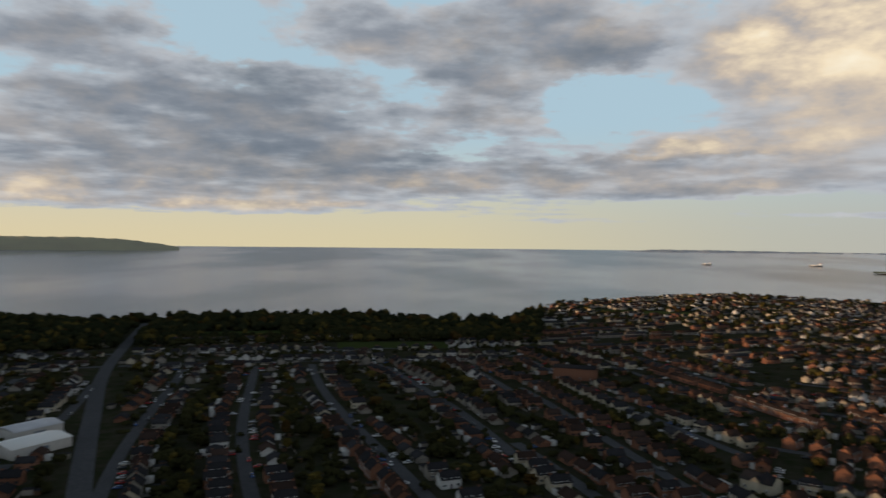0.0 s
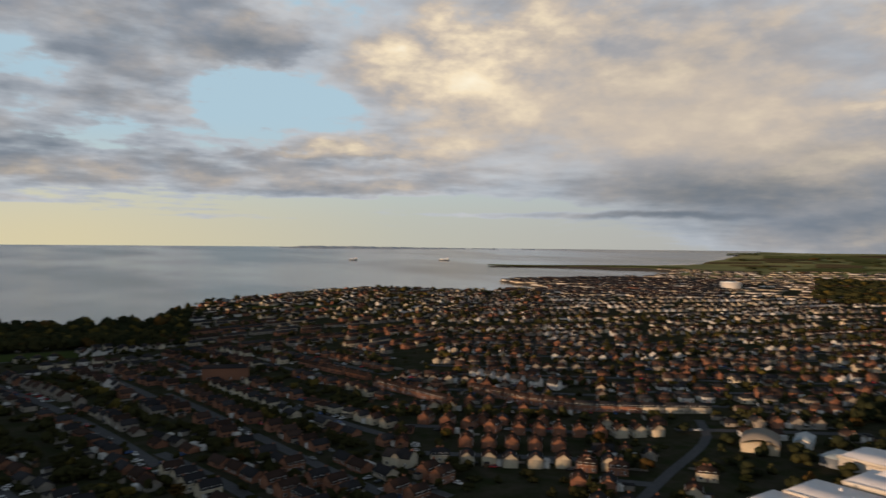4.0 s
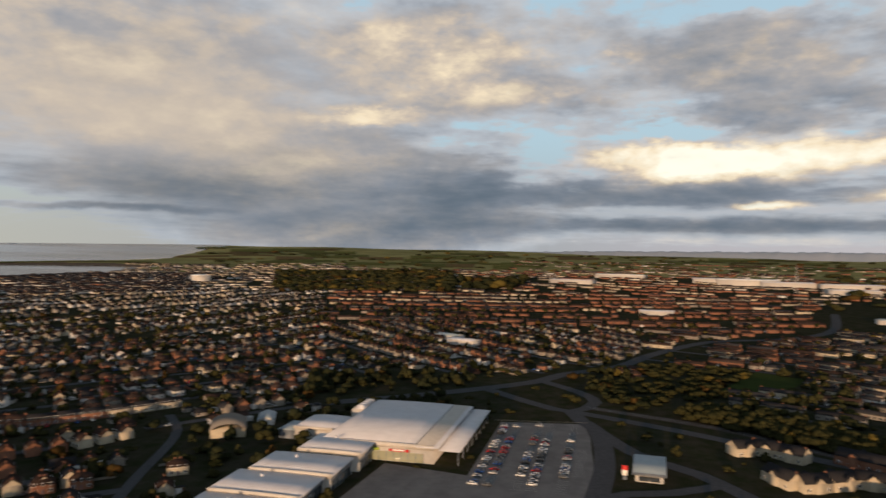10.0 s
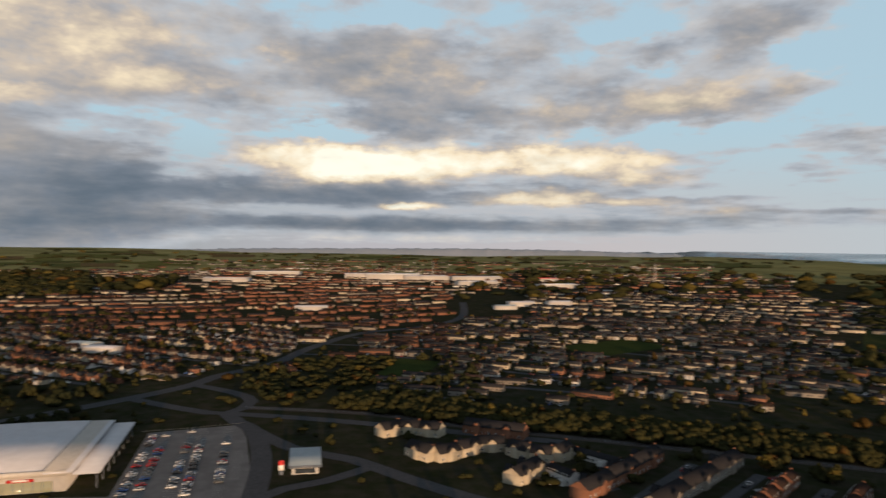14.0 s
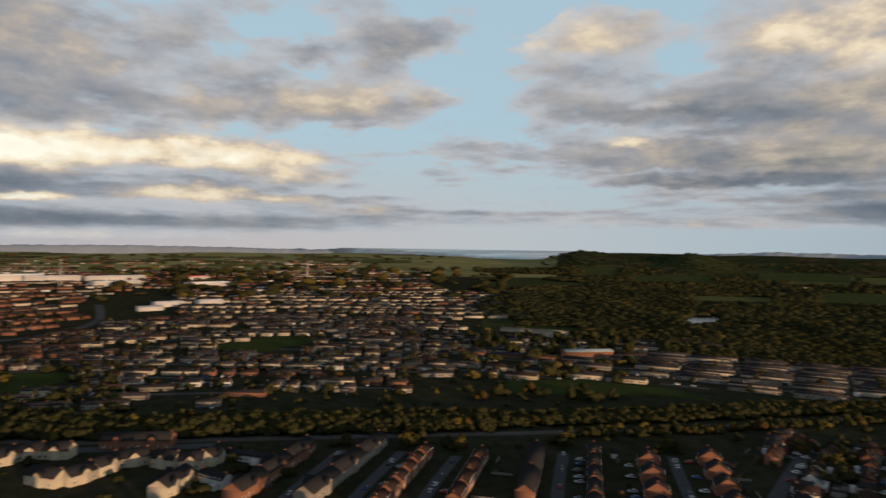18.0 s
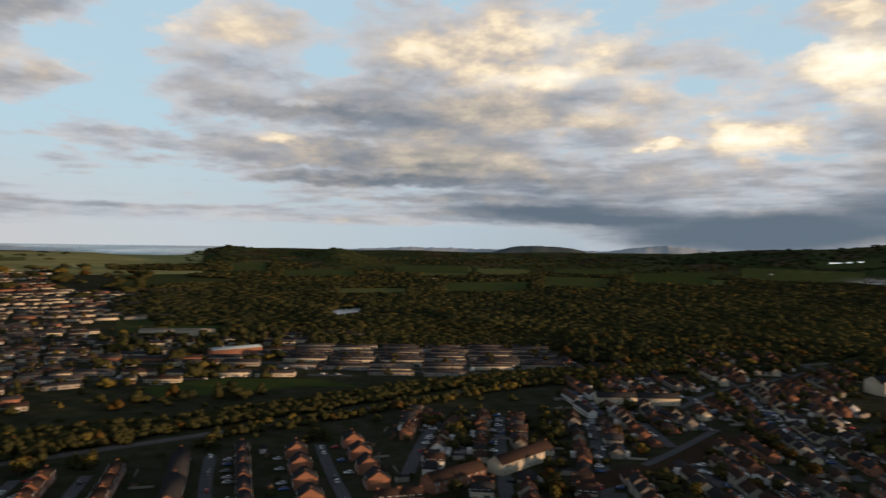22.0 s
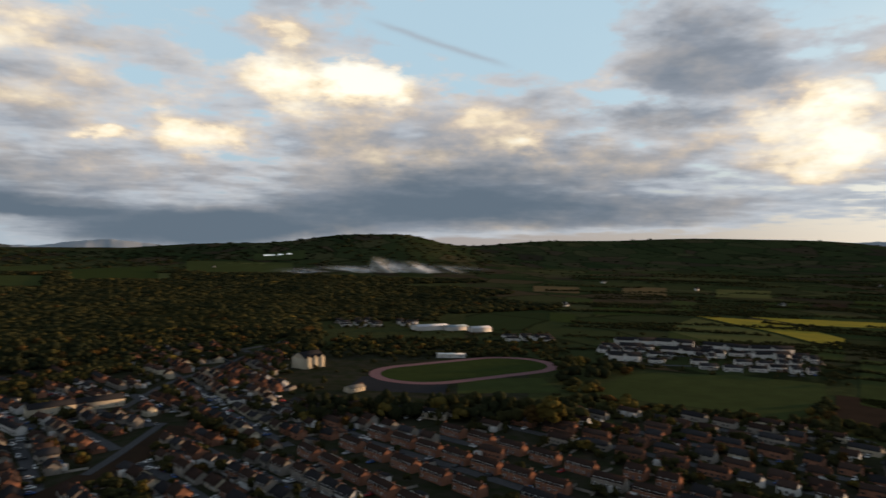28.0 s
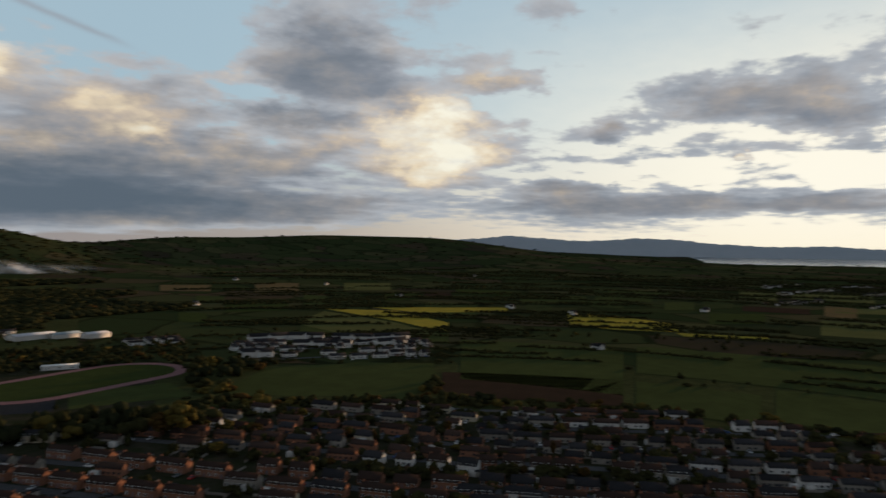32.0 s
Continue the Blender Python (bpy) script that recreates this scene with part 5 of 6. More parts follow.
def retail_unit(x, y, turn, wide, deep, tall, label):
    """wide runs along the row of units; deep from the car park to the back."""
    ob = thing("retail_unit", x, y, 0, turn, label, "shop", "retail units")
    a_, b_ = wide / 2, deep / 2
    part("wall", Shape().box(-a_, -b_, -0.3, a_, b_, tall), M["cladding"], ob)
    part("roof", vault(Shape(), -a_ - 0.2, a_ + 0.2, -b_ - 1.5, b_ + 0.4, tall + 0.12, 0.22), M["metal_roof"], ob, "pale grey bowed metal roof")
    part("parapet", vault(Shape(), -a_ - 0.55, -a_ - 0.15, -b_ - 1.0, b_, tall + 0.7, 0.22, 1.8), M["cladding"], ob, "cream parapet along the roof edge")
    front_ = part("shop_front", Shape().box(-a_ + 1.5, -b_ - 0.1, 0.2, a_ - 1.5, -b_, 4.2), M["glass"], ob, "dark glazed shop front")
    for k in range(6):
        u = -a_ + 1.5 + k * (wide - 3) / 5
        part("mullion", Shape().box(u - 0.12, -b_ - 0.25, 0, u + 0.12, -b_ - 0.1, 4.3), M["blue_roof"], front_)
    part("fascia", Shape().box(-a_ + 0.8, -b_ - 0.5, 4.4, a_ - 0.8, -b_, 5.8, bottom=True), M["dark_cladding"], ob, "blue-grey sign fascia")
    part("back_door", Shape().box(-1.5, b_, 0, 1.5, b_ + 0.08, 3.2), M["dark_cladding"], ob)
    part("vent", Shape().box(a_ * 0.3, b_ * 0.2, tall + 0.9, a_ * 0.3 + 1.2, b_ * 0.2 + 1.2, tall + 2.0), M["metal_roof"], ob)
    take(local_quad(x, y, turn, -a_ - 3, -b_ - 3, a_ + 3, b_ + 3))
    return ob


retail_unit(297, 164, 7.3, 27, 30, 8.4, "cream retail unit with bowed pale metal roof next to the supermarket")
retail_unit(267, 166, 7.3, 25, 37, 7.4, "cream retail unit with bowed pale metal roof in the stepped row")
retail_unit(241, 166, 7.3, 25, 38, 6.8, "cream retail unit with pale metal roof and lit side wall")
retail_unit(215, 163, 7.3, 25, 38, 6.0, "low retail unit with pale metal roof")

plot("car_park", [(300, 100), (398, 112), (412, 66), (385, 58), (321, 46), (276, 44), (225, 96), (228, 138), (302, 142)], 0.06, M["worn_asphalt"], "wide grey asphalt car park with white bay lines", "car park")
lines = Shape()
C7, S7 = math.cos(radians(7.3)), math.sin(radians(7.3))
PARK_SPOTS = []
for r_ in range(7):
    for k in range(-18, 26):
        u, v = -70 + k * 2.7 + 62, -50 - r_ * 9.5 + (r_ % 2) * 3.2
        x, y = 348 + (u - 10) * C7 - v * S7, 152 + (u - 10) * S7 + v * C7
        if not inside(x, y, [(298, 102), (396, 110), (408, 70), (380, 62), (324, 52), (282, 56), (262, 84)]):
            continue
        dx_, dy_ = -S7 * 2.4, C7 * 2.4
        w_ = 0.06
        lines.add([(x - dx_ - w_, y - dy_, 0.075), (x - dx_ + w_, y - dy_, 0.075), (x + dx_ + w_, y + dy_, 0.075), (x + dx_ - w_, y + dy_, 0.075)], [(0, 1, 2, 3)])
        PARK_SPOTS.append((x + 1.35, y + 0.17, 97.3))
tagged(part("bay_lines", lines, M["paint"]), "white painted lines of parking bays", "road markings", kind="stuff")
part_wall = [(398, 116), (404, 92), (413, 64)]
ribbon("low_wall", part_wall, 0.25, 0.9, M["cream"], "low pale wall along the car park", "wall", 1.0)

# domed hall and green-roofed hut by the trees
hall = thing("hall", 318, 244, 0, 35, "round-backed hall with bowed brown roof and pale end wall", "hall")
part("wall", Shape().box(-12, -9, -0.3, 12, 9, 4.5), M["cream"], hall)
part("roof", vault(Shape(), -12.4, 12.4, -9.4, 9.4, 4.5, 3.2, n=12), M["dash"], hall)
part("door", Shape().box(-12.1, -1.5, 0, -12.0, 1.5, 3), M["door"], hall)
take(local_quad(318, 244, 35, -15, -12, 15, 12))
hut = thing("community_hall", 345, 238, 0, 30, "low hall with pale green metal roof", "hall")
part("wall", walls_shape(18, 9, 3.2, 1.6, False), [M["white"]], hut)
part("roof", roof_shape(18, 9, 3.2, 1.6, False, mat=0), [M["blue_roof"]], hut)
take(local_quad(345, 238, 30, -12, -8, 12, 8))

# filling station
kiosk = thing("filling_station", 331, 23, 0, 4, "filling station shop with blue-grey sloping roof and white front", "filling station")
part("wall", Shape().box(-9, -6, -0.3, 10, 6, 4.4), M["white"], kiosk)
part("roof", Shape().add([(-11.5, -7.2, 4.6), (11, -7.2, 6.4), (11, 7.2, 6.4), (-11.5, 7.2, 4.6), (-11.5, -7.2, 4.2), (11, -7.2, 6.0), (11, 7.2, 6.0), (-11.5, 7.2, 4.2)],
                         [(0, 1, 2, 3), (4, 5, 1, 0), (5, 6, 2, 1), (6, 7, 3, 2), (7, 4, 0, 3), (7, 6, 5, 4)]), M["blue_roof"], kiosk)
part("fascia", Shape().box(-11.8, -7.3, 3.6, -11.4, 7.3, 4.7, bottom=True), M["dark_cladding"], kiosk, "dark blue fascia")
part("shop_front", Shape().box(-9.1, -4.5, 0.4, -9.0, 4.5, 2.6), M["glass"], kiosk)
part("window", Shape().box(-4, -6.08, 1, 0, -6.0, 2.4), M["glass"], kiosk)
totem = thing("price_sign", 322, 33, 0, 4, "tall red and white price sign beside the filling station", "sign")
part("post", Shape().box(-0.2, -0.9, -0.2, 0.2, 0.9, 2.0), M["dark_cladding"], totem)
part("panel", Shape().box(-0.3, -1.2, 2.0, 0.3, 1.2, 4.4, bottom=True), M["frame"], totem)
part("red_panel", Shape().box(-0.3, -1.2, 4.4, 0.3, 1.2, 6.4), M["sign_red"], totem)
take(local_quad(331, 23, 4, -16, -11, 14, 13))


# ---- landmark buildings built as gabled ranges ----
def gabled_range(name, line, deep, eaves, up, wall, roof, label, category, gables=0, group=""):
    """A run of joined gabled blocks along a line, with cross gables on the front where asked."""
    cx, cy = line[0]
    ob = thing(name, cx, cy, 0, 0, label, category, group)
    for (x0, y0), (x1, y1) in zip(line, line[1:]):
        l_ = math.hypot(x1 - x0, y1 - y0)
        turn = math.degrees(math.atan2(y1 - y0, x1 - x0))
        at = pose((x0 + x1) / 2 - cx, (y0 + y1) / 2 - cy, 0, 0, 0, turn)
        mats = [M[wall], M[roof], M["glass"], M["brick"], M["frame"], M["door"]]
        part("wall", walls_shape(l_ - 0.05, deep, eaves, up, False), mats, ob, "", at)
        part("roof", roof_shape(l_ - 0.6, deep, eaves, up, False), mats, ob, "", at)
        r_ = math.hypot(x0, y0)
        n = max(2, int(l_ / (4 if r_ < 420 else 8)))
        for side in (-1, 1):
            v, t, k_ = window_shape(1.4, 1.3, front=side).arrays()
            me = mesh_of("window", v, t, mats, k_)
            for i in range(n):
                for f_ in range(max(1, int(eaves / 2.6)) if r_ < 420 else 1):
                    part("window", me, None, ob, "", at @ pose((i + 0.5) / n * l_ - l_ / 2, side * deep / 2, 0.9 + 2.6 * f_))
        for i in range(gables):
            gx = (i + 0.5) / gables * l_ - l_ / 2
            for side in (-1, 1):
                gat = at @ pose(gx, side * (deep / 2 - 0.2), 0, 0, 0, 90)
                part("gable_wall", walls_shape(2.4, 4.8, eaves + 0.2, 2.2, False), mats, ob, "", gat)
                part("gable_roof", roof_shape(2.6, 4.8, eaves + 0.2, 2.2, False), mats, ob, "", gat)
        part("chimney", chimney_shape(0, 0), mats, ob, "", at @ pose(l_ / 2 - 0.8, 0, eaves + up))
    for p0, p1 in zip(line, line[1:]):
        take_line([p0, p1], deep / 2 + 3)
    return ob


gabled_range("apartment_block", [(381, -13), (389, -24), (386, -36), (379, -47)], 9, 4.4, 3.0, "cream", "slate", "cream three-storey apartments with gabled fronts and slate roof", "apartments", 1)
gabled_range("apartment_block", [(350, -28), (336, -38), (343, -50), (353, -62), (352, -76)], 9, 4.4, 3.0, "cream", "slate", "curved range of cream apartments with gabled fronts", "apartments", 1)
gabled_range("apartment_block", [(346, -78), (336, -86), (331, -96), (342, -106)], 9, 4.4, 3.0, "cream", "slate", "white-gabled apartments at the end of the curve", "apartments", 1)
gabled_range("apartment_block", [(390, -62), (372, -92)], 11, 4.6, 3.0, "brick", "slate", "long brick apartments with dark slate roof", "apartments", 2)
gabled_range("apartment_block", [(300, -68), (318, -84)], 9, 4.5, 2.8, "cream", "slate", "cream house range with slate roof", "apartments", 2)
gabled_range("terrace_row", [(280, -92), (296, -110), (312, -128), (330, -147)], 9, 4.6, 3.0, "brick", "slate", "brick terrace with white gables and slate roof", "terrace", 1)
gabled_range("terrace_row", [(262, -115), (281, -137), (300, -160), (320, -183)], 9, 4.6, 2.8, "dash", "slate", "pale terrace with blue-grey slate roof", "terrace", 1)
gabled_range("terrace_row", [(216, -192), (236, -214), (262, -241)], 8, 4.4, 2.8, "brick", "slate", "long dark brick terrace with pale ridge", "terrace", 0)
gabled_range("terrace_row", [(124, -298), (112, -336)], 9, 5.4, 3.0, "cream", "tile", "long cream terrace catching the sun", "terrace", 0)
gabled_range("terrace_row", [(140, -262), (128, -290)], 9, 5.2, 3.0, "brick", "tile", "red brick terrace catching the sun", "terrace", 0)
gabled_range("flats", [(89, 556), (121, 546)], 12, 9, 2.0, "brick", "slate", "dark brick block of flats", "flats", 0)
gabled_range("flats", [(-48, -604), (-66, -618)], 16, 9, 4.5, "cream", "slate", "tall cream flats with striped dark roof", "flats", 3)
gabled_range("white_house", [(134, 308), (143, 297)], 9, 4.5, 2.8, "cream", "slate", "large white house among dark roofs", "house", 1)
gabled_range("school", [(650, -538), (583, -582)], 11, 6.5, 1.2, "cream", "dash", "long pale school range with many windows", "school", 0)
gabled_range("school", [(476, -470), (456, -512)], 14, 7, 1.5, "brick", "blue_roof", "red brick school block with pale roof edge", "school", 0)
gabled_range("white_range", [(122, -468), (98, -480), (72, -492)], 8, 5.0, 2.6, "cream", "slate", "row of white-fronted houses", "terrace", 0)
gabled_range("village_row", [(-338, -596), (-362, -580)], 8, 5.2, 3, "white", "slate", "white village terrace with dark roof", "terrace", 1, "white village")
gabled_range("village_row", [(-398, -690), (-440, -676), (-470, -650)], 8, 5.2, 3, "white", "slate", "white village terrace with dark roof", "terrace", 1, "white village")
gabled_range("village_row", [(-410, -620), (-440, -596), (-455, -580)], 8, 5.2, 3, "white", "slate", "white village terrace with dark roof", "terrace", 1, "white village")
gabled_range("village_row", [(-475, -640), (-505, -606), (-545, -590)], 8, 5.2, 3, "white", "slate", "white village terrace with dark roof", "terrace", 1, "white village")
gabled_range("village_row", [(-380, -650), (-400, -640)], 8, 5.2, 3, "white", "slate", "white village terrace with dark roof", "terrace", 0, "white village")
gabled_range("village_row", [(-480, -570), (-515, -562)], 8, 5.2, 3, "white", "slate", "white village terrace with dark roof", "terrace", 1, "white village")
gabled_range("pavilion", [(-74, -498), (-86, -506)], 7, 3, 1.6, "cream", "dash", "small pale pavilion by the games court", "pavilion", 0)
gabled_range("stand", [(-180, -640), (-206, -632)], 6, 3.4, 0.8, "white", "frame", "low white stand beside the track", "grandstand", 0)


def shed(x, y, turn, w, d, h, roof, label, z=None):
    ob = thing("warehouse", x, y, ground_at(x, y), turn, label, "warehouse", "sheds and halls")
    part("wall", walls_shape(w, d, h, 1.4, False), [M["cladding"]], ob)
    part("roof", roof_shape(w, d, h, 1.4, False, mat=0), [M[roof]], ob)
    part("door", Shape().box(-3, -d / 2 - 0.1, 0, 3, -d / 2, h * 0.7), M["dark_cladding"], ob)
    take(local_quad(x, y, turn, -w / 2 - 5, -d / 2 - 5, w / 2 + 5, d / 2 + 5))
    return ob


for x, y, turn, w, d, h, roof in ((-232, -858, 10, 44, 24, 5, "metal_roof"), (-262, -850, 10, 30, 20, 4.5, "blue_roof"), (-287, -828, 10, 26, 18, 5, "metal_roof"),
                                  (1180, -280, 98, 44, 26, 7, "metal_roof"), (1190, -350, 98, 40, 24, 7, "metal_roof"), (1120, -240, 95, 36, 20, 6, "blue_roof"),
                                  (1106, 70, 95, 50, 22, 6, "metal_roof"), (690, 235, 70, 32, 18, 5, "metal_roof"), (720, 262, 70, 28, 16, 5, "blue_roof"),
                                  (-205, 350, 60, 30, 20, 5, "frame"), (-222, 378, 60, 26, 18, 5, "metal_roof"),
                                  (2010, -100, 93, 150, 90, 14, "frame"), (1960, -190, 96, 120, 70, 12, "metal_roof"), (2050, -30, 92, 130, 70, 12, "metal_roof"),
                                  (1950, -330, 100, 140, 60, 10, "metal_roof"), (1900, -520, 105, 60, 40, 8, "sign_red"), (1750, -300, 100, 100, 50, 10, "metal_roof"),
                                  (2150, 240, 84, 140, 60, 10, "frame"), (1850, 330, 80, 110, 50, 9, "metal_roof"), (1650, -480, 106, 90, 50, 9, "frame"), (1420, 1180, 50, 60, 40, 14, "frame")):
    shed(x, y, turn, w, d, h, roof, "large pale industrial shed" if w > 60 else "pale flat-fronted hall with light roof")


# ---- districts ----
ANY = {"gable_front": 4, "semi": 2, "detached": 3, "bungalow": 3, "hipped_bungalow": 1}
ROWS = {"terrace": 3, "short_terrace": 4, "semi_gable": 1}
SEMIS = {"gable_front": 5, "semi": 2, "bungalow": 1}
LOW = {"bungalow": 3, "hipped_bungalow": 3, "detached": 1}
MIXED = {"brick": 5, "cream": 2, "white": 1, "dash": 4}
REDS = {"brick": 6, "cream": 2, "dash": 1}
PALE = {"white": 3, "cream": 3, "dash": 3}
SOME = {"white": 2, "cream": 2, "brick": 4, "dash": 3}
SAND = {"cream": 6, "dash": 2, "brick": 1}
take_line([(x + 34, y + 14) for x, y in RAIL[1:9]], 26)



def row(x0, y0, x1, y1, kind, wall, roof, gap=3.0, turn=0.0):
    """Houses side by side along a line."""
    l_ = math.hypot(x1 - x0, y1 - y0)
    w_ = along(kind) + gap
    n = max(1, round(l_ / w_))
    base = math.degrees(math.atan2(y1 - y0, x1 - x0))
    for i in range(n):
        k = (i + 0.5) / n
        x, y = x0 + (x1 - x0) * k, y0 + (y1 - y0) * k
        HOUSES.append((math.hypot(x, y) - 200, kind, wall, roof, x, y, base + turn + (90 if kind == "gable_front" else 0)))
    take_line([(x0, y0), (x1, y1)], 8)


# rows that catch the sun
row(180, 372, 198, 352, "gable_front", "brick", "tile", 5.0)
row(198, 352, 214, 328, "gable_front", "brick", "tile", 5.0)
row(216, 327, 262, 296, "gable_front", "brick", "tile", 5.0)
row(262, 296, 292, 286, "gable_front", "cream", "tile", 5.0)
row(178, 320, 226, 285, "gable_front", "brick", "tile", 5.0)
row(199, 478, 219, 401, "short_terrace", "brick", "tile", 0.6)
row(252, 430, 268, 380, "semi_gable", "brick", "tile", 1.5)
row(268, 380, 284, 354, "semi_gable", "brick", "tile", 1.5)
row(284, 354, 318, 331, "short_terrace", "brick", "slate", 1.0)
row(318, 331, 356, 311, "short_terrace", "cream", "slate", 1.0)
row(284, 486, 294, 445, "detached", "white", "slate", 6)
row(294, 445, 314, 404, "detached", "white", "slate", 6)
row(174, 590, 203, 497, "terrace", "brick", "tile", 0.6)
row(227, -282, 167, -219, "gabled_pair", "brick", "slate", 12.0)
row(213, -310, 155, -250, "gabled_pair", "brick", "slate", 12.0)
row(249, -268, 186, -202, "short_terrace", "brick", "slate", 2.0)
row(273, -215, 226, -163, "short_terrace", "brick", "tile", 1.5)
row(291, -194, 238, -134, "semi_gable", "brick", "tile", 4.5)
take_line([(216, -192), (262, -241)], 8)
row(150, -238, 136, -250, "semi_gable", "brick", "tile", 1.0)
for x0, y0, x1, y1 in ((302, -186, 243, -121), (281, -205, 231, -149), (256, -254, 200, -195), (222, -296, 162, -235), (320, -162, 256, -95)):
    for k in range(9):
        if rng.random() < 0.6:
            CAR_SPOTS.append((x0 + (x1 - x0) * (k + 0.5) / 9, y0 + (y1 - y0) * (k + 0.5) / 9, math.degrees(math.atan2(y1 - y0, x1 - x0)), Vector((0.7, -0.7)) * float(rng.choice([-2.3, 2.3]))))
        for w_ in (-19, -9, 9, 19):
            GARDEN.append((x0 + (x1 - x0) * k / 9 + w_ * 0.7, y0 + (y1 - y0) * k / 9 - w_ * 0.7))
# rows whose end walls catch the sun across the gaps
row(-70, -384, -136, -269, "short_terrace", "brick", "tile", 5)
row(-110, -381, -160, -288, "short_terrace", "brick", "tile", 5)
row(-52, -369, -100, -274, "short_terrace", "brick", "tile", 5)
row(-30, -360, -72, -262, "short_terrace", "brick", "tile", 5)
row(-88, -432, -124, -405, "short_terrace", "cream", "slate", 4)
# towards the sea
district(-36, 6, 265, 620, 343, ANY, MIXED, 0.35)
district(-36, 6, 620, 780, 75, ANY, PALE, 0.2, pitch=70)
district(6, 24, 265, 700, 343, SEMIS, REDS, 0.5)
district(24, 30, 255, 330, 343, SEMIS, REDS, 0.6)
district(6, 27, 700, 960, 70, ROWS, MIXED, 0.4, pitch=64)
district(8, 36, 960, 1600, 55, {"short_terrace": 2, "detached": 2, "semi": 2}, {"cream": 4, "brick": 3, "white": 2, "dash": 2}, 0.4, pitch=58, keep=0.8)
# the lit slope and the town centre
district(24, 42, 330, 560, 122, SEMIS, REDS, 0.7, pitch=52)
district(27, 60, 560, 800, 120, ANY, SOME, 0.5, pitch=52)
district(38, 49, 275, 360, 128, SEMIS, REDS, 0.7, pitch=50)
district(42, 60, 420, 560, 118, ANY, MIXED, 0.5)
district(27, 60, 800, 1500, 100, ANY, PALE, 0.5, pitch=80)
district(33, 62, 1500, 2700, 132, ROWS, PALE, 0.3, pitch=85, keep=0.7)
district(32.5, 50, 1480, 2150, 128, ROWS, {"cream": 3, "white": 3, "brick": 1}, 0.3, pitch=45, keep=0.8, verge=11)
district(60, 85, 560, 900, 35, SEMIS, MIXED, 0.5)
district(60, 98, 900, 1500, 160, ROWS, REDS, 0.6, pitch=85)
district(60, 124, 1500, 2500, 15, ROWS, MIXED, 0.5, pitch=95, keep=0.6)
district(75, 118, 2500, 3300, 15, ROWS, MIXED, 0.5, pitch=200, keep=0.4)
district(85, 98, 640, 900, 20, ROWS, REDS, 0.6)
# terraces beyond the railway
district(109, 122, 490, 560, 35, ROWS, SAND, 0.2, pitch=42, verge=11)
district(137, 147, 735, 812, 62, ROWS, SAND, 0.2, pitch=36, verge=9)
district(92, 108, 470, 560, 25, ROWS, PALE, 0.1, pitch=50)
district(96, 126, 560, 760, 35, ROWS, SAND, 0.2, pitch=48)
district(97, 126, 760, 1000, 25, ROWS, SAND, 0.2, pitch=52)
district(104, 133, 1000, 1600, 30, ROWS, SAND, 0.2, pitch=75)
district(126, 140, 560, 830, 55, ROWS, SAND, 0.3, pitch=60, keep=0.75)
district(141, 162, 560, 725, 64, {"low_terrace": 1}, {"dash": 4, "cream": 2}, 0.0, pitch=21, gap=4, bend=3, verge=5.3)
# the near streets by the railway
district(100, 113, 300, 352, 60, ROWS, PALE, 0.2, pitch=44, verge=10)
district(150, 167, 250, 440, 160, ANY, MIXED, 0.6, pitch=38, verge=9.5, gap=2, keep=0.9)
district(163, 172, 440, 640, 150, ROWS, {"white": 2, "brick": 4, "cream": 2, "dash": 2}, 0.5, pitch=38, verge=9.5, keep=0.9)
district(167, 190, 250, 470, 155, {"detached": 2, "bungalow": 3, "semi_gable": 3, "hipped_bungalow": 1}, {"dash": 5, "brick": 4, "white": 1, "cream": 1}, 0.6, pitch=35, verge=9.5, gap=2, keep=0.92)
district(172, 183.5, 470, 745, 160, {"semi": 2, "detached": 3, "short_terrace": 1}, {"cream": 1, "brick": 5, "white": 1, "dash": 2}, 0.7, pitch=36, verge=9.5, gap=2, keep=0.95)
district(186, 206, 250, 420, 150, {"short_terrace": 4, "semi_gable": 3}, {"brick": 3, "dash": 3, "cream": 2, "white": 1}, 0.6, pitch=40, verge=9.5, gap=6, keep=0.9, bend=4)
district(206, 228, 250, 462, 150, {"short_terrace": 3, "semi_gable": 3, "bungalow": 2}, {"brick": 4, "dash": 4, "cream": 1, "white": 1}, 0.6, pitch=40, verge=9.5, gap=5, keep=0.9, bend=5)
district(228, 264, 245, 462, 142, {"short_terrace": 3, "semi_gable": 3, "bungalow": 1}, {"brick": 4, "dash": 4, "white": 1}, 0.5, pitch=38, verge=9.5, gap=2.5, keep=0.92, bend=5)
# villages
district(209, 224, 660, 800, 110, {"short_terrace": 2, "detached": 1}, {"white": 1}, 0.0, pitch=44)
district(187.5, 194, 890, 965, 100, {"short_terrace": 2, "detached": 1}, {"white": 1}, 0.0, pitch=44)
district(200.5, 205, 785, 850, 100, {"short_terrace": 2, "detached": 1}, {"white": 1}, 0.0, pitch=44)
district(250, 264, 1500, 2300, 100, ANY, PALE, 0.3, pitch=160, keep=0.4)
for az_, r_ in ((206, 1300), (216, 1900), (222, 1500), (231, 1250), (236, 1150), (238, 764), (209, 2100), (228, 2300), (178, 2600), (152, 2000), (246, 1300)):
    for k in range(3):
        x, y = polar(az_ + k * 20 / r_ * 3, r_ + rng.uniform(-20, 20))
        HOUSES.append((r_, "detached" if k else "short_terrace", "white", "slate", x, y, rng.uniform(0, 180)))

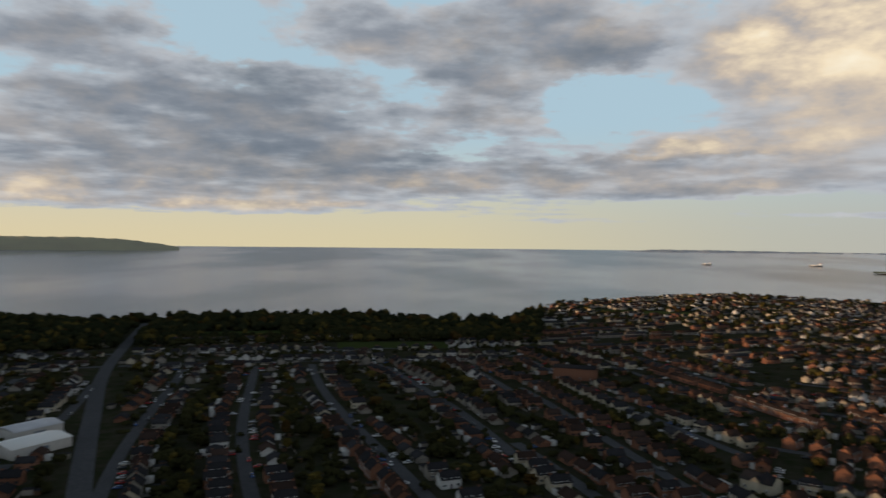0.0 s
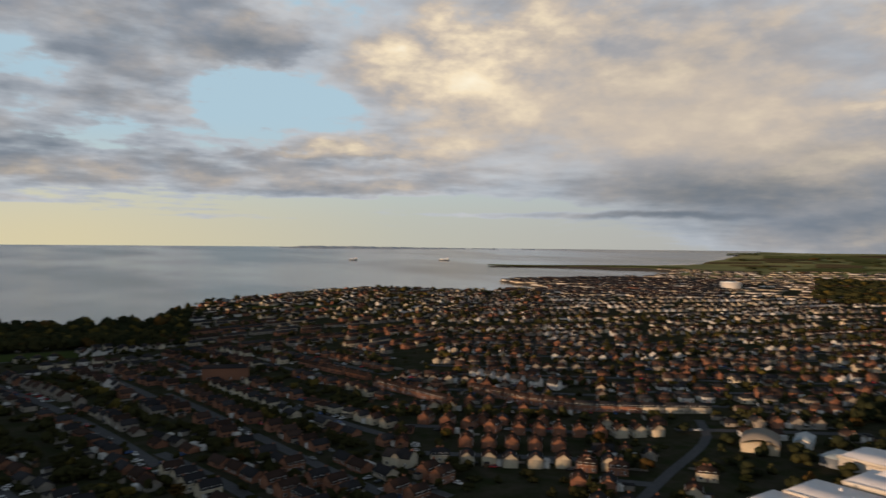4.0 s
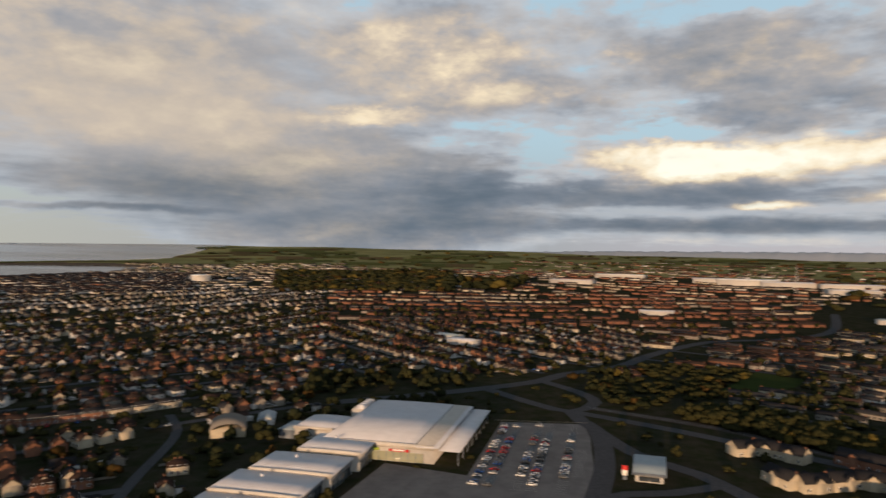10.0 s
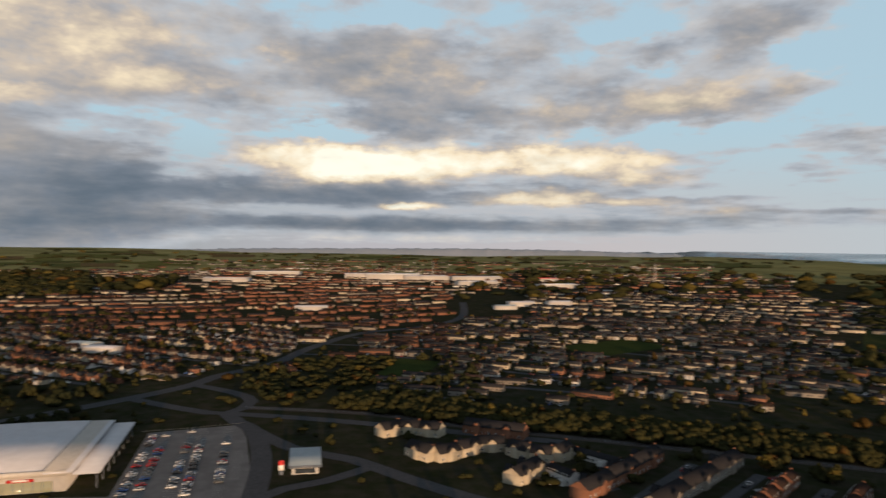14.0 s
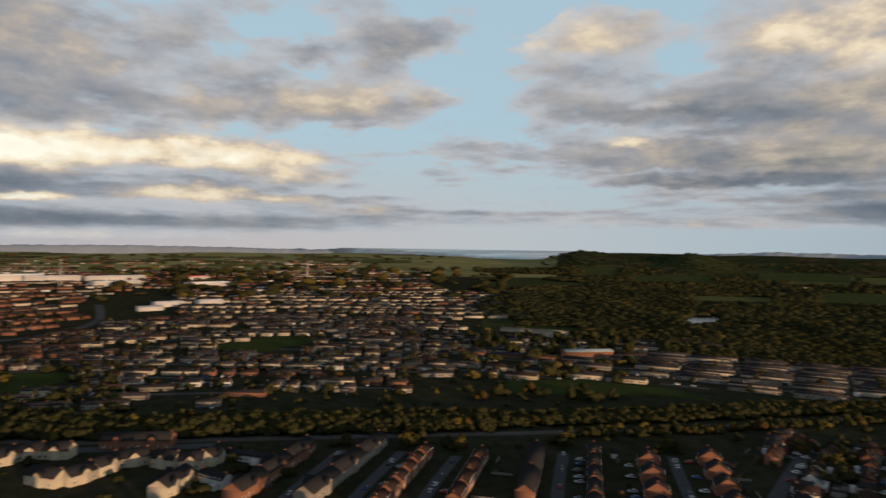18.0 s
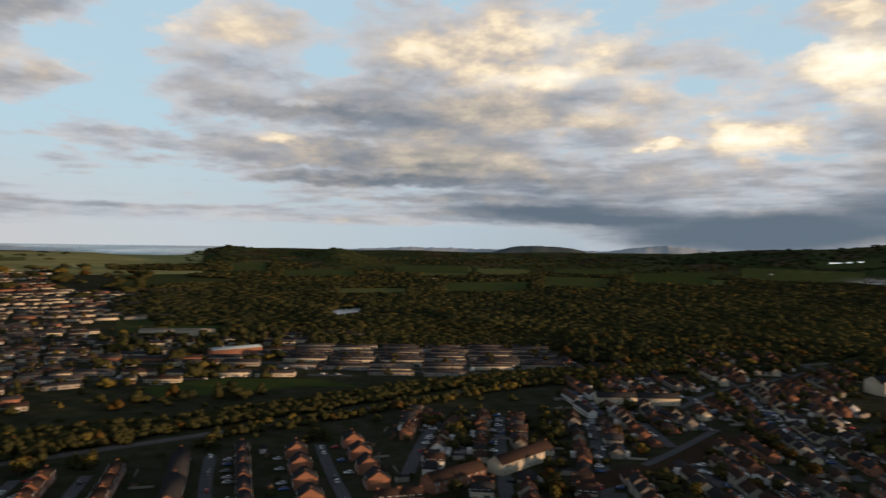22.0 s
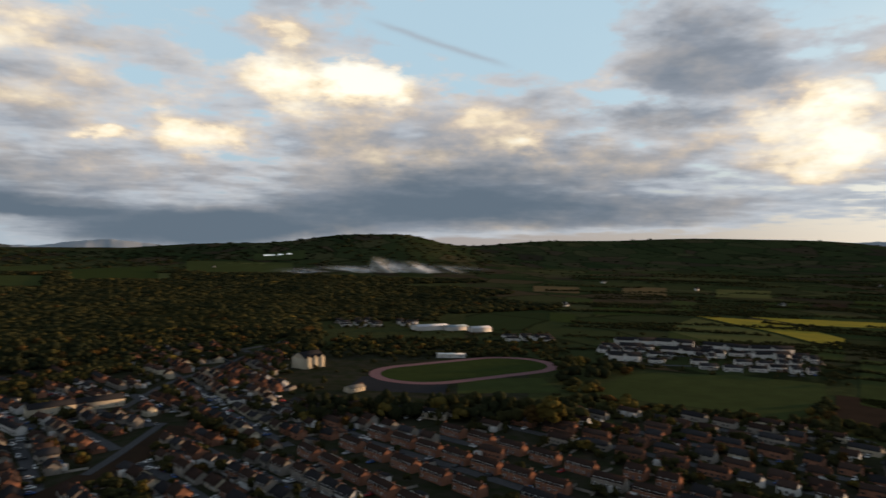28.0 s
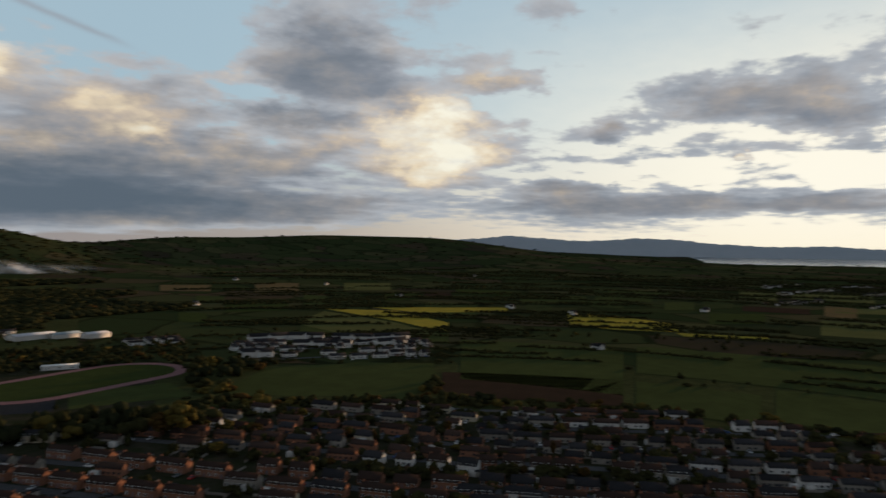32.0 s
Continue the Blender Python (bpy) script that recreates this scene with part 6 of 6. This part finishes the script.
HOUSES.sort(key=lambda h_: h_[0])
NEAR = 300
for r_, kind, wall, roof, x, y, turn in HOUSES[:NEAR]:
    near_house(kind, wall, roof, x, y, turn)
mid_rows, far_rows = [], []
for r_, kind, wall, roof, x, y, turn in HOUSES[NEAR:]:
    row = (KIND_NAMES.index(kind), x, y, ground_at(x, y), radians(turn), *([rng.uniform(0.84, 1.02)] * 2), rng.uniform(0.76, 0.94), {WALL: WALL_SLOT[wall], ROOF: 9 if roof == "tile" else 1, STACK: 0})
    (mid_rows if r_ < 1000 else far_rows).append(row)
joined("houses", STOCK_MID, mid_rows, HOUSE_MATS, "hundreds of brick and rendered houses with dark roofs across the town", "houses")
joined("far_houses", STOCK_FAR, far_rows, HOUSE_MATS, "far houses of the town, pale walls and dark roofs", "houses")

# ---- woods, belts, hedges and garden trees ----
# open fields left among the woods
for a0_, a1_, r0_, r1_, mat_ in ((151, 155.2, 2120, 2700, 'meadow'), (144.3, 150, 1440, 1640, 'meadow'), (155.7, 160, 2250, 2680, 'meadow'), (162, 167, 2450, 2800, 'pasture'), (172, 175, 2000, 2300, 'meadow'), (136, 139, 2300, 2700, 'pasture'), (177, 182, 2500, 2800, 'meadow')):
    plot('field', wedge(a0_, a1_, r0_, r1_, 30), 0.3, M[mat_], 'green clearing among dark woods', 'field')


def grow(az0, az1, r0, r1, gap, gap_far, half, tall, keep=1.0, gold=0.1, rust=0.06):
    for x, y in sector_points(az0, az1, r0, r1, gap, gap_far):
        if rng.random() > keep or not free(x, y, 1) or land_margin(bearing_of(x, y), math.hypot(x, y)) < 12:
            continue
        if az0 == 128 and bearing_of(x, y) < 131 + 5 * math.sin(math.hypot(x, y) / 260) + 3 * math.sin(math.hypot(x, y) / 70):
            continue
        if az0 == 186 and r0 > 900 and bearing_of(x, y) > 199 + 4 * math.sin(math.hypot(x, y) / 170) + 3 * math.sin(math.hypot(x, y) / 61):
            continue
        u = rng.random()
        k = 1 + (math.hypot(x, y) - r0) / max(1, r1 - r0) * (gap_far / gap - 1) * 0.8
        wood(x, y, half * k * rng.uniform(0.7, 1.3), tall * min(k, 1.3) * rng.uniform(0.75, 1.3) * (1 + 0.35 * math.sin(x / 53 + 1.7 * math.sin(y / 71)) * math.cos(y / 47)),
             1 if u < gold else 2 if u < gold + rust else 3 if rng.random() < 0.42 + 0.5 * math.sin(x / 120 + 2 * math.sin(y / 190)) * math.cos(y / 105 + math.sin(x / 240)) else 0)


def belt(line, half, gap, size, tall, gold=0.15, rust=0.15):
    for (x0, y0), (x1, y1) in zip(line, line[1:]):
        n = max(1, int(math.hypot(x1 - x0, y1 - y0) / gap))
        for k in range(n):
            for w_ in np.arange(-half, half + 0.1, gap):
                dx_, dy_ = (x1 - x0) / n, (y1 - y0) / n
                l_ = math.hypot(dx_, dy_)
                x = x0 + dx_ * (k + rng.uniform(-0.4, 0.4)) + dy_ / l_ * (w_ + rng.uniform(-2, 2))
                y = y0 + dy_ * (k + rng.uniform(-0.4, 0.4)) - dx_ / l_ * (w_ + rng.uniform(-2, 2))
                u = rng.random()
                wood(x, y, size * rng.uniform(0.7, 1.3), tall * rng.uniform(0.7, 1.3), 1 if u < gold else 2 if u < gold + rust else 0)


TAKEN_LINE.pop()
belt([(x + 34, y + 14) for x, y in RAIL[1:6]], 18, 5.0, 4.0, 6.0, 0.02, 0.03)
belt([(x + 34, y + 14) for x, y in RAIL[5:10]], 13, 4.8, 3.6, 4.6, 0.02, 0.03)
belt([(x - 12, y - 5) for x, y in RAIL[5:10]], 3, 6.0, 3.0, 5.0)
house_cells = {(round(h_[4] / 12), round(h_[5] / 12)) for h_ in HOUSES}


def clear_of_houses(x, y):
    return (round(x / 12), round(y / 12)) not in house_cells


grow(-36, 8, 760, 1070, 9, 11, 4.5, 8.5)
grow(6, 36, 960, 1620, 20, 24, 4.2, 5.5, 0.5, 0.15)
grow(56, 70, 1500, 2300, 20, 26, 8, 8)
grow(68, 76, 1600, 1900, 30, 34, 12, 14, 0.7)
grow(128, 142, 830, 2700, 9, 18, 6.5, 4.8, 1.0, 0.0, 0.01)
grow(142, 186, 725, 2400, 8, 17, 5.8, 4.8, 1.0, 0.01, 0.01)
grow(133, 200, 2400, 3500, 36, 50, 9, 3.5, 0.5, 0.0, 0.0)
grow(163, 186, 650, 860, 11, 12, 5, 7)
grow(187, 206, 665, 790, 10, 11, 3.6, 4.5, 0.8)
grow(186, 206, 985, 2100, 9, 18, 6.0, 4.8, 0.85, 0.01, 0.01)
grow(184, 207, 422, 455, 9, 10, 4.5, 8, 0.9, 0.1, 0.05)
grow(206, 212, 470, 660, 12, 14, 5, 9, 0.7)
grow(150, 203, 3000, 3900, 55, 75, 11, 3.5, 0.4, 0.0, 0.0)
grow(203, 262, 2400, 4100, 60, 80, 7, 4, 0.28, 0.0, 0.0)
grow(98, 130, 1350, 2600, 40, 70, 12, 10, 0.35)
grow(50, 125, 2500, 4300, 70, 110, 13, 6, 0.16)
grow(224, 236, 500, 560, 9, 10, 4, 5)
grow(80, 100, 455, 640, 9, 10, 4, 5.5, 0.6, 0.03, 0.06)
grow(40, 58, 340, 420, 10, 11, 3.5, 6.5, 0.35)
grow(58, 72, 420, 560, 9, 10, 3.6, 6, 0.6, 0.05, 0.05)
grow(126, 140, 480, 840, 15, 20, 5, 8, 0.4)
grow(209, 262, 464, 484, 8, 9, 3.2, 4.5, 0.75)
# hedges between the fields
for k in range(150):
    a_, r_ = rng.uniform(203, 263), rng.uniform(620, 2600)
    if land_margin(a_, r_) < 150:
        continue
    n = int(rng.uniform(12, 40))
    b_ = rng.uniform(-0.25, 0.25)
    for i in range(n):
        x, y = polar(a_ + i * 7 / r_ * 57.3 * (r_ / 1000), r_ + i * 7 * b_ * (r_ / 1000))
        wood(x, y, 2.4 * r_ / 1000 * rng.uniform(0.6, 1.3) + 1, rng.uniform(2.5, 4.5) * (0.6 + r_ / 2400))
near_trees = 0
for x, y in GARDEN:
    r_ = math.hypot(x, y)
    if r_ > 1100 or not clear_of_houses(x, y) or not free(x, y, 1):
        continue
    u = rng.random()
    hue = 1 if u < 0.12 else 2 if u < 0.2 else 0
    if r_ < 420 and near_trees < 280 and rng.random() < 0.75:
        near_tree(x, y, rng.uniform(1.8, 4.2), rng.uniform(3.5, 8), hue)
        near_trees += 1
    else:
        wood(x, y, rng.uniform(1.8, 4.5), rng.uniform(3, 8), hue)
near_tree(-172, -366, 8.5, 21, 1)
near_tree(-163, -372, 6, 16, 2)
near_tree(-182, -372, 6, 14, 0)
for x, y in GARDEN:
    for k in range(2):
        px_, py_ = x + rng.uniform(-8, 8), y + rng.uniform(-8, 8)
        if math.hypot(x, y) < 1500 and clear_of_houses(px_, py_) and free(px_, py_, 1):
            if math.hypot(x, y) < 480 or rng.random() < 0.55:
                q_ = 1.0 if math.hypot(x, y) < 480 else 0.68
                wood(px_, py_, q_ * rng.uniform(1.6, 3.6), q_ * rng.uniform(3, 7), 1 if rng.random() < 0.03 else 0)
for x, y in sector_points(-36, 262, 245, 900, 10, 24):
    if 136 < bearing_of(x, y) < 162 and 480 < math.hypot(x, y) < 730:
        continue
    if clear_of_houses(x, y) and free(x, y, 2) and rng.random() < 0.4:
        wood(x, y, rng.uniform(1.2, 3.4), rng.uniform(1.5, 5.5), 1 if rng.random() < 0.02 else 0)
joined("woodland", FAR_CROWNS, TREE_ROWS, LEAF_MATS, "dark green woods, hedges and garden trees with some golden crowns", "trees", True)


# ---- cars ----
CAR_HUES = {"white": (0.7, 0.7, 0.7), "silver": (0.42, 0.43, 0.45), "black": (0.02, 0.02, 0.022), "red": (0.35, 0.02, 0.02), "blue": (0.03, 0.08, 0.25), "grey": (0.12, 0.125, 0.13)}
for hue, c_ in CAR_HUES.items():
    M["car_" + hue] = surface(hue + "_car_paint", c_, None, 1.0, 0.25)
M["tyre"] = surface("tyre_rubber", (0.015, 0.015, 0.016), None, 1.0, 0.9)


def car_body(s=None, mat=0):
    s = s or Shape()
    out = [(-2.1, 0.35), (-2.1, 0.78), (-1.95, 0.88), (-1.0, 0.95), (2.0, 0.92), (2.1, 0.8), (2.1, 0.35)]
    n = len(out)
    p = [(x, y, z) for y in (-0.86, 0.86) for x, z in out]
    f = [tuple(range(n)), tuple(range(2 * n - 1, n - 1, -1))] + [(i, i + n, (i + 1) % n + n, (i + 1) % n) for i in range(n)]
    return s.add(p, f, mat)


def car_cabin(s=None, glass=1, top=0):
    s = s or Shape()
    lo, hi = [(-1.1, -0.8), (1.85, -0.8), (1.85, 0.8), (-1.1, 0.8)], [(-0.45, -0.64), (1.35, -0.64), (1.35, 0.64), (-0.45, 0.64)]
    p = [(x, y, 0.92) for x, y in lo] + [(x, y, 1.42) for x, y in hi]
    s.add(p, [(0, 1, 5, 4), (1, 2, 6, 5), (2, 3, 7, 6), (3, 0, 4, 7)], glass)
    return s.box(-0.47, -0.66, 1.42, 1.37, 0.66, 1.46, top)


def wheel(s, x, y, mat=0):
    ring = [(x + 0.31 * math.cos(k * 0.7854), 0.31 + 0.31 * math.sin(k * 0.7854)) for k in range(8)]
    p = [(a_, y - 0.1, b_) for a_, b_ in ring] + [(a_, y + 0.1, b_) for a_, b_ in ring]
    return s.add(p, [(i, (i + 1) % 8, (i + 1) % 8 + 8, i + 8) for i in range(8)] + [tuple(range(7, -1, -1)), tuple(range(8, 16))], mat)


car_proto = {}


def near_car(x, y, turn, hue):
    m = pose(x, y, ground_at(x, y) + 0.08, 0, 0, turn)
    if hue in car_proto:
        return copy_thing(car_proto[hue], m)
    ob = thing("car", 0, 0, 0, 0, f"{hue} hatchback parked on the asphalt", "car", "parked cars")
    ob.matrix_world = m
    part("body", car_body(), M["car_" + hue], ob)
    part("cabin", car_cabin(), [M["car_" + hue], M["glass"]], ob)
    for wx in (-1.35, 1.35):
        for wy in (-0.78, 0.78):
            part("wheel", wheel(Shape(), wx, wy), M["tyre"], ob)
    car_proto[hue] = ob
    return ob


HUES = ["white", "silver", "black", "grey", "red", "blue", "silver", "white", "grey", "white"]
count = 0
for i, (x, y, turn) in enumerate(PARK_SPOTS):
    gone = 0.12 + 0.36 * (math.hypot(x - 330, y - 100) < 45)
    if rng.random() < gone and count < 80:
        near_car(x, y, turn + 180 * (i % 2), HUES[int(rng.integers(0, 10))])
        count += 1
car_rows = []
s = car_cabin(car_body())
wheel(wheel(wheel(wheel(s, -1.35, -0.8, 2), 1.35, -0.8, 2), -1.35, 0.8, 2), 1.35, 0.8, 2)
CAR_STOCK = [s.arrays()]
CAR_MATS = [M["car_white"], M["glass"], M["tyre"], M["car_silver"], M["car_black"], M["car_grey"], M["car_red"], M["car_blue"]]
CAR_SPOTS.sort(key=lambda c_: math.hypot(c_[0], c_[1]))
count = 0
for x, y, turn, off in CAR_SPOTS:
    x, y = x + off.x, y + off.y
    if math.hypot(x, y) < 380 and count < 70:
        near_car(x, y, turn, HUES[int(rng.integers(0, 10))])
        count += 1
    else:
        car_rows.append((0, x, y, ground_at(x, y) + 0.09, radians(turn), 1, 1, 1, {0: int(rng.choice([0, 0, 3, 3, 4, 5, 6, 7]))}))
for r_, kind, wall, roof, x, y, turn in HOUSES[:2200]:
    for side in (-1, 1):
        if rng.random() < 0.4:
            a_ = radians(turn)
            u, v = side * rng.uniform(1, KINDS[kind][0] / 2), -KINDS[kind][1] / 2 - rng.uniform(3.0, 4.5)
            px_, py_ = x + u * math.cos(a_) - v * math.sin(a_), y + u * math.sin(a_) + v * math.cos(a_)
            if free(px_, py_, -3):
                car_rows.append((0, px_, py_, ground_at(px_, py_) + 0.02, a_ + 1.57, 1, 1, 1, {0: int(rng.choice([0, 0, 0, 3, 3, 4, 5, 6, 7]))}))
joined("parked_cars", CAR_STOCK, car_rows, CAR_MATS, "parked cars in white, silver and dark colours along the streets", "cars")

# ---- sheds, garages and garden walls ----
shed_s = Shape().box(-1.3, -1.0, -0.1, 1.3, 1.0, 2.0, 0)
shed_s.add([(-1.45, -1.15, 1.95), (1.45, -1.15, 1.95), (1.45, 0, 2.5), (-1.45, 0, 2.5), (1.45, 1.15, 1.95), (-1.45, 1.15, 1.95)], [(0, 1, 2, 3), (3, 2, 4, 5)], 1)
garage_s = Shape().box(-1.6, -2.8, -0.1, 1.6, 2.8, 2.3, 2).box(-1.7, -2.9, 2.3, 1.7, 2.9, 2.5, 1).box(-1.2, -2.86, 0, 1.2, -2.8, 2.0, 3)
annex_s = Shape().box(-1.8, -1.4, -0.1, 1.8, 1.4, 2.3, 3).box(-1.9, -1.5, 2.3, 1.9, 1.5, 2.45, 3)
wall_s = Shape().box(-5, -0.12, -0.1, 5, 0.12, 1.1, 2)
YARD_STOCK = [shed_s.arrays(), garage_s.arrays(), annex_s.arrays(), wall_s.arrays()]
M["shed_wood"] = surface("shed_wood", (0.12, 0.075, 0.045), (0.09, 0.06, 0.04), 1.0, 0.9, spread=0.3, island=True)
yard_rows = []
for r_, kind, wall, roof, x, y, turn in HOUSES[:2400]:
    a_ = radians(turn)
    for k in range(3):
        if rng.random() < 0.7:
            u, v = rng.uniform(-0.5, 0.5) * KINDS[kind][0], KINDS[kind][1] / 2 + rng.uniform(3, 10)
            w_ = int(rng.choice([0, 1, 2, 3], p=[0.35, 0.2, 0.2, 0.25]))
            if w_ == 2:
                v = KINDS[kind][1] / 2 + 1.4
            px_, py_ = x + u * math.cos(a_) - v * math.sin(a_), y + u * math.sin(a_) + v * math.cos(a_)
            if free(px_, py_, 0):
                yard_rows.append((w_, px_, py_, ground_at(px_, py_), a_ + (1.57 if rng.random() < 0.5 else 0) * (w_ != 2), 1, 1, 1, None))
joined("garden_buildings", YARD_STOCK, yard_rows, [M["shed_wood"], M["slate"], M["dash"], M["white"]], "garden sheds, garages, white conservatories and low walls behind houses", "garden buildings")

# ---- far marks: masts, ships, distant lights, smoke ----
def mast(x, y, tall, half, label, mat="frame"):
    ob = thing("mast", x, y, ground_at(x, y), 0, label, "mast")
    for sx in (-1, 1):
        for sy in (-1, 1):
            part("leg", Shape().add([(sx * half - 0.3, sy * half - 0.3, -1), (sx * half + 0.3, sy * half - 0.3, -1), (sx * half + 0.3, sy * half + 0.3, -1), (sx * half - 0.3, sy * half + 0.3, -1),
                                     (sx * 0.5 - 0.2, sy * 0.5 - 0.2, tall), (sx * 0.5 + 0.2, sy * 0.5 - 0.2, tall), (sx * 0.5 + 0.2, sy * 0.5 + 0.2, tall), (sx * 0.5 - 0.2, sy * 0.5 + 0.2, tall)],
                                    [(0, 1, 5, 4), (1, 2, 6, 5), (2, 3, 7, 6), (3, 0, 4, 7), (4, 5, 6, 7)]), M[mat], ob)
    for k in range(1, 8):
        h_ = tall * k / 8
        w_ = half + (0.5 - half) * k / 8
        s_ = Shape()
        for q in (-w_, w_):
            s_.box(-w_, q - 0.15, h_ - 0.15, w_, q + 0.15, h_ + 0.15, bottom=True).box(q - 0.15, -w_ + 0.2, h_ - 0.15, q + 0.15, w_ - 0.2, h_ + 0.15, bottom=True)
        part("brace", s_, M[mat], ob)
    return ob


mast(1734, -187, 62, 3, "tall pale lattice mast on the plain", "cladding")
mast(1880, -830, 50, 3, "pale lattice mast on the plain", "cladding")
x, y = polar(160.6, 4390)
mast(x, y, 45, 3, "thin mast on the flat-topped hill", "dark_cladding")


def ship(bearing, r, long_, label):
    x, y = polar(bearing, r)
    ob = thing("ship", x, y, float(saucer(r)) - 3.2, 90 - bearing + 90, label, "ship")
    h_ = long_ / 2
    part("hull", Shape().add([(-h_, -4, 0), (h_ * 0.85, -4, 0), (h_ * 0.85, 4, 0), (-h_, 4, 0), (-h_, -5, 4), (h_, -5, 5), (h_, 5, 5), (-h_, 5, 4)], [(0, 1, 5, 4), (1, 2, 6, 5), (2, 3, 7, 6), (3, 0, 4, 7), (4, 5, 6, 7)]), M["dark_cladding"], ob)
    part("superstructure", Shape().box(-h_ * 0.9, -4, 4, -h_ * 0.45, 4, 11), M["frame"], ob)
    part("deck_house", Shape().box(-h_ * 0.4, -4, 4.3, h_ * 0.6, 4, 7), M["frame"], ob)
    part("funnel", Shape().box(-h_ * 0.75, -1.2, 11, -h_ * 0.65, 1.2, 14), M["sign_red"], ob)
    return ob


ship(20.6, 3250, 42, "small dark ship lying offshore")
ship(28.0, 3300, 52, "white ship lying offshore")

M["lit_white"] = bpy.data.materials.new("lit_white_glass")
M["lit_white"].use_nodes = True
sh = M["lit_white"].node_tree.nodes["Principled BSDF"]
sh.inputs["Base Color"].default_value = (0.7, 0.7, 0.7, 1)
sh.inputs["Emission Color"].default_value = (1.0, 0.98, 0.92, 1)
sh.inputs["Emission Strength"].default_value = 0.8
# a bright row of low white roofs on the far slope
for b_, w_ in ((182.2, 44), (183.05, 20), (183.75, 18)):
    x, y = polar(b_, 3050)
    glass_house = thing("glasshouse", x, y, ground_at(x, y), 90 - b_ + 90, "long white glasshouse bright on the far slope", "glasshouse", "glasshouses")
    part("wall", Shape().box(-w_ / 2, -6, -3, w_ / 2, 6, 4), M["lit_white"], glass_house)
    part("roof", roof_shape(w_, 12, 4, 2, False, mat=0), [M["frame"]], glass_house)

# drifting smoke over the woods: thin, torn veils
def veil_material(name, fade_in, strength):
    veil = bpy.data.materials.new(name)
    veil.use_nodes = True
    g = Graph(veil.node_tree)
    tree_ = veil.node_tree
    tree_.nodes.remove(tree_.nodes["Principled BSDF"])
    u = tree_.nodes.new("ShaderNodeUVMap").outputs[0]
    gx, gz, _ = g.split(u)
    puff = g.noise(g.vec("MULTIPLY", u, (7.0, 2.5, 1.0)), 1.0, 6, 0.6)
    soft_x = g.math("MULTIPLY", g.smooth(gx, 0.0, fade_in), g.smooth(gx, 1.0, 0.55))
    soft_z = g.math("MULTIPLY", g.smooth(gz, 0.0, 0.12), g.smooth(gz, 1.0, 0.35))
    haze = g.math("MULTIPLY", g.math("MULTIPLY", soft_x, soft_z), g.smooth(puff, 0.22, 0.62))
    mixer, diff, trans = (tree_.nodes.new("ShaderNode" + n_) for n_ in ("MixShader", "BsdfDiffuse", "BsdfTransparent"))
    diff.inputs[0].default_value = (0.66, 0.69, 0.72, 1)
    g.feed(mixer.inputs[0], g.math("MULTIPLY", haze, strength))
    tree_.links.new(trans.outputs[0], mixer.inputs[1])
    tree_.links.new(diff.outputs[0], mixer.inputs[2])
    tree_.links.new(mixer.outputs[0], tree_.nodes["Material Output"].inputs[0])
    return veil


def smoke(az0, az1, r, base, tall, bulge, lean, mat, falling):
    v, t, uv = [], [], []
    n, k = 48, 8
    for i in range(n + 1):
        for j in range(k + 1):
            a_, h_ = az0 + (az1 - az0) * i / n, j / k
            x, y = polar(a_ + (0.25 * h_ if falling else 0), r + bulge * math.sin(i * 0.4 + j * 0.7) + lean * i / n)
            p_ = (1 - i / n) ** 0.8 * 0.85 + 0.15 if falling else 0.55 + 0.45 * math.sin(math.pi * i / n)
            v.append((x, y, ground_at(x, y) + base + tall * h_ * p_))
            uv.append((i / n, h_))
    for i in range(n):
        for j in range(k):
            a_ = i * (k + 1) + j
            t += [(a_, a_ + k + 1, a_ + k + 2), (a_, a_ + k + 2, a_ + 1)]
    me = mesh_of("veil", v, t, [mat], None, True)
    layer = me.uv_layers.new(name="UVMap")
    layer.data.foreach_set("uv", np.array(uv, np.float32)[np.array(t).ravel()].ravel())
    return me


plume = thing("smoke", 0, 0, 0, 0, "thin pale smoke drifting low over the woods", "smoke")
thin, dense = veil_material("thin_smoke", 0.35, 0.55), veil_material("rising_smoke", 0.04, 0.85)
part("veil", smoke(181.2, 196, 2180, 7, 26, 30, 120, thin, False), None, plume)
part("veil", smoke(184, 201, 2300, 10, 22, 20, 160, thin, False), None, plume)
part("column", smoke(189.9, 198.5, 2240, 5, 62, 14, 120, dense, True), None, plume, "denser smoke rising and drifting away")
